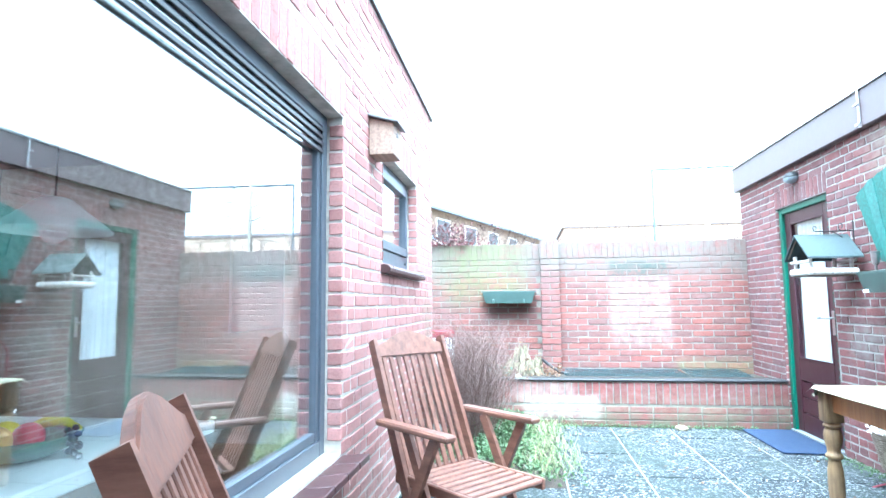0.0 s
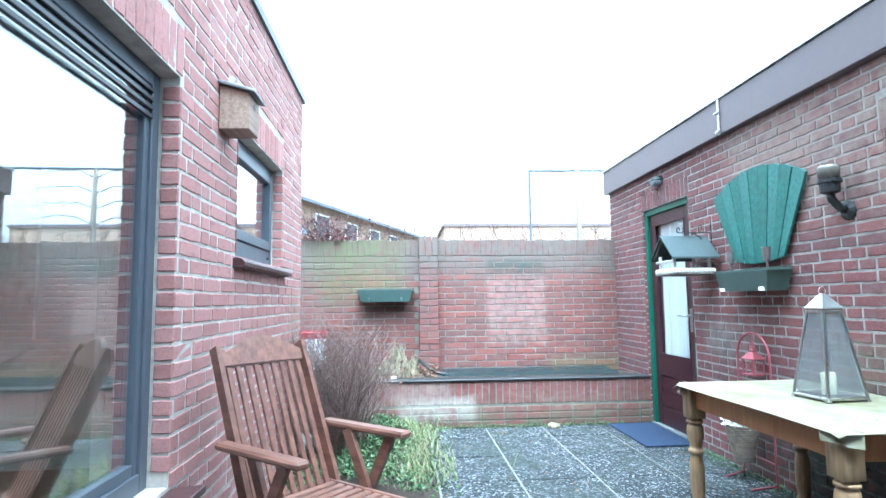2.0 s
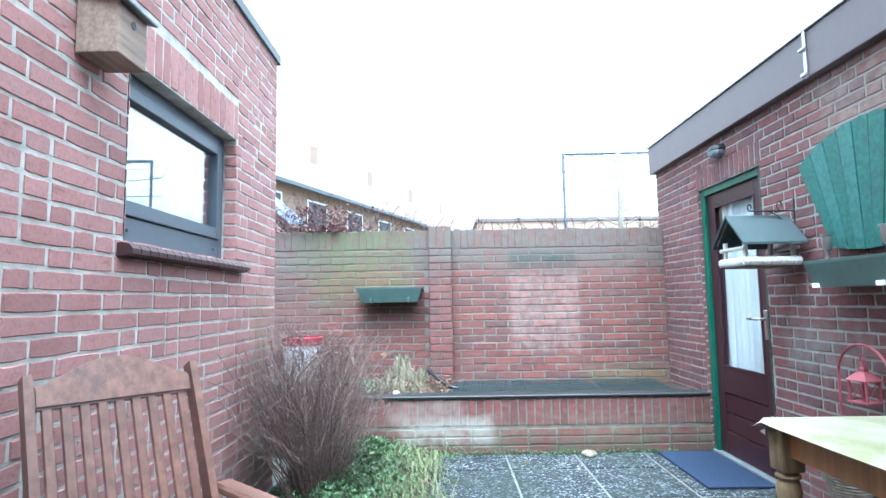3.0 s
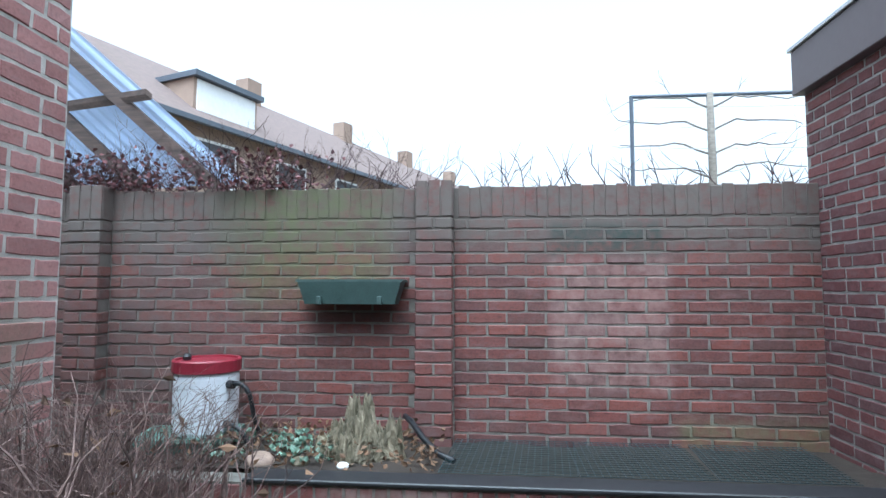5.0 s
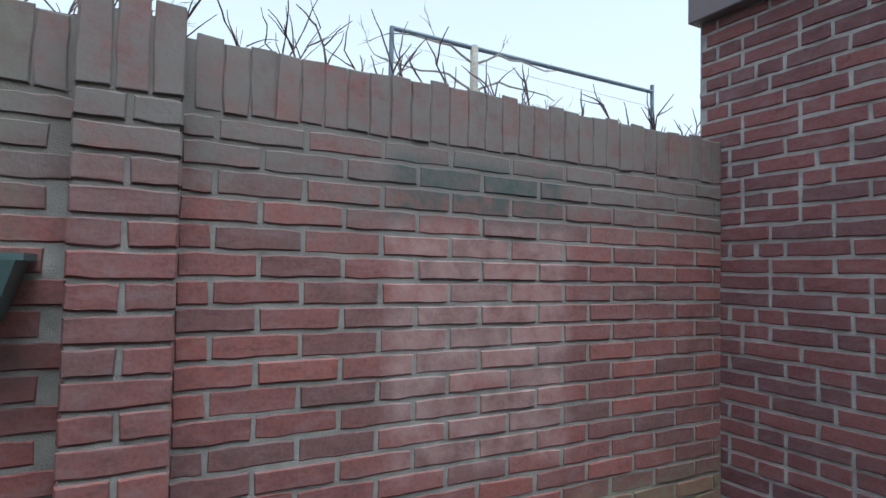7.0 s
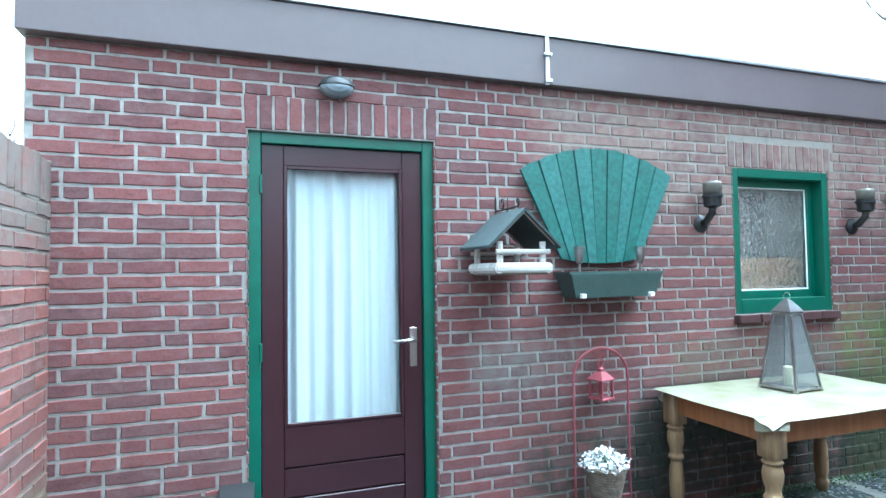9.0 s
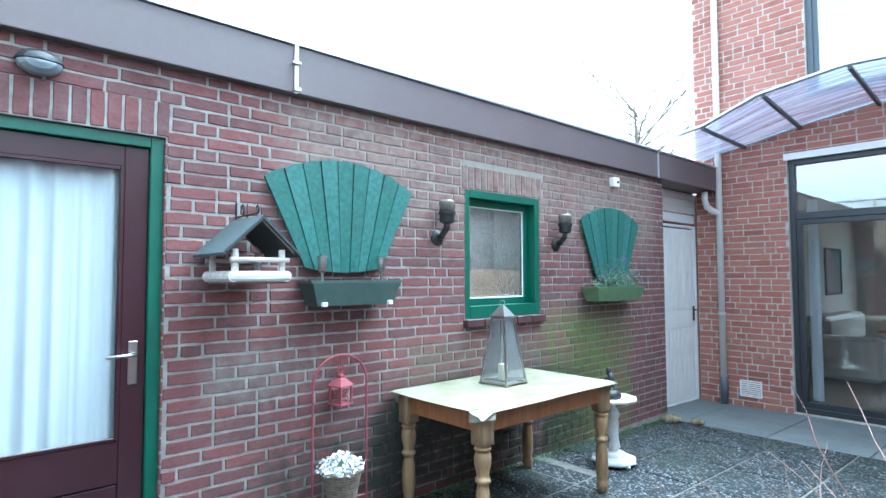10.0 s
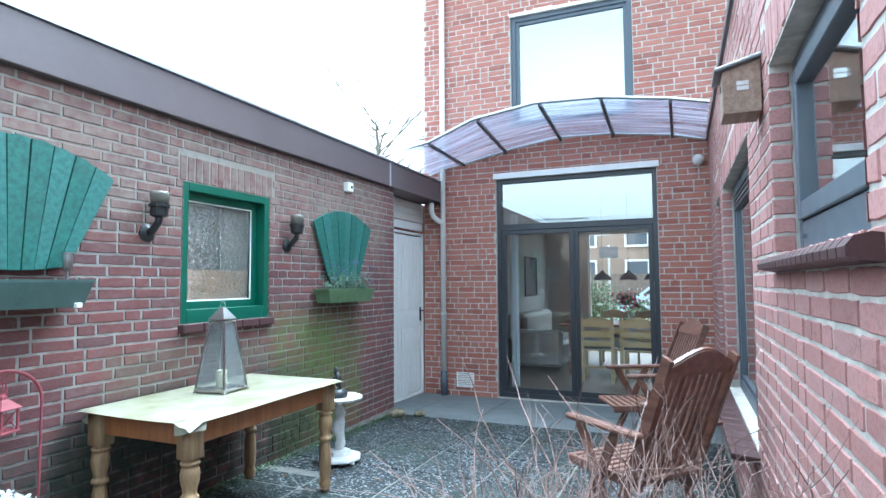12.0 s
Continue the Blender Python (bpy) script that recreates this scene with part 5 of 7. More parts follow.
def canopy():
    t = thing("canopy", pose(0, 0, 0), "curved clear corrugated plastic canopy on grey arched ribs over the patio", "canopy")
    back = [(0.12, 2.84), (-0.09, 2.90), (-0.43, 2.96), (-1.02, 3.08), (-1.64, 3.17), (-2.25, 3.15), (-2.94, 3.06), (-3.30, 2.97)]
    front = [(0.26, 2.84), (0.12, 2.90), (-0.38, 2.98), (-0.91, 3.18), (-1.61, 3.275), (-2.27, 3.247), (-2.93, 3.145), (-3.30, 3.06)]

    def at(curve, x):
        xs = [c[0] for c in curve][::-1]
        return float(np.interp(x, xs, [c[1] for c in curve][::-1]))
    y0, y1 = -7.925, -6.8
    n = 110
    bm = bmesh.new()
    g = []
    for i in range(n + 1):
        x = 0.12 - 3.40 * i / n
        w = 0.004 * math.cos(i * math.pi * 0.5)
        g.append([bm.verts.new((x, y0 + (y1 - y0) * j / 30, at(back, x) + (at(front, x) - at(back, x)) * j / 30 + 0.006 * math.cos(j * math.pi))) for j in range(31)])
    for i in range(n):
        for j in range(30):
            bm.faces.new((g[i][j], g[i + 1][j], g[i + 1][j + 1], g[i][j + 1]))
    sheet = part("sheet", bm, M_CANOPY, t, "hazy clear corrugated plastic sheet", smooth=True)
    for curve, y, r, nm in ((front, y1, 0.016, "front_arch"), (back, y0, 0.013, "back_arch")):
        bm = bmesh.new()
        xs = [0.12 - 3.40 * i / 40 for i in range(41)]
        tube(bm, [(a, y, at(curve, a)) for a in xs], r * 1.3, 6)
        part(nm, bm, M_ALU, t)
    for x in (-0.38, -0.96, -1.66, -2.29, -2.94):
        bm = bmesh.new()
        box(bm, -0.016, 0.016, 0, 1, -0.045, -0.012)
        for v in bm.verts:
            f = v.co.y
            v.co = Vector((x + v.co.x, y0 + (y1 - y0) * f, at(back, x) + (at(front, x) - at(back, x)) * f + v.co.z))
        part("rib", bm, M_DARKF, t)
    l = thing("patio_lamp", pose(-3.20, -7.95, 2.74, 0, 0, 180), "round grey and white lamp on the house wall corner", "wall lamp")
    bm = bmesh.new()
    lathe(bm, [(0.06, 0), (0.065, 0.05), (0.05, 0.07)], 16, m=Matrix.Rotation(math.pi / 2, 4, "X"))
    part("body", bm, M_PVC, l)
    bm = bmesh.new()
    lathe(bm, [(0.05, 0.07), (0.045, 0.10), (0.02, 0.115)], 16, m=Matrix.Rotation(math.pi / 2, 4, "X"))
    part("diffuser", bm, M_WHITE, l, smooth=True)


def birdhouse():
    t = thing("birdhouse", pose(WX, -3.60, 2.045, 0, 0, 90) @ Matrix.Diagonal((0.86, 0.86, 0.92, 1.0)), "brown wooden nest box with a felt lid on the brick wall", "birdhouse")
    bm = bmesh.new()
    box(bm, -0.10, 0.10, -0.17, -0.008, 0.0, 0.21, 0.003)
    for v in bm.verts:
        if v.co.z > 0.1:
            v.co.z += 0.25 * (0.17 + v.co.y) - 0.02
    part("body", bm, M_BOXWOOD, t)
    bm = bmesh.new()
    box(bm, -0.125, 0.125, -0.205, -0.004, 0.195, 0.212, 0.004)
    for v in bm.verts:
        v.co.z += 0.25 * (0.17 + v.co.y)
    part("lid", bm, plain("droplet_flecked_lead", (0.22, 0.235, 0.25), 0.35, vary=0.4, scale=30, bump=0.6), t, "grey metal-covered lid")
    bm = bmesh.new()
    lathe(bm, [(0.016, 0), (0.016, 0.003)], 14, m=Matrix.Translation((0, -0.1695, 0.14)) @ Matrix.Rotation(math.pi / 2, 4, "X"))
    part("entrance_hole", bm, M_BLACK, t)
    bm = bmesh.new()
    box(bm, 0.1, 0.103, -0.11, -0.06, 0.10, 0.118)
    box(bm, 0.1, 0.103, -0.11, -0.06, 0.122, 0.14)
    part("hinge_plate", bm, M_STEEL, t, "small steel plates")


def red_stand():
    t = thing("plant_stand", pose(-0.09, -2.64, 0, 0, 0, -90) @ Matrix.Diagonal((0.88, 1.0, 1.0, 1.0)), "red arched wire stand with hanging lantern and basket", "plant stand")
    for s in (-1, 1):
        bm = bmesh.new()
        tube(bm, [(s * 0.2, 0, 0.0), (s * 0.2, 0, 0.82)], 0.007, 6)
        part("leg", bm, M_PINK, t)
        bm = bmesh.new()
        tube(bm, [(s * 0.16, -0.16, 0.0), (s * 0.2, 0, 0.03)], 0.006, 6)
        part("foot", bm, M_PINK, t)
    bm = bmesh.new()
    tube(bm, [(0.2 * math.cos(a), 0, 0.82 + 0.16 * math.sin(a)) for a in [math.pi * i / 16 for i in range(17)]], 0.008, 6)
    part("arch", bm, M_PINK, t)
    for s in (-1, 1):
        bm = bmesh.new()
        tube(bm, [(s * (0.01 + 0.035 * a / 5 * math.sin(a)), 0, 0.90 + 0.03 * math.cos(a)) for a in [i * 0.5 for i in range(11)]], 0.004, 5)
        part("scroll", bm, M_PINK, t)
    part("hook", tube(bmesh.new(), [(0, 0, 0.98), (0, 0, 0.84)], 0.003, 5), M_PINK, t)
    part("crossbar", tube(bmesh.new(), [(-0.2, 0, 0.16), (0.2, 0, 0.16)], 0.005, 6), M_PINK, t)
    l = thing("small_lantern", pose(-0.09, -2.64, 0.70, 0, 0, 15) @ Matrix.Diagonal((0.95, 0.95, 0.85, 1.0)), "small red-pink metal lantern hanging in the arched stand", "lantern")
    bm = bmesh.new()
    box(bm, -0.055, 0.055, -0.055, 0.055, 0.0, 0.012, 0.002)
    for sx in (-1, 1):
        for sy in (-1, 1):
            box(bm, sx * 0.045 - 0.005, sx * 0.045 + 0.005, sy * 0.045 - 0.005, sy * 0.045 + 0.005, 0.012, 0.125)
    part("cage", bm, M_PINK, l)
    bm = bmesh.new()
    lathe(bm, [(0.080, 0.125), (0.080, 0.131), (0.03, 0.175), (0.022, 0.178), (0.022, 0.195), (0.005, 0.205)], 4, m=Matrix.Rotation(0, 4, "Z"))
    part("roof", bm, M_PINK, l)
    for k in range(4):
        bm = bmesh.new()
        R = Matrix.Rotation(k * math.pi / 2, 4, "Z")
        tube(bm, [R @ Vector((-0.04, 0.045, 0.015)), R @ Vector((0.04, 0.045, 0.122))], 0.002, 4)
        tube(bm, [R @ Vector((0.04, 0.045, 0.015)), R @ Vector((-0.04, 0.045, 0.122))], 0.002, 4)
        part("cross_wire", bm, M_PINK, l)
    bk = thing("wicker_basket", pose(-0.17, -2.60, 0.14), "grey wicker basket on the wire stand by the shed wall", "basket")
    bm = bmesh.new()
    for j in range(16):
        z = j * 0.015
        rr = 0.055 + 0.055 * (z / 0.24)
        ring = [((rr + 0.004 * math.sin(i * math.pi + j * math.pi)) * math.cos(i * 2 * math.pi / 24), (rr + 0.004 * math.sin(i * math.pi + j * math.pi)) * math.sin(i * 2 * math.pi / 24), z) for i in range(25)]
        tube(bm, ring, 0.008, 5, caps=False)
    part("weave", bm, M_WICKER, bk)
    bm = bmesh.new()
    lathe(bm, [(0.05, -0.004), (0.10, 0.21)], 18)
    part("lining", bm, M_SOIL, bk)
    r = random.Random(15)
    f = thing("white_flowers", pose(-0.17, -2.60, 0.36), "bunch of white flowers in the wicker basket", "flowers")
    bm, b2 = bmesh.new(), bmesh.new()
    for i in range(330):
        a, q = r.uniform(0, 6.28), r.uniform(0, 1) ** 0.6 * 0.13
        z = r.uniform(-0.03, 0.11) * (1 - q / 0.2)
        leaf(bm, Vector((q * math.cos(a), q * math.sin(a), z)), r, 0.026, 0.020)
    for i in range(30):
        a, q = r.uniform(0, 6.28), r.uniform(0.0, 0.08)
        tube(b2, [(0.4 * q * math.cos(a), 0.4 * q * math.sin(a), -0.02), (q * math.cos(a), q * math.sin(a), r.uniform(0.02, 0.08))], 0.002, 4)
    part("petals", bm, M_PETALW, f, kind="stuff")
    part("stems", b2, M_LEAFG, f, kind="stuff")


def leaf(bm, c, r, l, w, up=None):
    """A small folded leaf of two triangles each side, turned at random."""
    d = Vector((r.uniform(-1, 1), r.uniform(-1, 1), r.uniform(-0.4, 0.9) if up is None else up)).normalized()
    s = d.cross(Vector((r.uniform(-1, 1), r.uniform(-1, 1), r.uniform(-1, 1)))).normalized()
    n = d.cross(s) * 0.25 * w
    a, b = bm.verts.new(c), bm.verts.new(c + d * l)
    m1, m2 = bm.verts.new(c + d * l * 0.5 + s * w * 0.5 + n), bm.verts.new(c + d * l * 0.5 - s * w * 0.5 + n)
    bm.faces.new((a, m1, b))
    bm.faces.new((a, b, m2))


def pedestal():
    t = thing("bird_bath", pose(-0.50, -4.80, 0, 0, 0, 30), "white cast garden pedestal with a cherub column and round top", "garden ornament")
    bm = bmesh.new()
    lathe(bm, [(0.165, 0.018), (0.175, 0.03), (0.168, 0.045), (0.10, 0.06), (0.085, 0.085), (0.05, 0.095)], 8)
    for k in range(4):
        a = math.pi * (0.25 + 0.5 * k)
        lathe(bm, [(0.018, 0.0), (0.022, 0.01), (0.016, 0.024)], 8, m=Matrix.Translation((0.145 * math.cos(a), 0.145 * math.sin(a), 0)))
    part("base", bm, M_STATUE, t)
    bm = bmesh.new()
    lathe(bm, [(0.035, 0.09), (0.042, 0.13), (0.032, 0.18), (0.048, 0.24), (0.052, 0.29), (0.034, 0.33), (0.040, 0.37), (0.030, 0.41), (0.022, 0.425), (0.025, 0.455)], 14)
    for v in bm.verts:
        v.co.x += 0.012 * math.sin(v.co.z * 30)
    part("column", bm, M_STATUE, t, smooth=True)
    bm = bmesh.new()
    lathe(bm, [(0.05, 0.45), (0.175, 0.475), (0.185, 0.49), (0.178, 0.498), (0.02, 0.492)], 10)
    part("top", bm, M_STATUE, t)
    s = thing("figurine", pose(-0.50, -4.78, 0.494), "small dark figurine on the white pedestal", "figurine")
    bm = bmesh.new()
    lathe(bm, [(0.072, 0), (0.078, 0.02), (0.070, 0.045), (0.045, 0.062), (0.020, 0.068)], 18)
    tube(bm, [(0.0, 0.0, 0.06), (0.006, 0.0, 0.10), (-0.004, 0.0, 0.15), (0.012, 0.0, 0.185)], 0.034, 12, 0.018)
    tube(bm, [(0.012, 0.0, 0.172), (0.020, 0.0, 0.20), (0.018, 0.0, 0.228)], 0.020, 12, 0.018)
    tube(bm, [(0.03, 0.0, 0.15), (0.045, 0.0, 0.12), (0.03, 0.0, 0.08)], 0.012, 8, 0.010)
    ob = part("body", bm, M_BLACK, s, smooth=True)


def doormat():
    t = thing("doormat", pose(-0.22, -1.21, 0.004, 0, 0, 0), "dark blue doormat on the paving before the shed door", "doormat")
    bm = bmesh.new()
    box(bm, -0.24, 0.20, -0.50, 0.36, 0, 0.012, 0.004)
    part("mat", bm, M_MAT, t)


def water_drum():
    b = thing("planter_tub", pose(-3.46, -0.34, 0.43, 0, 0, 12), "grey-green rectangular plastic tub under the white drum", "planter")
    bm = bmesh.new()
    rings = [(0.20, 0.12, 0.0), (0.235, 0.15, 0.085), (0.25, 0.165, 0.085), (0.25, 0.165, 0.105), (0.235, 0.15, 0.105), (0.22, 0.14, 0.07)]
    vs = [[bm.verts.new(p) for p in ((-x, -y, z), (x, -y, z), (x, y, z), (-x, y, z))] for x, y, z in rings]
    for a, c in zip(vs, vs[1:]):
        for j in range(4):
            bm.faces.new((a[j], a[(j + 1) % 4], c[(j + 1) % 4], c[j]))
    bm.faces.new(vs[0])
    bm.faces.new(vs[-1])
    part("tub", bm, M_TUB, b)
    t = thing("water_drum", pose(-3.43, -0.235, 0.515), "white plastic drum with a red screw lid and two black hoses", "drum")
    bm = bmesh.new()
    lathe(bm, [(0.158, 0.0), (0.172, 0.02), (0.174, 0.30), (0.166, 0.335)], 32)
    part("drum", bm, M_DRUM, t, smooth=False)
    bm = bmesh.new()
    lathe(bm, [(0.178, 0.332), (0.184, 0.337), (0.184, 0.395), (0.178, 0.402), (0.165, 0.402), (0.163, 0.39), (0.02, 0.388)], 32)
    part("lid", bm, M_REDLID, t)
    for z in (0.09, 0.29):
        part("moulded_mark", box(bmesh.new(), -0.09, 0.03, -0.183, -0.179, z, z + 0.003), M_PVC, t)
    for z0, pts in ((0.27, [(0.168, -0.07, 0.27), (0.24, -0.09, 0.275), (0.29, -0.09, 0.22), (0.31, -0.06, 0.08), (0.33, -0.02, -0.02)]),
                    (0.06, [(0.165, -0.085, 0.06), (0.22, -0.12, 0.06), (0.27, -0.13, 0.03), (0.31, -0.12, -0.05)])):
        bm = bmesh.new()
        pts = [Vector(p) for p in pts]
        fine = []
        for i in range(len(pts) - 1):
            p0, p1, p2, p3 = pts[max(i - 1, 0)], pts[i], pts[i + 1], pts[min(i + 2, len(pts) - 1)]
            for q in range(6):
                s = q / 6
                fine.append(0.5 * ((2 * p1) + (p2 - p0) * s + (2 * p0 - 5 * p1 + 4 * p2 - p3) * s * s + (3 * p1 - p0 - 3 * p2 + p3) * s ** 3))
        tube(bm, fine, 0.013, 8)
        part("hose", bm, M_BLACK, t, "black ribbed hose", smooth=True)
        bm = bmesh.new()
        tube(bm, [pts[0] - Vector((0.01, -0.004, 0)), pts[0] + Vector((0.028, -0.012, 0))], 0.022, 10)
        part("fitting", bm, M_BLACK, t)
    bm = bmesh.new()
    lathe(bm, [(0.022, 0.39), (0.026, 0.41), (0.015, 0.425)], 10, m=Matrix.Translation((-0.12, 0.0, 0)))
    part("plug", bm, M_BLACK, t)


def stump():
    t = thing("tree_stump", pose(-2.50, -0.42, 0.43), "weathered mossy tree stump with a jagged top, standing in the bed", "tree stump")
    for dx, dy, h, rad in ((0, 0, 0.37, 0.060), (-0.10, 0.02, 0.22, 0.065), (0.11, 0.0, 0.19, 0.06), (-0.17, -0.01, 0.15, 0.055), (0.04, -0.06, 0.24, 0.055), (-0.05, -0.07, 0.17, 0.05), (0.17, 0.02, 0.23, 0.035), (-0.04, 0.02, 0.30, 0.05)):
        bm = bmesh.new()
        seg, rows = 40, 26
        rings = []
        for i in range(rows + 1):
            f = i / rows
            ring = []
            for j in range(seg):
                a = 2 * math.pi * j / seg
                c, s = math.cos(a), math.sin(a)
                groove = noise.noise((4.5 * c + dx * 9, 4.5 * s, f * 2.0)) * 0.42 + noise.noise((11 * c, 11 * s + dx * 20, f * 6)) * 0.26 + noise.noise((20 * c, 20 * s, f * 22)) * 0.12
                q = rad * (1.35 - 0.5 * f) * (1 + groove)
                z = h * f * (0.80 + 0.42 * noise.noise((3.1 * c, 3.1 * s, dx * 7)) + 0.22 * noise.noise((9 * c, 9 * s, dx * 5)))
                ring.append(bm.verts.new((dx + q * c, dy + q * s * 0.8, z)))
            rings.append(ring)
        for p, q in zip(rings, rings[1:]):
            for j in range(seg):
                bm.faces.new((p[j], p[(j + 1) % seg], q[(j + 1) % seg], q[j]))
        c = bm.verts.new((dx, dy, h * 0.70))
        for j in range(seg):
            bm.faces.new((rings[-1][j], rings[-1][(j + 1) % seg], c))
        part("wood", bm, M_STUMP, t)


def wire_grids():
    for x0, x1, sk in ((-2.08, -1.45, 0.05), (-1.44, -0.85, 0.0), (-0.84, -0.26, 0.03)):
        t = thing("wire_mesh", pose(x0, -0.70, 0.475, 1.5, 0, 0), "green wire mesh panel lying on the raised bed", "wire mesh", "wire mesh panels")
        bm = bmesh.new()
        w = x1 - x0
        for i in range(int(w / 0.033) + 1):
            tube(bm, [(i * 0.033, 0, 0), (i * 0.033 + sk, 0.52, 0)], 0.0022, 4)
        for j in range(17):
            tube(bm, [(0 + sk * j / 16, j * 0.0325, 0.003), (w + sk * j / 16, j * 0.0325, 0.003)], 0.0022, 4)
        part("mesh_grid", bm, M_GRID, t, kind="stuff")
    t = thing("black_hose", pose(0, 0, 0), "black hose lying behind the tree stump", "hose")
    bm = bmesh.new()
    tube(bm, [(-2.32, -0.14, 0.60), (-2.27, -0.22, 0.585), (-2.19, -0.34, 0.53), (-2.1, -0.45, 0.485), (-2.02, -0.52, 0.475)], 0.016, 8)
    part("hose", bm, M_BLACK, t, smooth=True)


# ---- plants ----
def twig(bm, p, d, l, r, rnd, depth, bend=0.5):
    pts, q, dd = [Vector(p)], Vector(p), Vector(d).normalized()
    n = 4
    for i in range(n):
        dd = (dd + Vector((rnd.uniform(-1, 1), rnd.uniform(-1, 1), rnd.uniform(-0.6, 0.8))) * bend * 0.3).normalized()
        q = q + dd * l / n
        pts.append(q.copy())
        if depth and i > 0:
            for _ in range(1 if rnd.random() < 0.7 else 2):
                s = (dd + Vector((rnd.uniform(-1, 1), rnd.uniform(-1, 1), rnd.uniform(-0.5, 0.8))) * 0.9).normalized()
                twig(bm, q, s, l * rnd.uniform(0.35, 0.6), r * 0.55, rnd, depth - 1, bend)
    tube(bm, pts, r, 4 if r > 0.002 else 3, r * 0.4, caps=False)
    return pts[-1]


def bare_bush():
    c = Vector((-2.93, -1.80, 0.0))
    t = thing("bare_shrub", Matrix.Translation(c), "leafless brown twiggy shrub by the house wall", "shrub")
    r = random.Random(41)
    bm = bmesh.new()
    for i in range(250):
        a = r.uniform(0, 6.28)
        lean = r.uniform(0.03, 0.75) ** 1.4
        twig(bm, (0.14 * math.cos(a), 0.18 * math.sin(a), 0.02), (math.cos(a) * lean, math.sin(a) * lean, 1.0), r.uniform(0.50, 0.88), r.uniform(0.003, 0.0058), r, 2, 0.9)
    for i in range(60):
        a = r.uniform(0, 6.28)
        twig(bm, (0.18 * math.cos(a), 0.26 * math.sin(a) - 0.05, 0.02), (math.cos(a) * 0.5, math.sin(a) * 0.6, 1.0), r.uniform(0.8, 1.1), r.uniform(0.0045, 0.0065), r, 1, 1.1)
    for v in bm.verts:
        if v.co.y > 0.1:
            v.co.z *= 1 - 0.45 * min(1, (v.co.y - 0.1) / 0.5)
            v.co.x -= 0.10 * min(1, (v.co.y - 0.1) / 0.5)
        if v.co.z > 0.95:
            v.co.z = 0.95 + (v.co.z - 0.95) * 0.45
        v.co.x *= 0.68 if v.co.x > 0 else 0.62
        if v.co.y > 0.42:
            v.co.z = min(v.co.z, 0.50 - 0.25 * min(1.0, v.co.y - 0.42) + 0.04 * math.sin(v.co.x * 60))
    part("twig_tangle", bm, M_TWIG, t, kind="stuff")
    b2 = bmesh.new()
    for i in range(45):
        leaf(b2, Vector((r.gauss(0, 0.2), r.gauss(0, 0.25), r.uniform(0.5, 1.0))), r, 0.05, 0.025)
    part("dry_leaf", b2, M_DRYLEAF, t, "curled dry brown leaves", kind="stuff")
    g = thing("weeds", pose(0, 0, 0), "patch of low green weeds and grass tufts at the edge of the paving", "plants", kind="stuff")
    bm, b2 = bmesh.new(), bmesh.new()
    for i in range(3600):
        x, y = r.gauss(-2.72, 0.24), r.uniform(-2.75, -0.86)
        x = max(-3.2, min(-2.1, x))
        h = 0.14 * math.exp(-((x + 2.75) / 0.35) ** 2) + r.uniform(0, 0.05)
        leaf(bm, Vector((x, y, h)), r, r.uniform(0.02, 0.05), r.uniform(0.015, 0.035))
    for i in range(900):
        x, y = r.gauss(-2.45, 0.16), r.uniform(-2.6, -0.9)
        a, l = r.uniform(0, 6.28), r.uniform(0.1, 0.26)
        d = Vector((math.cos(a), math.sin(a), 0))
        p = Vector((x, y, 0.0))
        q = p + d * l * 0.35 + Vector((0, 0, l * 0.6))
        e = p + d * l * 0.9 + Vector((0, 0, l * 0.45 * r.random()))
        s = Vector((-d.y, d.x, 0)) * 0.0025
        v = [b2.verts.new(z) for z in (p - s, p + s, q + s, q - s, e)]
        b2.faces.new((v[0], v[1], v[2], v[3]))
        b2.faces.new((v[3], v[2], v[4]))
    part("leaves", bm, M_LEAF, g, kind="stuff")
    part("grass_blades", b2, M_BLADE, g, kind="stuff")
    s = thing("planting_soil", pose(0, 0, 0), "dark soil patch under the shrub and weeds", "soil", kind="structure")
    bm = bmesh.new()
    n, m = 20, 10
    gr = [[bm.verts.new((-3.24 + 1.02 * j / m, -0.80 - 1.95 * i / n, 0.004 + 0.11 * math.sin(math.pi * min(1, max(0, i / n))) ** 0.5 * math.sin(math.pi * j / m) ** 0.7 + 0.015 * noise.noise((i, j, 1)))) for j in range(m + 1)] for i in range(n + 1)]
    for i in range(n):
        for j in range(m):
            bm.faces.new((gr[i][j], gr[i + 1][j], gr[i + 1][j + 1], gr[i][j + 1]))
    part("soil", bm, M_SOIL, s, smooth=True)


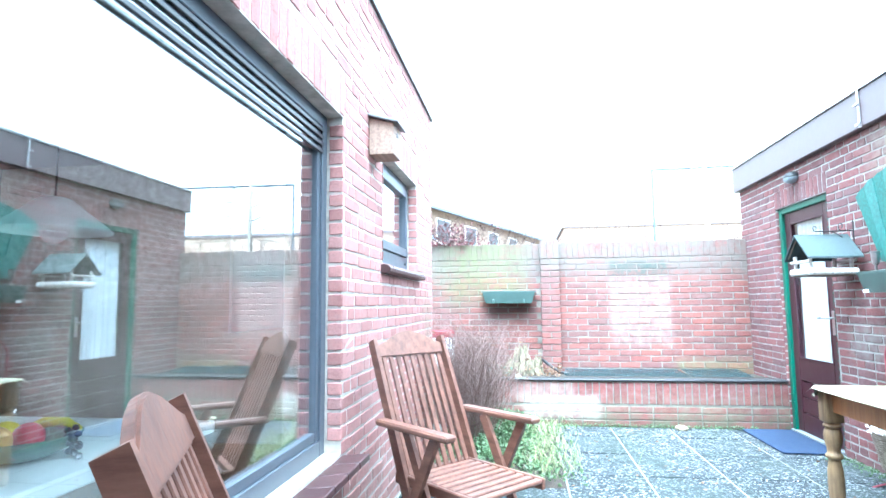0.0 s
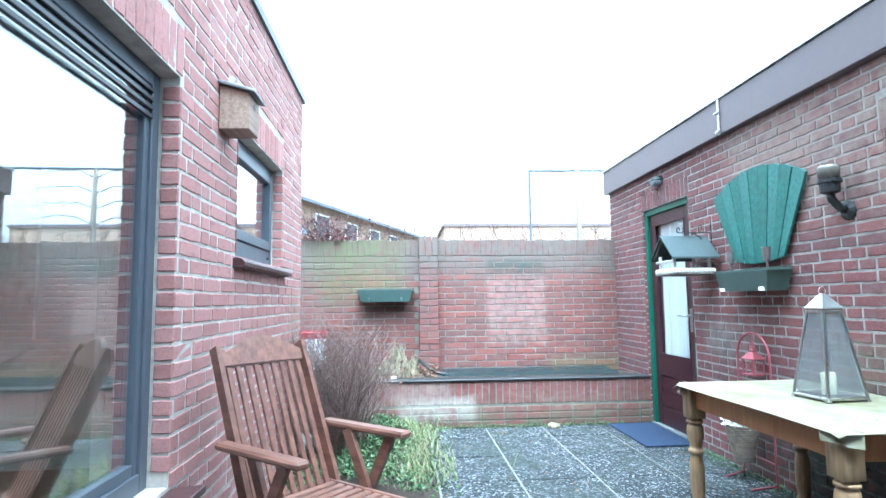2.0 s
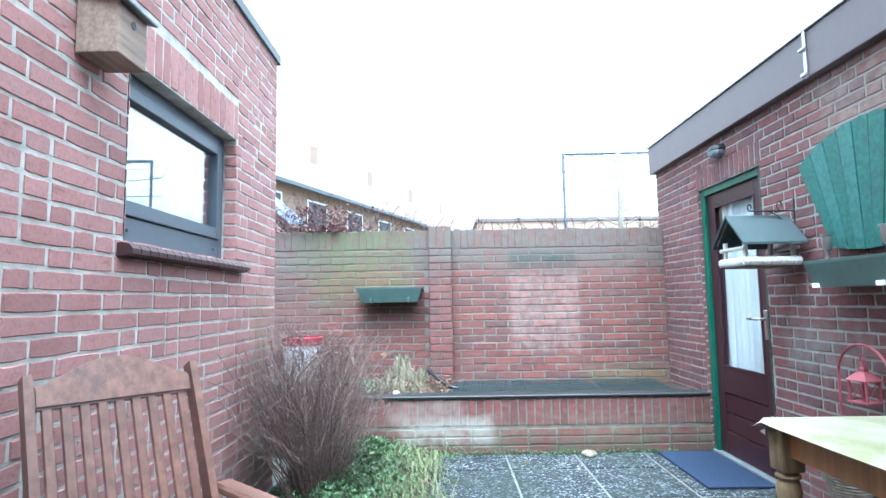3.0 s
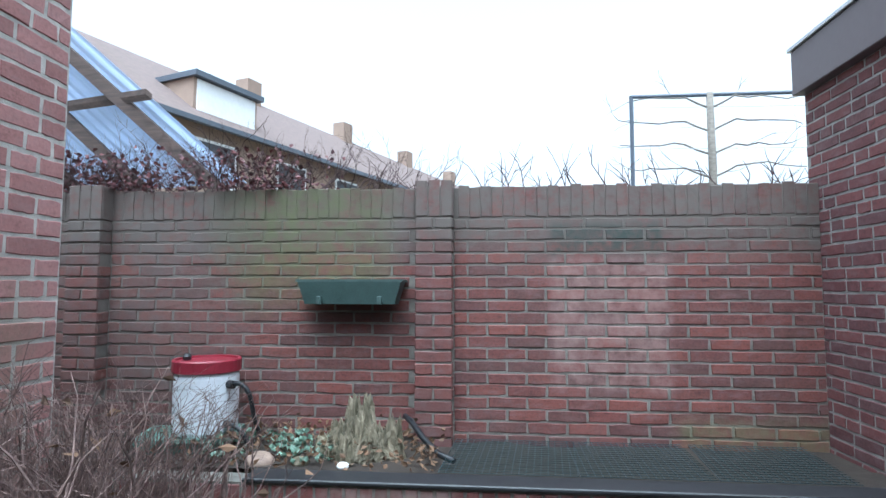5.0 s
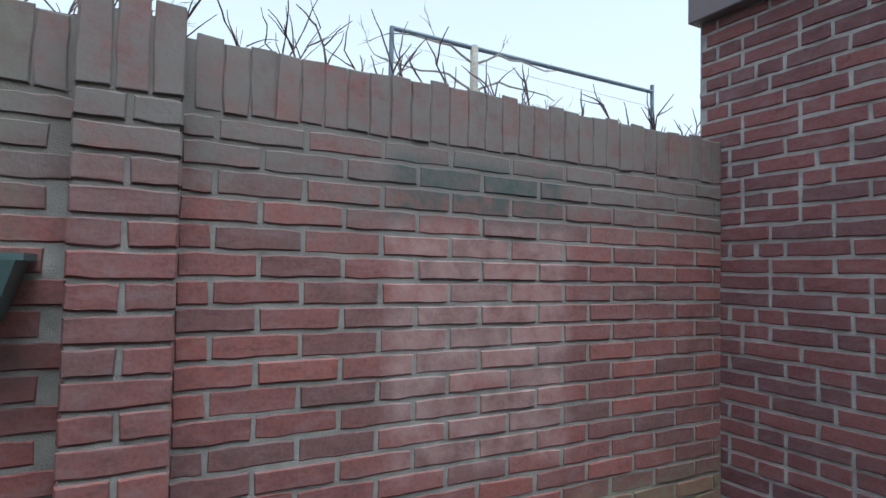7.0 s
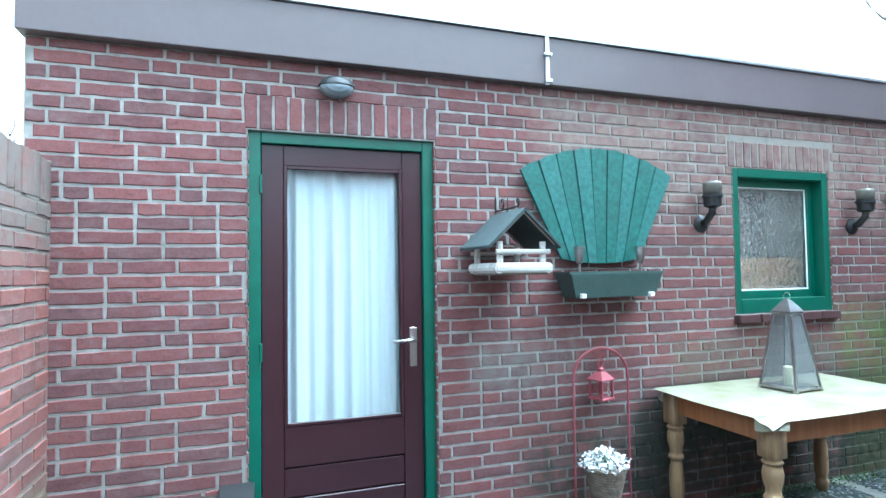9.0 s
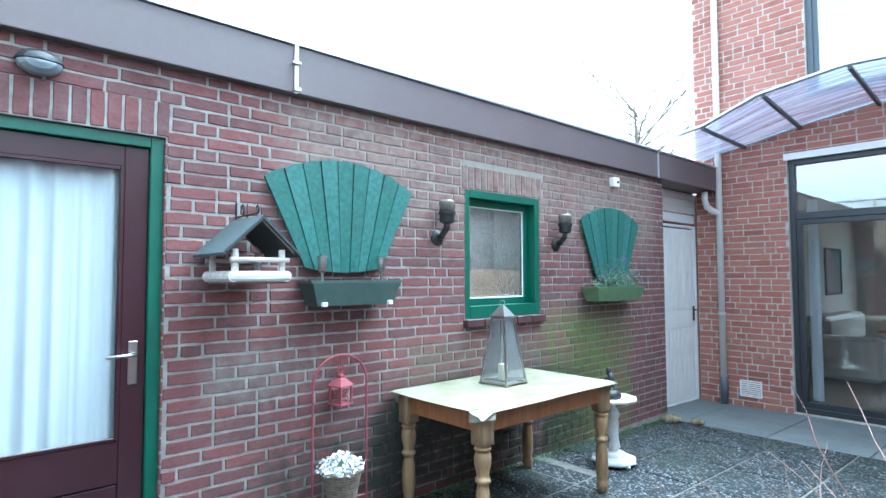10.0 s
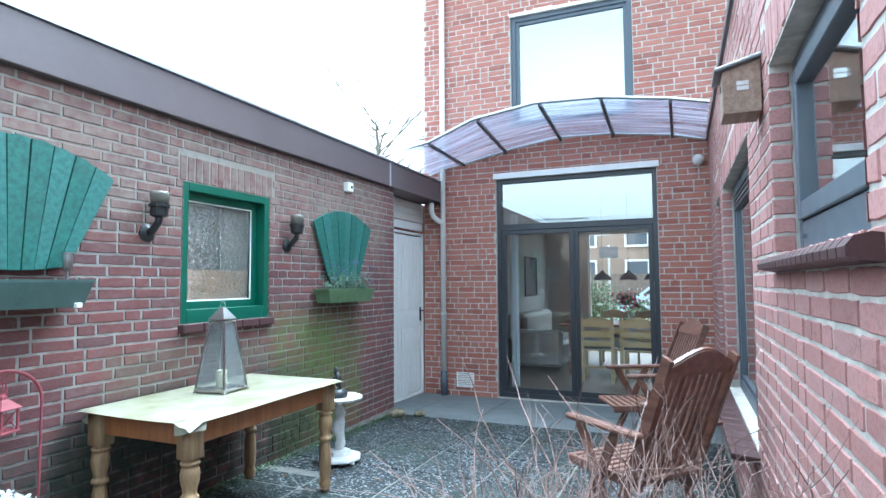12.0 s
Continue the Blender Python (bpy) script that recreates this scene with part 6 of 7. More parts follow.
def wall_top_twigs():
    r = random.Random(51)
    t = thing("climber", pose(0, 0, 0), "bare brown climber twigs growing over the garden wall top", "climbing plant")
    bm = bmesh.new()
    for i in range(76):
        x = -0.05 - i * 0.037 + r.uniform(-0.03, 0.03)
        if r.random() < 0.3:
            continue
        twig(bm, (x, 0.12 + r.uniform(0, 0.2), 1.84), (r.uniform(-1.0, 0.6), r.uniform(-0.2, 0.2), r.uniform(0.25, 0.85)), r.uniform(0.12, 0.32), r.uniform(0.004, 0.007), r, 1, 0.9)
    part("twig_tangle", bm, M_TWIGD, t, kind="stuff")
    bm, b2 = bmesh.new(), bmesh.new()
    for i in range(420):
        x = r.uniform(-5.4, -2.3)
        dens = 1.0 if x < -3.1 else 0.22
        if r.random() > dens:
            continue
        twig(bm, (x, r.uniform(-0.05, 0.35), 1.90), (r.uniform(-1, 1), r.uniform(-0.5, 0.3), r.uniform(0.1, 0.9)), r.uniform(0.15, 0.34), r.uniform(0.002, 0.004), r, 2, 1.2)
        if x < -2.9:
            for _ in range(6):
                leaf(b2, Vector((x + r.uniform(-0.15, 0.15), r.uniform(-0.1, 0.35), 1.92 + r.random() ** 2 * 0.26)), r, 0.035, 0.03)
    part("dark_twig_tangle", bm, M_TWIGD, t, kind="stuff")
    part("leaves", b2, M_LEAFD, t, "dried dark red leaves", kind="stuff")


def espalier():
    f = thing("pipe_frame", pose(0, 0, 0), "thin grey tube frame standing behind the garden wall", "frame")
    bm = bmesh.new()
    tube(bm, [(-0.34, 2.78, -0.05), (-0.34, 2.78, 3.38)], 0.022, 8)
    part("post", bm, M_GREYF, f)
    bm = bmesh.new()
    tube(bm, [(2.9, 2.9, -0.05), (2.9, 2.9, 3.5)], 0.022, 8)
    part("post", bm, M_GREYF, f)
    bm = bmesh.new()
    tube(bm, [(-0.34, 2.78, 3.37), (2.9, 2.9, 3.42)], 0.022, 8)
    part("top_bar", bm, M_GREYF, f)
    for z in (3.25, 2.8, 2.35):
        bm = bmesh.new()
        tube(bm, [(-0.34, 2.78, z), (2.9, 2.9, z)], 0.004, 4)
        part("wire", bm, M_STEEL, f)
    t = thing("espalier_tree", pose(0, 0, 0), "leafless espalier tree with a pale trunk trained on the tube frame", "tree")
    r = random.Random(61)
    bm = bmesh.new()
    tube(bm, [(0.48, 2.80, -0.06), (0.47, 2.8, 1.5), (0.49, 2.8, 2.6), (0.48, 2.8, 3.40)], 0.055, 10, 0.035)
    part("trunk", bm, M_BARK, t, smooth=True)
    bm = bmesh.new()
    for z in (3.35, 3.1, 2.85, 2.6, 2.4, 2.2, 2.0):
        for s in (-1, 1):
            p = Vector((0.48, 2.8, z - 0.12))
            pts = [p]
            for k in range(7):
                p = p + Vector((s * r.uniform(0.10, 0.16), r.uniform(-0.03, 0.03), 0.06 if k < 2 else r.uniform(-0.03, 0.03)))
                pts.append(p.copy())
                if r.random() < 0.4:
                    twig(bm, p, (s * r.uniform(0.3, 1), r.uniform(-0.2, 0.2), r.uniform(-0.5, 0.9)), r.uniform(0.12, 0.34), r.uniform(0.003, 0.006), r, 1, 1.0)
            tube(bm, pts, 0.012, 6, 0.005)
    part("limb_tangle", bm, M_BARK, t, kind="stuff")


def corrugated_shelter():
    t = thing("lean_to_roof", pose(0, 0, 0), "neighbour's bluish clear corrugated lean-to roof on wooden rafters", "lean-to")
    # slopes down from the west to the east end at the wall top
    A, B = Vector((-3.66, 0.45, 1.98)), Vector((-6.2, 0.60, 4.15))
    d = (B - A)
    across = Vector((-2.6, 0.9, 0.10))
    A = A - across * 0.04
    bm = bmesh.new()
    n = 90
    g = []
    nz = d.cross(across).normalized()
    nz = nz if nz.z > 0 else -nz
    for j in range(n + 1):
        o = A + across * j / n + nz * (0.05 + 0.022 * math.sin(j * math.pi * 0.5)) + Vector((0, 0, 0.05))
        g.append([bm.verts.new(o - d * 0.0), bm.verts.new(o + d * 1.1)])
    for a, b in zip(g, g[1:]):
        bm.faces.new((a[0], a[1], b[1], b[0]))
    part("sheet", bm, M_BLUESHEET, t, "hazy clear corrugated sheet", smooth=True)
    for k in range(4):
        o = A + across * (0.04 + k * 0.27)
        bm = bmesh.new()
        e = o + d * 1.05
        s = o - d * 0.06
        prism(bm, [s, e, e + Vector((0, 0, -0.12)), s + Vector((0, 0, -0.12))], (0, 0.06, 0))
        part("rafter", bm, M_RAFTER, t)
    for f in (0.33, 0.72):
        o = A + d * f
        bm = bmesh.new()
        s, e = o - across * 0.06, o + across
        prism(bm, [s, s + d * 0.02, s + d * 0.02 + Vector((0, 0, -0.04)), s + Vector((0, 0, -0.04))], e - s)
        part("purlin", bm, M_RAFTER, t)
    bm = bmesh.new()
    box(bm, -6.9, -6.75, 0.62, 3.0, -0.06, 4.0)
    part("support_wall", bm, M_RAFTER, t)


def far_house(m, L, eave, ridge, depth, chim, name="terraced_house"):
    t = thing(name, m, "distant terraced house with ochre wall and orange tiled roof", "house", "distant houses")
    bm = bmesh.new()
    box(bm, 0, L, 0, depth, -0.06, eave)
    part("wall", bm, M_RENDER, t)
    bm = bmesh.new()
    prism(bm, [(-0.2, -0.35, eave - 0.05), (-0.2, depth / 2, ridge), (-0.2, depth + 0.35, eave - 0.05)], (L + 0.4, 0, 0))
    part("roof", bm, M_TILEROOF, t)
    bm = bmesh.new()
    box(bm, -0.2, L + 0.2, -0.5, -0.36, eave - 0.17, eave - 0.04)
    part("gutter", bm, M_GREYF, t)
    for x in chim:
        bm = bmesh.new()
        box(bm, x, x + 0.7, depth / 2 - 0.3, depth / 2 + 0.3, ridge - 0.5, ridge + 0.7)
        part("chimney", bm, M_RENDER, t)
    for k in range(int(L / 3)):
        w = part("window", box(bmesh.new(), 1 + k * 3, 2.4 + k * 3, -0.03, 0.02, eave - 1.6, eave - 0.4), M_WHITE, t, "white framed window")
        part("window_pane", box(bmesh.new(), 1.08 + k * 3, 2.32 + k * 3, -0.036, -0.031, eave - 1.52, eave - 0.48), M_DARKF, w)
    return t


def background():
    far_house(pose(-10.8, 6.5, 0, 0, 0, 70), 36, 5.6, 8.3, 7, (9.0, 15.0, 21.0, 27.0, 33.0))
    d = thing("dormer", pose(-10.8, 6.5, 5.75, 0, 0, 70), "ochre dormer with a white front on the orange roof", "dormer")
    bm = bmesh.new()
    box(bm, 4.2, 6.5, 0.35, 3.2, 0.0, 1.15)
    part("cheek_wall", bm, M_RENDER, d)
    bm = bmesh.new()
    box(bm, 4.1, 6.6, 0.15, 3.3, 1.15, 1.30)
    part("roof", bm, M_GREYF, d)
    bm = bmesh.new()
    box(bm, 4.3, 6.4, 0.31, 0.348, 0.25, 1.12)
    part("front", bm, M_WHITE, d)
    b = thing("low_brick_building", pose(-1.1, 12, 0), "long low brick building beyond the garden", "building")
    bm = bmesh.new()
    box(bm, 0, 9, 0, 5, -0.06, 3.66)
    part("wall", bm, M_RENDER, b)
    bm = bmesh.new()
    box(bm, -0.05, 9.05, -0.05, 5, 3.661, 3.76)
    part("roof_edge", bm, M_FASCIA, b)
    t = thing("street_tree", pose(3.75, -13, 0), "tall leafless tree behind the shed roof", "tree")
    r = random.Random(71)
    bm = bmesh.new()
    tube(bm, [(0, 0, -0.06), (0.05, 0, 2), (0.0, 0.05, 4.2), (0.1, 0, 5.4)], 0.13, 8, 0.02)
    part("trunk", bm, M_BARK, t)
    bm = bmesh.new()
    for i in range(30):
        a = r.uniform(0, 6.28)
        twig(bm, (0.02, 0, 2.9 + i * 0.08), (math.cos(a), math.sin(a), 0.7), r.uniform(1.1, 1.9), 0.024, r, 3, 0.9)
    part("limb_tangle", bm, M_BARK, t, kind="stuff")


def lavender_pot(t):
    r = random.Random(81)
    f = thing("grey_leaved_plant", pose(-0.10, -5.50, 1.30), "grey-green plant with small blue flowers in the faded planter", "plant")
    bm, b2, b3 = bmesh.new(), bmesh.new(), bmesh.new()
    for i in range(70):
        p = (r.uniform(-0.05, 0.03), r.uniform(-0.28, 0.28), 0)
        e = twig(b2, p, (r.uniform(-0.5, 0.3), r.uniform(-0.6, 0.6), 1.0), r.uniform(0.10, 0.34), 0.0016, r, 0, 0.8)
        for _ in range(12):
            leaf(bm, Vector(p).lerp(e, r.uniform(0.1, 0.6)), r, 0.03, 0.013)
        if r.random() < 0.6:
            for _ in range(6):
                leaf(b3, e - Vector((0, 0, r.uniform(0, 0.03))), r, 0.014, 0.012)
    part("leaves", bm, M_LEAFG, f, kind="stuff")
    part("stems", b2, M_LEAFG, f, kind="stuff")
    part("flowers", b3, M_PETALB, f, kind="stuff")


def bed_plants():
    r = random.Random(91)
    f = thing("ground_ivy", pose(0, 0, 0), "small variegated ivy leaves and leaf litter in the raised bed", "plants", kind="stuff")
    bm, b2 = bmesh.new(), bmesh.new()
    for i in range(420):
        x, y = r.uniform(-3.3, -2.6), r.uniform(-0.62, -0.2)
        if noise.noise((x * 5, y * 5, 0)) < 0.0:
            continue
        leaf(bm, Vector((x, y, 0.47 + r.uniform(0, 0.07))), r, 0.035, 0.03)
    for i in range(700):
        leaf(b2, Vector((r.uniform(-3.6, -2.1), r.uniform(-0.64, -0.05), 0.455 + r.random() ** 3 * 0.12)), r, 0.04, 0.025)
    part("leaves", bm, M_LEAFG, f, kind="stuff")
    part("litter", b2, M_DRYLEAF, f, kind="stuff")
    for x, y, s, c in ((-2.98, -0.55, 0.07, M_BOXWOOD), (-2.78, -0.56, 0.045, M_STUMP), (-2.55, -0.60, 0.03, M_WHITE)):
        t = thing("stone", pose(x, y, 0.46), "rounded stone lying in the raised bed", "stone", "bed stones")
        bm = bmesh.new()
        bmesh.ops.create_icosphere(bm, subdivisions=3, radius=s)
        for v in bm.verts:
            v.co *= 1 + 0.25 * noise.noise(v.co * 12)
            v.co.z *= 0.6
        part("rock", bm, c, t, smooth=True)


def small_clutter():
    r = random.Random(101)
    t = thing("wall_foot_moss", pose(0, 0, 0), "strips of moss and small weeds along the shed wall foot", "moss", kind="stuff")
    bm, b2 = bmesh.new(), bmesh.new()
    for i in range(2600):
        y = r.uniform(-6.6, -1.8)
        x = -abs(r.gauss(0, 0.07)) - 0.012
        leaf(bm, Vector((x, y, -0.008 + fall(y) + r.uniform(0, 0.022))), r, 0.016, 0.013)
    for i in range(700):
        x = r.uniform(-2.3, -0.3)
        leaf(bm, Vector((x, -0.815 - abs(r.gauss(0, 0.03)), r.uniform(0.0, 0.03))), r, 0.018, 0.014)
    for i in range(260):
        x, y = r.uniform(-3.1, -0.1), r.uniform(-6.5, -0.85)
        leaf(b2, Vector((x, y, 0.004 + fall(y))), r, 0.03, 0.018, 0.05)
    part("moss", bm, M_LEAF, t, kind="stuff")
    part("litter", b2, M_DRYLEAF, t, kind="stuff")
    for x, y, s in ((-1.02, -0.90, 0.06), (-0.12, -6.5, 0.10), (-0.34, -6.62, 0.07)):
        q = thing("stone", pose(x, y, fall(y)), "grey stone lying at the edge of the paving", "stone", "edge stones")
        bm = bmesh.new()
        bmesh.ops.create_icosphere(bm, subdivisions=3, radius=s)
        for v in bm.verts:
            v.co *= 1 + 0.3 * noise.noise(v.co * 9)
            v.co.z = v.co.z * 0.5 + s * 0.3
        part("rock", bm, M_STUMP, q, smooth=True)


# ---- inside the house ----
def interior():
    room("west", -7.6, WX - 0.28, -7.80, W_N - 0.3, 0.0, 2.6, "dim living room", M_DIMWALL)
    room("south", -4.6, -0.20, -13.6, HY - 0.30, -0.02, 2.80, "white dining room", M_ROOMWALL, (-4.3, -1.1, 0.45, 2.45))
    # a bright window in the dining room's far wall, towards the street
    t = thing("window_6", pose(-1.1, -13.6, 0, 0, 0, 180), "street window at the far end of the dining room", "window", kind="structure")
    bm = bmesh.new()
    window_frame(bm, 3.2, 2.0, 0.05, 0.05, 0.02, 0, 0.45)
    box(bm, 1.57, 1.63, 0.02, 0.07, 0.50, 2.40)
    part("window_frame", bm, M_WHITE, t)
    h = far_house(pose(6, -34, 0, 0, 0, 180), 26, 5.6, 8.2, 8, (4, 12, 20))
    for k in range(6):
        m0 = pose(4.0 - k * 4.1, -33.9, 0, 0, 0, 180)
        for z0 in (0.9, 3.3):
            g = thing("house_window", m0 @ Matrix.Translation((0, 0, z0)), "wide white framed window of the house across the street", "window", "street windows")
            bm = window_frame(bmesh.new(), 2.6, 1.7, 0.12, 0.05, -0.06)
            box(bm, 1.20, 1.30, -0.06, -0.01, 0.12, 1.58)
            part("frame", bm, M_WHITE, g)
            for x0, x1 in ((0.12, 1.20), (1.30, 2.48)):
                part("pane", box(bmesh.new(), x0, x1, -0.02, -0.01, 0.12, 1.58), M_GREYF, g)
    fe = thing("board_fence", pose(-8.5, -25.5, 0), "brown vertical board fence across the street", "fence")
    for k in range(60):
        part("board", box(bmesh.new(), k * 0.16, k * 0.16 + 0.145, 0, 0.03, 0, 1.7), M_GREYWOOD, fe)
    for z in (0.4, 1.4):
        part("rail", box(bmesh.new(), 0, 9.6, -0.05, -0.002, z, z + 0.09), M_GREYWOOD, fe)
    sp = thing("sign_post", pose(-0.94, -19.0, 0), "slim grey street sign post before the fence", "sign post")
    part("post", tube(bmesh.new(), [(0, 0, 0), (0, 0, 2.5)], 0.035, 8), M_PVC, sp)
    part("plate", box(bmesh.new(), -0.28, 0.28, 0.04, 0.055, 2.1, 2.45, 0.004), M_GREYF, sp)
    r = random.Random(19)
    tb = thing("tall_shrub", pose(-0.45, -18.5, 0), "tall leafy green shrub beside the street", "shrub")
    bm, b2 = bmesh.new(), bmesh.new()
    for i in range(14):
        a = r.uniform(0, 6.28)
        e = twig(b2, (0, 0, 0), (math.cos(a) * 0.3, math.sin(a) * 0.3, 1), r.uniform(0.9, 1.5), 0.02, r, 1, 0.5)
        for _ in range(140):
            q = Vector((0, 0, 0)).lerp(e, r.uniform(0.25, 1.0))
            leaf(bm, q + Vector((r.gauss(0, 0.18), r.gauss(0, 0.18), r.gauss(0, 0.16))), r, 0.10, 0.07)
    part("crown", bm, M_LEAF, tb, kind="stuff")
    part("branches", b2, M_BARK, tb, kind="stuff")
    hd = thing("hedge", pose(-3.5, -17.5, 0), "low clipped green hedge before the street", "hedge", kind="stuff")
    r = random.Random(17)
    bm = bmesh.new()
    for i in range(1500):
        leaf(bm, Vector((r.uniform(-4, 4), r.uniform(-0.25, 0.25), r.uniform(0, 0.85))), r, 0.12, 0.09)
    part("leaves", bm, M_LEAF, hd, kind="stuff")
    c = thing("parked_car", pose(-2.9, -22.0, 0), "pale blue parked car on the street behind the house", "car")
    bm = bmesh.new()
    prism(bm, [(-2.0, -0.8, 0.3), (2.0, -0.8, 0.3), (2.0, -0.8, 0.75), (1.3, -0.8, 0.9), (0.7, -0.8, 1.4), (-1.2, -0.8, 1.42), (-1.8, -0.8, 0.95), (-2.0, -0.8, 0.85)], (0, 1.6, 0))
    bmesh.ops.recalc_face_normals(bm, faces=bm.faces)
    bmesh.ops.bevel(bm, geom=bm.edges[:], offset=0.05, segments=2, affect="EDGES")
    part("body", bm, M_CAR, c)
    part("windscreen", prism(bmesh.new(), [(-1.55, 0.803, 0.95), (1.1, 0.803, 0.95), (0.62, 0.803, 1.34), (-1.15, 0.803, 1.34)], (0, 0.01, 0)), M_DARKF, c)
    for x in (-1.3, 1.3):
        part("wheel", lathe(bmesh.new(), [(0.30, 0), (0.32, 0.04), (0.32, 0.16), (0.30, 0.2)], 20, m=Matrix.Translation((x, 0.84, 0.32)) @ Matrix.Rotation(math.pi / 2, 4, "X")), M_BLACK, c)
    def dining_chair(m):
        c = thing("dining_chair", m, "pale beech ladder-back dining chair inside the house", "chair", "dining chairs")
        for x in (-0.205, 0.205):
            part("leg", box(bmesh.new(), x - 0.02, x + 0.02, 0.17, 0.21, 0, 0.44, 0.004), M_CHAIRIN, c)
            bm = bmesh.new()
            prism(bm, [(x - 0.022, -0.24, 0), (x - 0.022, -0.20, 0), (x - 0.022, -0.165, 0.45), (x - 0.022, -0.215, 0.90), (x - 0.022, -0.245, 0.90), (x - 0.022, -0.205, 0.45)], (0.044, 0, 0))
            part("back_post", bm, M_CHAIRIN, c)
        for z, h, arch in ((0.50, 0.075, 0.0), (0.625, 0.085, 0.0), (0.77, 0.10, 0.045)):
            bm = bmesh.new()
            y = -0.185 - 0.1 * (z - 0.45)
            pts = [(-0.183, z), (0.183, z)] + [(0.183 - 0.366 * q / 12, z + h + arch * math.sin(math.pi * q / 12) ** 1.5) for q in range(13)]
            prism(bm, [(a, y, b) for a, b in pts], (0, -0.018, 0))
            part("back_rail", bm, M_CHAIRIN, c)
        part("seat", box(bmesh.new(), -0.21, 0.21, -0.165, 0.215, 0.43, 0.455, 0.006), M_CHAIRIN, c)
        part("cushion", box(bmesh.new(), -0.20, 0.20, -0.155, 0.205, 0.456, 0.495, 0.012), M_CUSHION, c, "grey seat cushion")
        part("stretcher", box(bmesh.new(), -0.183, 0.183, -0.215, -0.195, 0.20, 0.235, 0.003), M_CHAIRIN, c)
        return c
    a = dining_chair(pose(-1.885, -9.3, -0.02, 0, 0, 180))
    copy_thing(a, pose(-2.425, -9.3, -0.02, 0, 0, 177))
    copy_thing(a, pose(-1.9, -11.0, -0.02, 0, 0, 0))
    copy_thing(a, pose(-2.5, -11.0, -0.02, 0, 0, 4))
    t = thing("dining_table", pose(-2.1, -10.1, 0), "red-brown wooden dining table inside the house", "table")
    part("tabletop", box(bmesh.new(), -0.85, 0.85, -0.5, 0.5, 0.71, 0.75, 0.006), M_TABLEWOOD, t)
    for x in (-0.68, 0.68):
        for y in (-0.43, 0.43):
            part("leg", box(bmesh.new(), x - 0.03, x + 0.03, y - 0.03, y + 0.03, -0.02, 0.71, 0.004), M_TABLEWOOD, t)
    v = thing("flower_vase", pose(-2.22, -9.95, 0.75), "vase of red flowers on the dining table", "vase")
    part("vase", lathe(bmesh.new(), [(0.05, 0), (0.07, 0.08), (0.04, 0.18), (0.05, 0.22)], 14), M_CLEAR, v, smooth=True)
    r = random.Random(5)
    bm, b2 = bmesh.new(), bmesh.new()
    for i in range(260):
        p = Vector((r.gauss(0, 0.10), r.gauss(0, 0.10), 0.34 + r.gauss(0, 0.06)))
        leaf(bm if i % 2 else b2, p, r, 0.05, 0.04)
    part("blooms", bm, leaf_mat("red_petal", (0.35, 0.02, 0.05), (0.5, 0.05, 0.1)), v, kind="stuff")
    part("leaves", b2, M_LEAF, v, kind="stuff")
    lamp = None
    for x in (-1.85, -2.24, -2.60):
        m0 = pose(x, -10.1, 1.40)
        if lamp is None:
            lamp = thing("pendant_lamp", m0, "dark cone pendant lamp above the dining table", "pendant lamp", "dining pendants")
            part("shade", lathe(bmesh.new(), [(0.14, 0.0), (0.135, 0.012), (0.12, 0.05), (0.085, 0.09), (0.04, 0.11), (0.02, 0.15)], 20), M_GREYF, lamp, smooth=True)
            part("cord", tube(bmesh.new(), [(0, 0, 0.15), (0, 0, 1.38)], 0.004, 5), M_BLACK, lamp)
        else:
            copy_thing(lamp, m0)
    s = thing("sofa", pose(-0.75, -11.0, 0, 0, 0, 0), "cream leather sofa inside the house", "sofa")
    part("seat", box(bmesh.new(), -0.5, 0.35, -1.0, 1.0, 0.05, 0.42, 0.05), M_SOFA, s)
    part("backrest", box(bmesh.new(), 0.1, 0.45, -1.0, 1.0, 0.42, 0.85, 0.06), M_SOFA, s)
    part("armrest", box(bmesh.new(), -0.5, 0.30, 1.0, 1.2, 0.05, 0.62, 0.05), M_SOFA, s)
    p = thing("picture", pose(-0.21, -11.6, 1.10, 0, 0, -90) @ Matrix.Diagonal((1.9, 1.0, 1.25, 1.0)), "framed picture on the dining room wall", "picture")
    part("frame", window_frame(bmesh.new(), 0.5, 0.62, 0.03, 0.02, -0.02), M_BLACK, p)
    part("canvas", box(bmesh.new(), 0.03, 0.47, -0.006, 0.0, 0.03, 0.59), M_GREYF, p)
    c = thing("curtain", pose(-0.86, -8.40, 0.0, 0, 0, 0), "white curtain hanging beside the patio doors", "curtain")
    bm = bmesh.new()
    g = [[bm.verts.new((-0.11 * i / 20, 0.02 * math.sin(i * 1.9), z)) for z in (0, 2.3)] for i in range(21)]
    for q, w in zip(g, g[1:]):
        bm.faces.new((q[0], q[1], w[1], w[0]))
    part("cloth", bm, M_CURTAIN, c, smooth=True)
    # table by the living room window
    t = thing("white_table", pose(-4.35, -5.30, 0), "white table standing by the living room window", "table")
    part("tabletop", box(bmesh.new(), -0.60, 0.60, -0.88, 0.88, 0.70, 0.75, 0.008), M_WHITE, t)
    for x in (-0.53, 0.53):
        for y in (-0.80, 0.80):
            part("leg", box(bmesh.new(), x - 0.03, x + 0.03, y - 0.03, y + 0.03, 0, 0.70, 0.004), M_WHITE, t)
    d = thing("fruit_bowl", pose(-4.05, -5.04, 0.75), "pale blue-green bowl holding fruit on the white table", "bowl")
    part("bowl", lathe(bmesh.new(), [(0.07, 0.0), (0.13, 0.025), (0.17, 0.07), (0.165, 0.073), (0.12, 0.035), (0.02, 0.02)], 28), M_TUB, d, smooth=True)
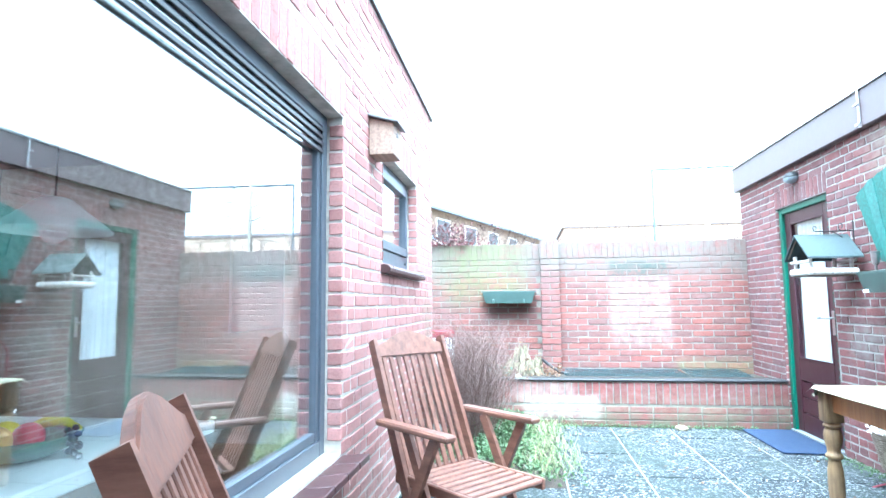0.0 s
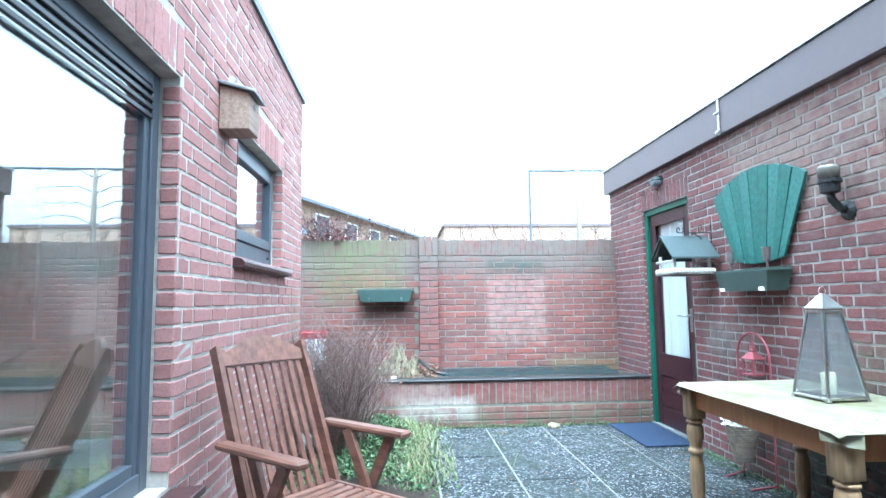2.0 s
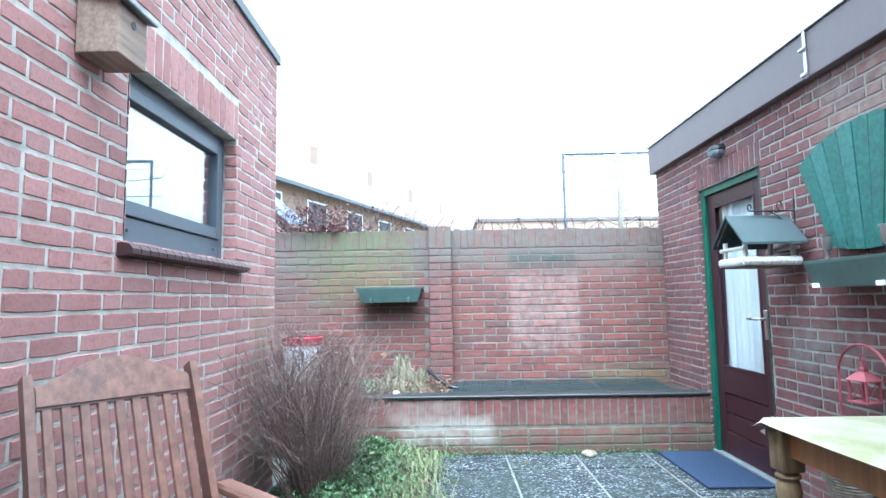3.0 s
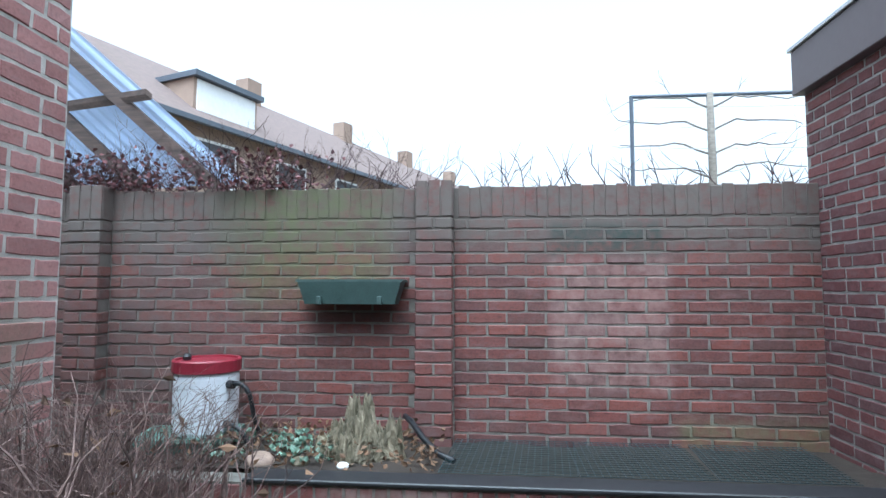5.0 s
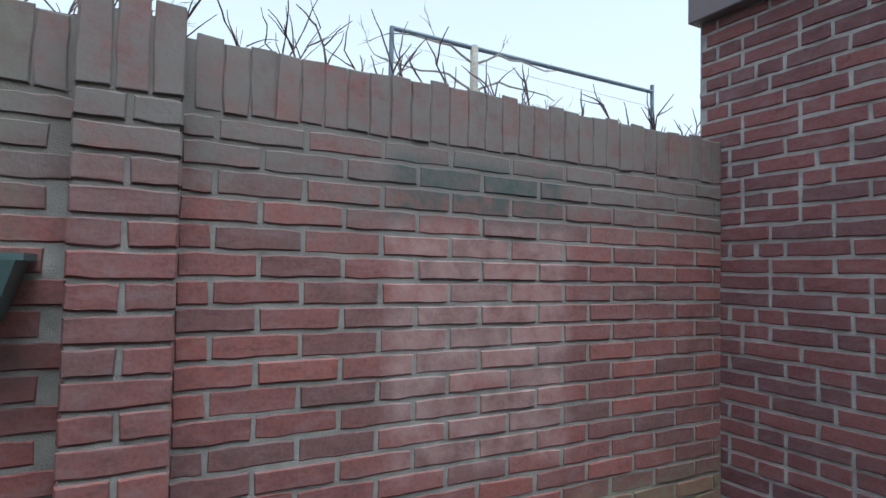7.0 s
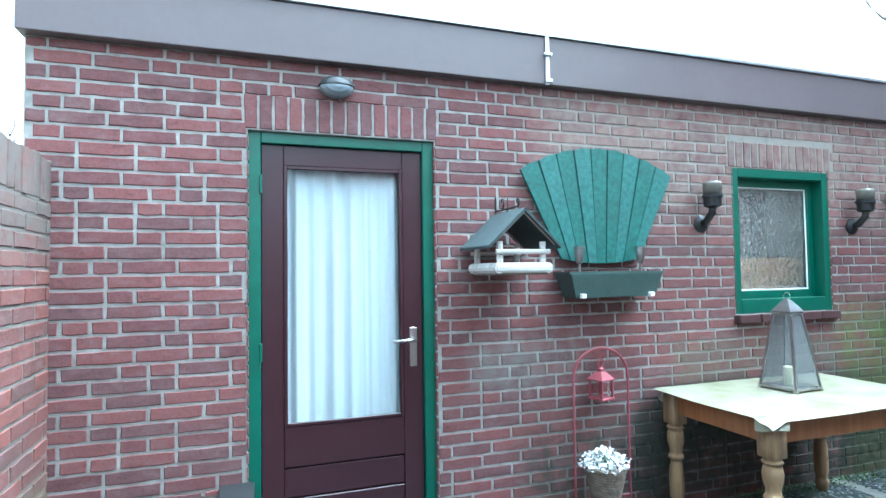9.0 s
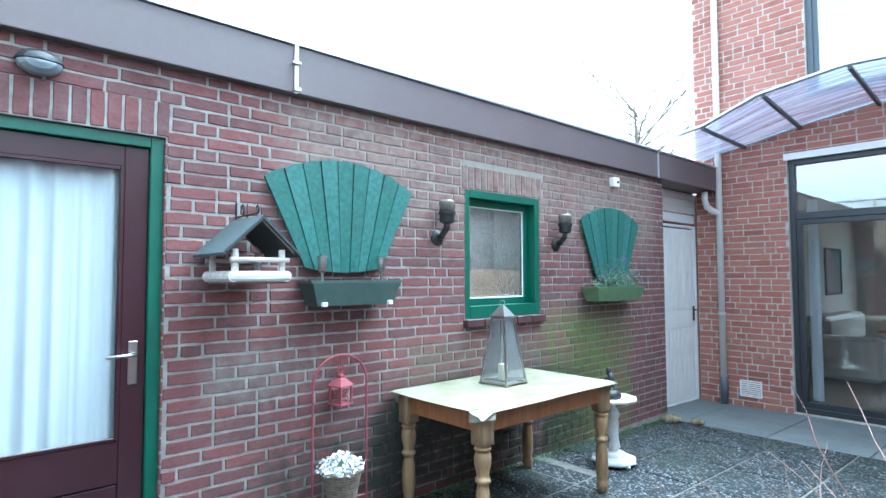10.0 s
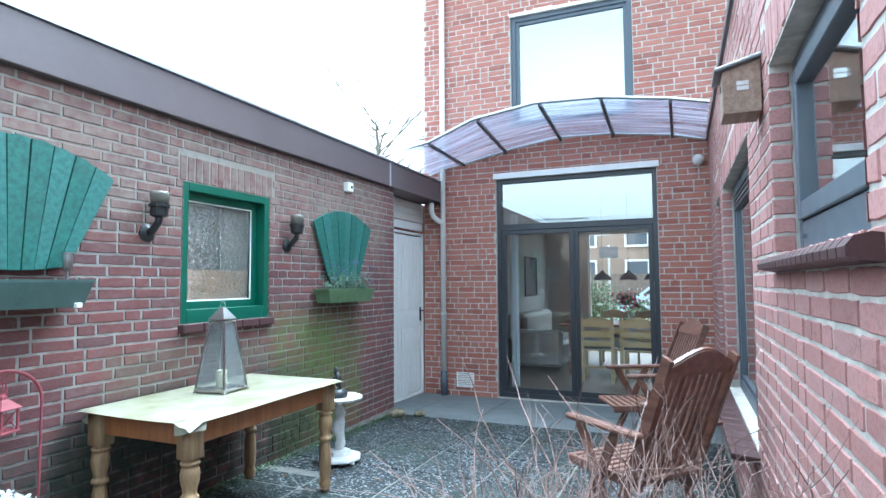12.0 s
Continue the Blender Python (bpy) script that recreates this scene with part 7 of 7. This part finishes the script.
    for nm, x, y, col in (("apple", 0.045, -0.02, (0.5, 0.04, 0.08)), ("lemon", -0.045, -0.01, (0.75, 0.62, 0.03)), ("orange", 0.0, -0.09, (0.7, 0.42, 0.15)), ("banana", 0.04, 0.075, (0.75, 0.65, 0.04))):
        f = thing(nm, pose(-4.05 + x, -5.04 + y, 0.79), nm + " lying in the pale bowl on the white table", "fruit")
        if nm == "banana":
            part("fruit", tube(bmesh.new(), [(-0.08, 0.0, 0.03), (-0.03, 0.0, 0.055), (0.05, 0.0, 0.06), (0.10, 0.0, 0.035)], 0.020, 8, 0.012), plain("skin_" + nm, col, 0.4), f, smooth=True)
        else:
            bm = bmesh.new()
            bmesh.ops.create_icosphere(bm, subdivisions=3, radius=0.045)
            bmesh.ops.translate(bm, verts=bm.verts, vec=(0, 0, 0.03))
            part("fruit", bm, plain("skin_" + nm, col, 0.35), f, smooth=True)
    g = thing("grapes", pose(-4.05 + 0.17, -5.04 + 0.02, 0.75), "bunch of dark grapes hanging over the bowl's rim", "fruit")
    r = random.Random(23)
    bm = bmesh.new()
    for i in range(16):
        bmesh.ops.create_icosphere(bm, subdivisions=2, radius=0.011, matrix=Matrix.Translation((r.gauss(0, 0.014), r.gauss(0, 0.014), 0.012 + 0.085 * i / 16)))
    part("berries", bm, plain("dark_grape_skin", (0.02, 0.015, 0.03), 0.35), g, kind="stuff", smooth=True)
    l = thing("glass_pendant", pose(-4.2, -4.80, 1.50), "white cone pendant lamp over the living room table", "pendant lamp")
    part("shade", lathe(bmesh.new(), [(0.195, 0.0), (0.195, 0.006), (0.05, 0.125), (0.03, 0.13)], 32), M_WHITE, l, smooth=True)
    bm = bmesh.new()
    bmesh.ops.create_uvsphere(bm, u_segments=16, v_segments=10, radius=0.045)
    part("bulb", bm, M_PETALW, l, smooth=True)
    part("cord", tube(bmesh.new(), [(0, 0, 0.13), (0, 0, 1.10)], 0.004, 6), M_BLACK, l)


# ---- place everything ----
shed_door(), shed_window(), small_house_window(), big_house_window(), patio_doors(), gate()
garden_chair(pose(-2.765, -4.06, 0, 0, 0, -41) @ Matrix.Diagonal((1.0, 0.91, 1.08, 1.0)))
copy_thing(bpy.data.objects["garden_chair"], pose(-2.70, -5.66, 0.0, 0, 0, 24) @ Matrix.Diagonal((1.0, 0.93, 1.0, 1.0)))
top = garden_table()
lantern(top)
bird_feeder()
fan_trellis(-2.19, -3.20, 2.105, 1.45, 9)
fan_trellis(-5.08, -6.06, 2.055, 1.39, 8)
planter(pose(-0.02, -2.70, 1.265, 0, 0, -90), "wall_planter", 0.61, 0.14, "dark green plastic trough fixed to the shed wall", M_PLANTER, pale_clips=True)
planter(pose(-0.02, -5.50, 1.205, 0, 0, -90), "wall_planter", 0.80, 0.125, "faded green plastic trough with a grey-leaved plant", M_PLANTER2, feet=False)
planter(pose(-2.64, -0.012, 1.22, 0, 0, 0), "wall_planter", 0.62, 0.14, "empty green plastic trough on the garden wall", M_PLANTER)
lavender_pot(None)
for y in (-2.50, -2.90):
    t = thing("solar_light", pose(-0.12, y, 1.33), "small solar stake light standing in the green trough", "garden light", "solar stake lights")
    part("stake", tube(bmesh.new(), [(0, 0, 0), (0, 0, 0.12)], 0.008, 8), M_STEEL, t)
    part("lamp_head", lathe(bmesh.new(), [(0.018, 0.12), (0.026, 0.17), (0.026, 0.20), (0.030, 0.202), (0.030, 0.212)], 12), M_STEEL, t)
wall_lamp(-3.45, 1.81)
wall_lamp(-4.77, 1.81)
bulkhead_lamp(), motion_sensor(), gutter_bits(), canopy(), birdhouse(), red_stand(), pedestal(), doormat()
water_drum(), stump(), wire_grids(), bare_bush(), wall_top_twigs(), espalier(), corrugated_shelter(), background(), bed_plants(), small_clutter(), interior()

# ---- bricks and tiles, last ----
flush_bricks()
flush_tiles()
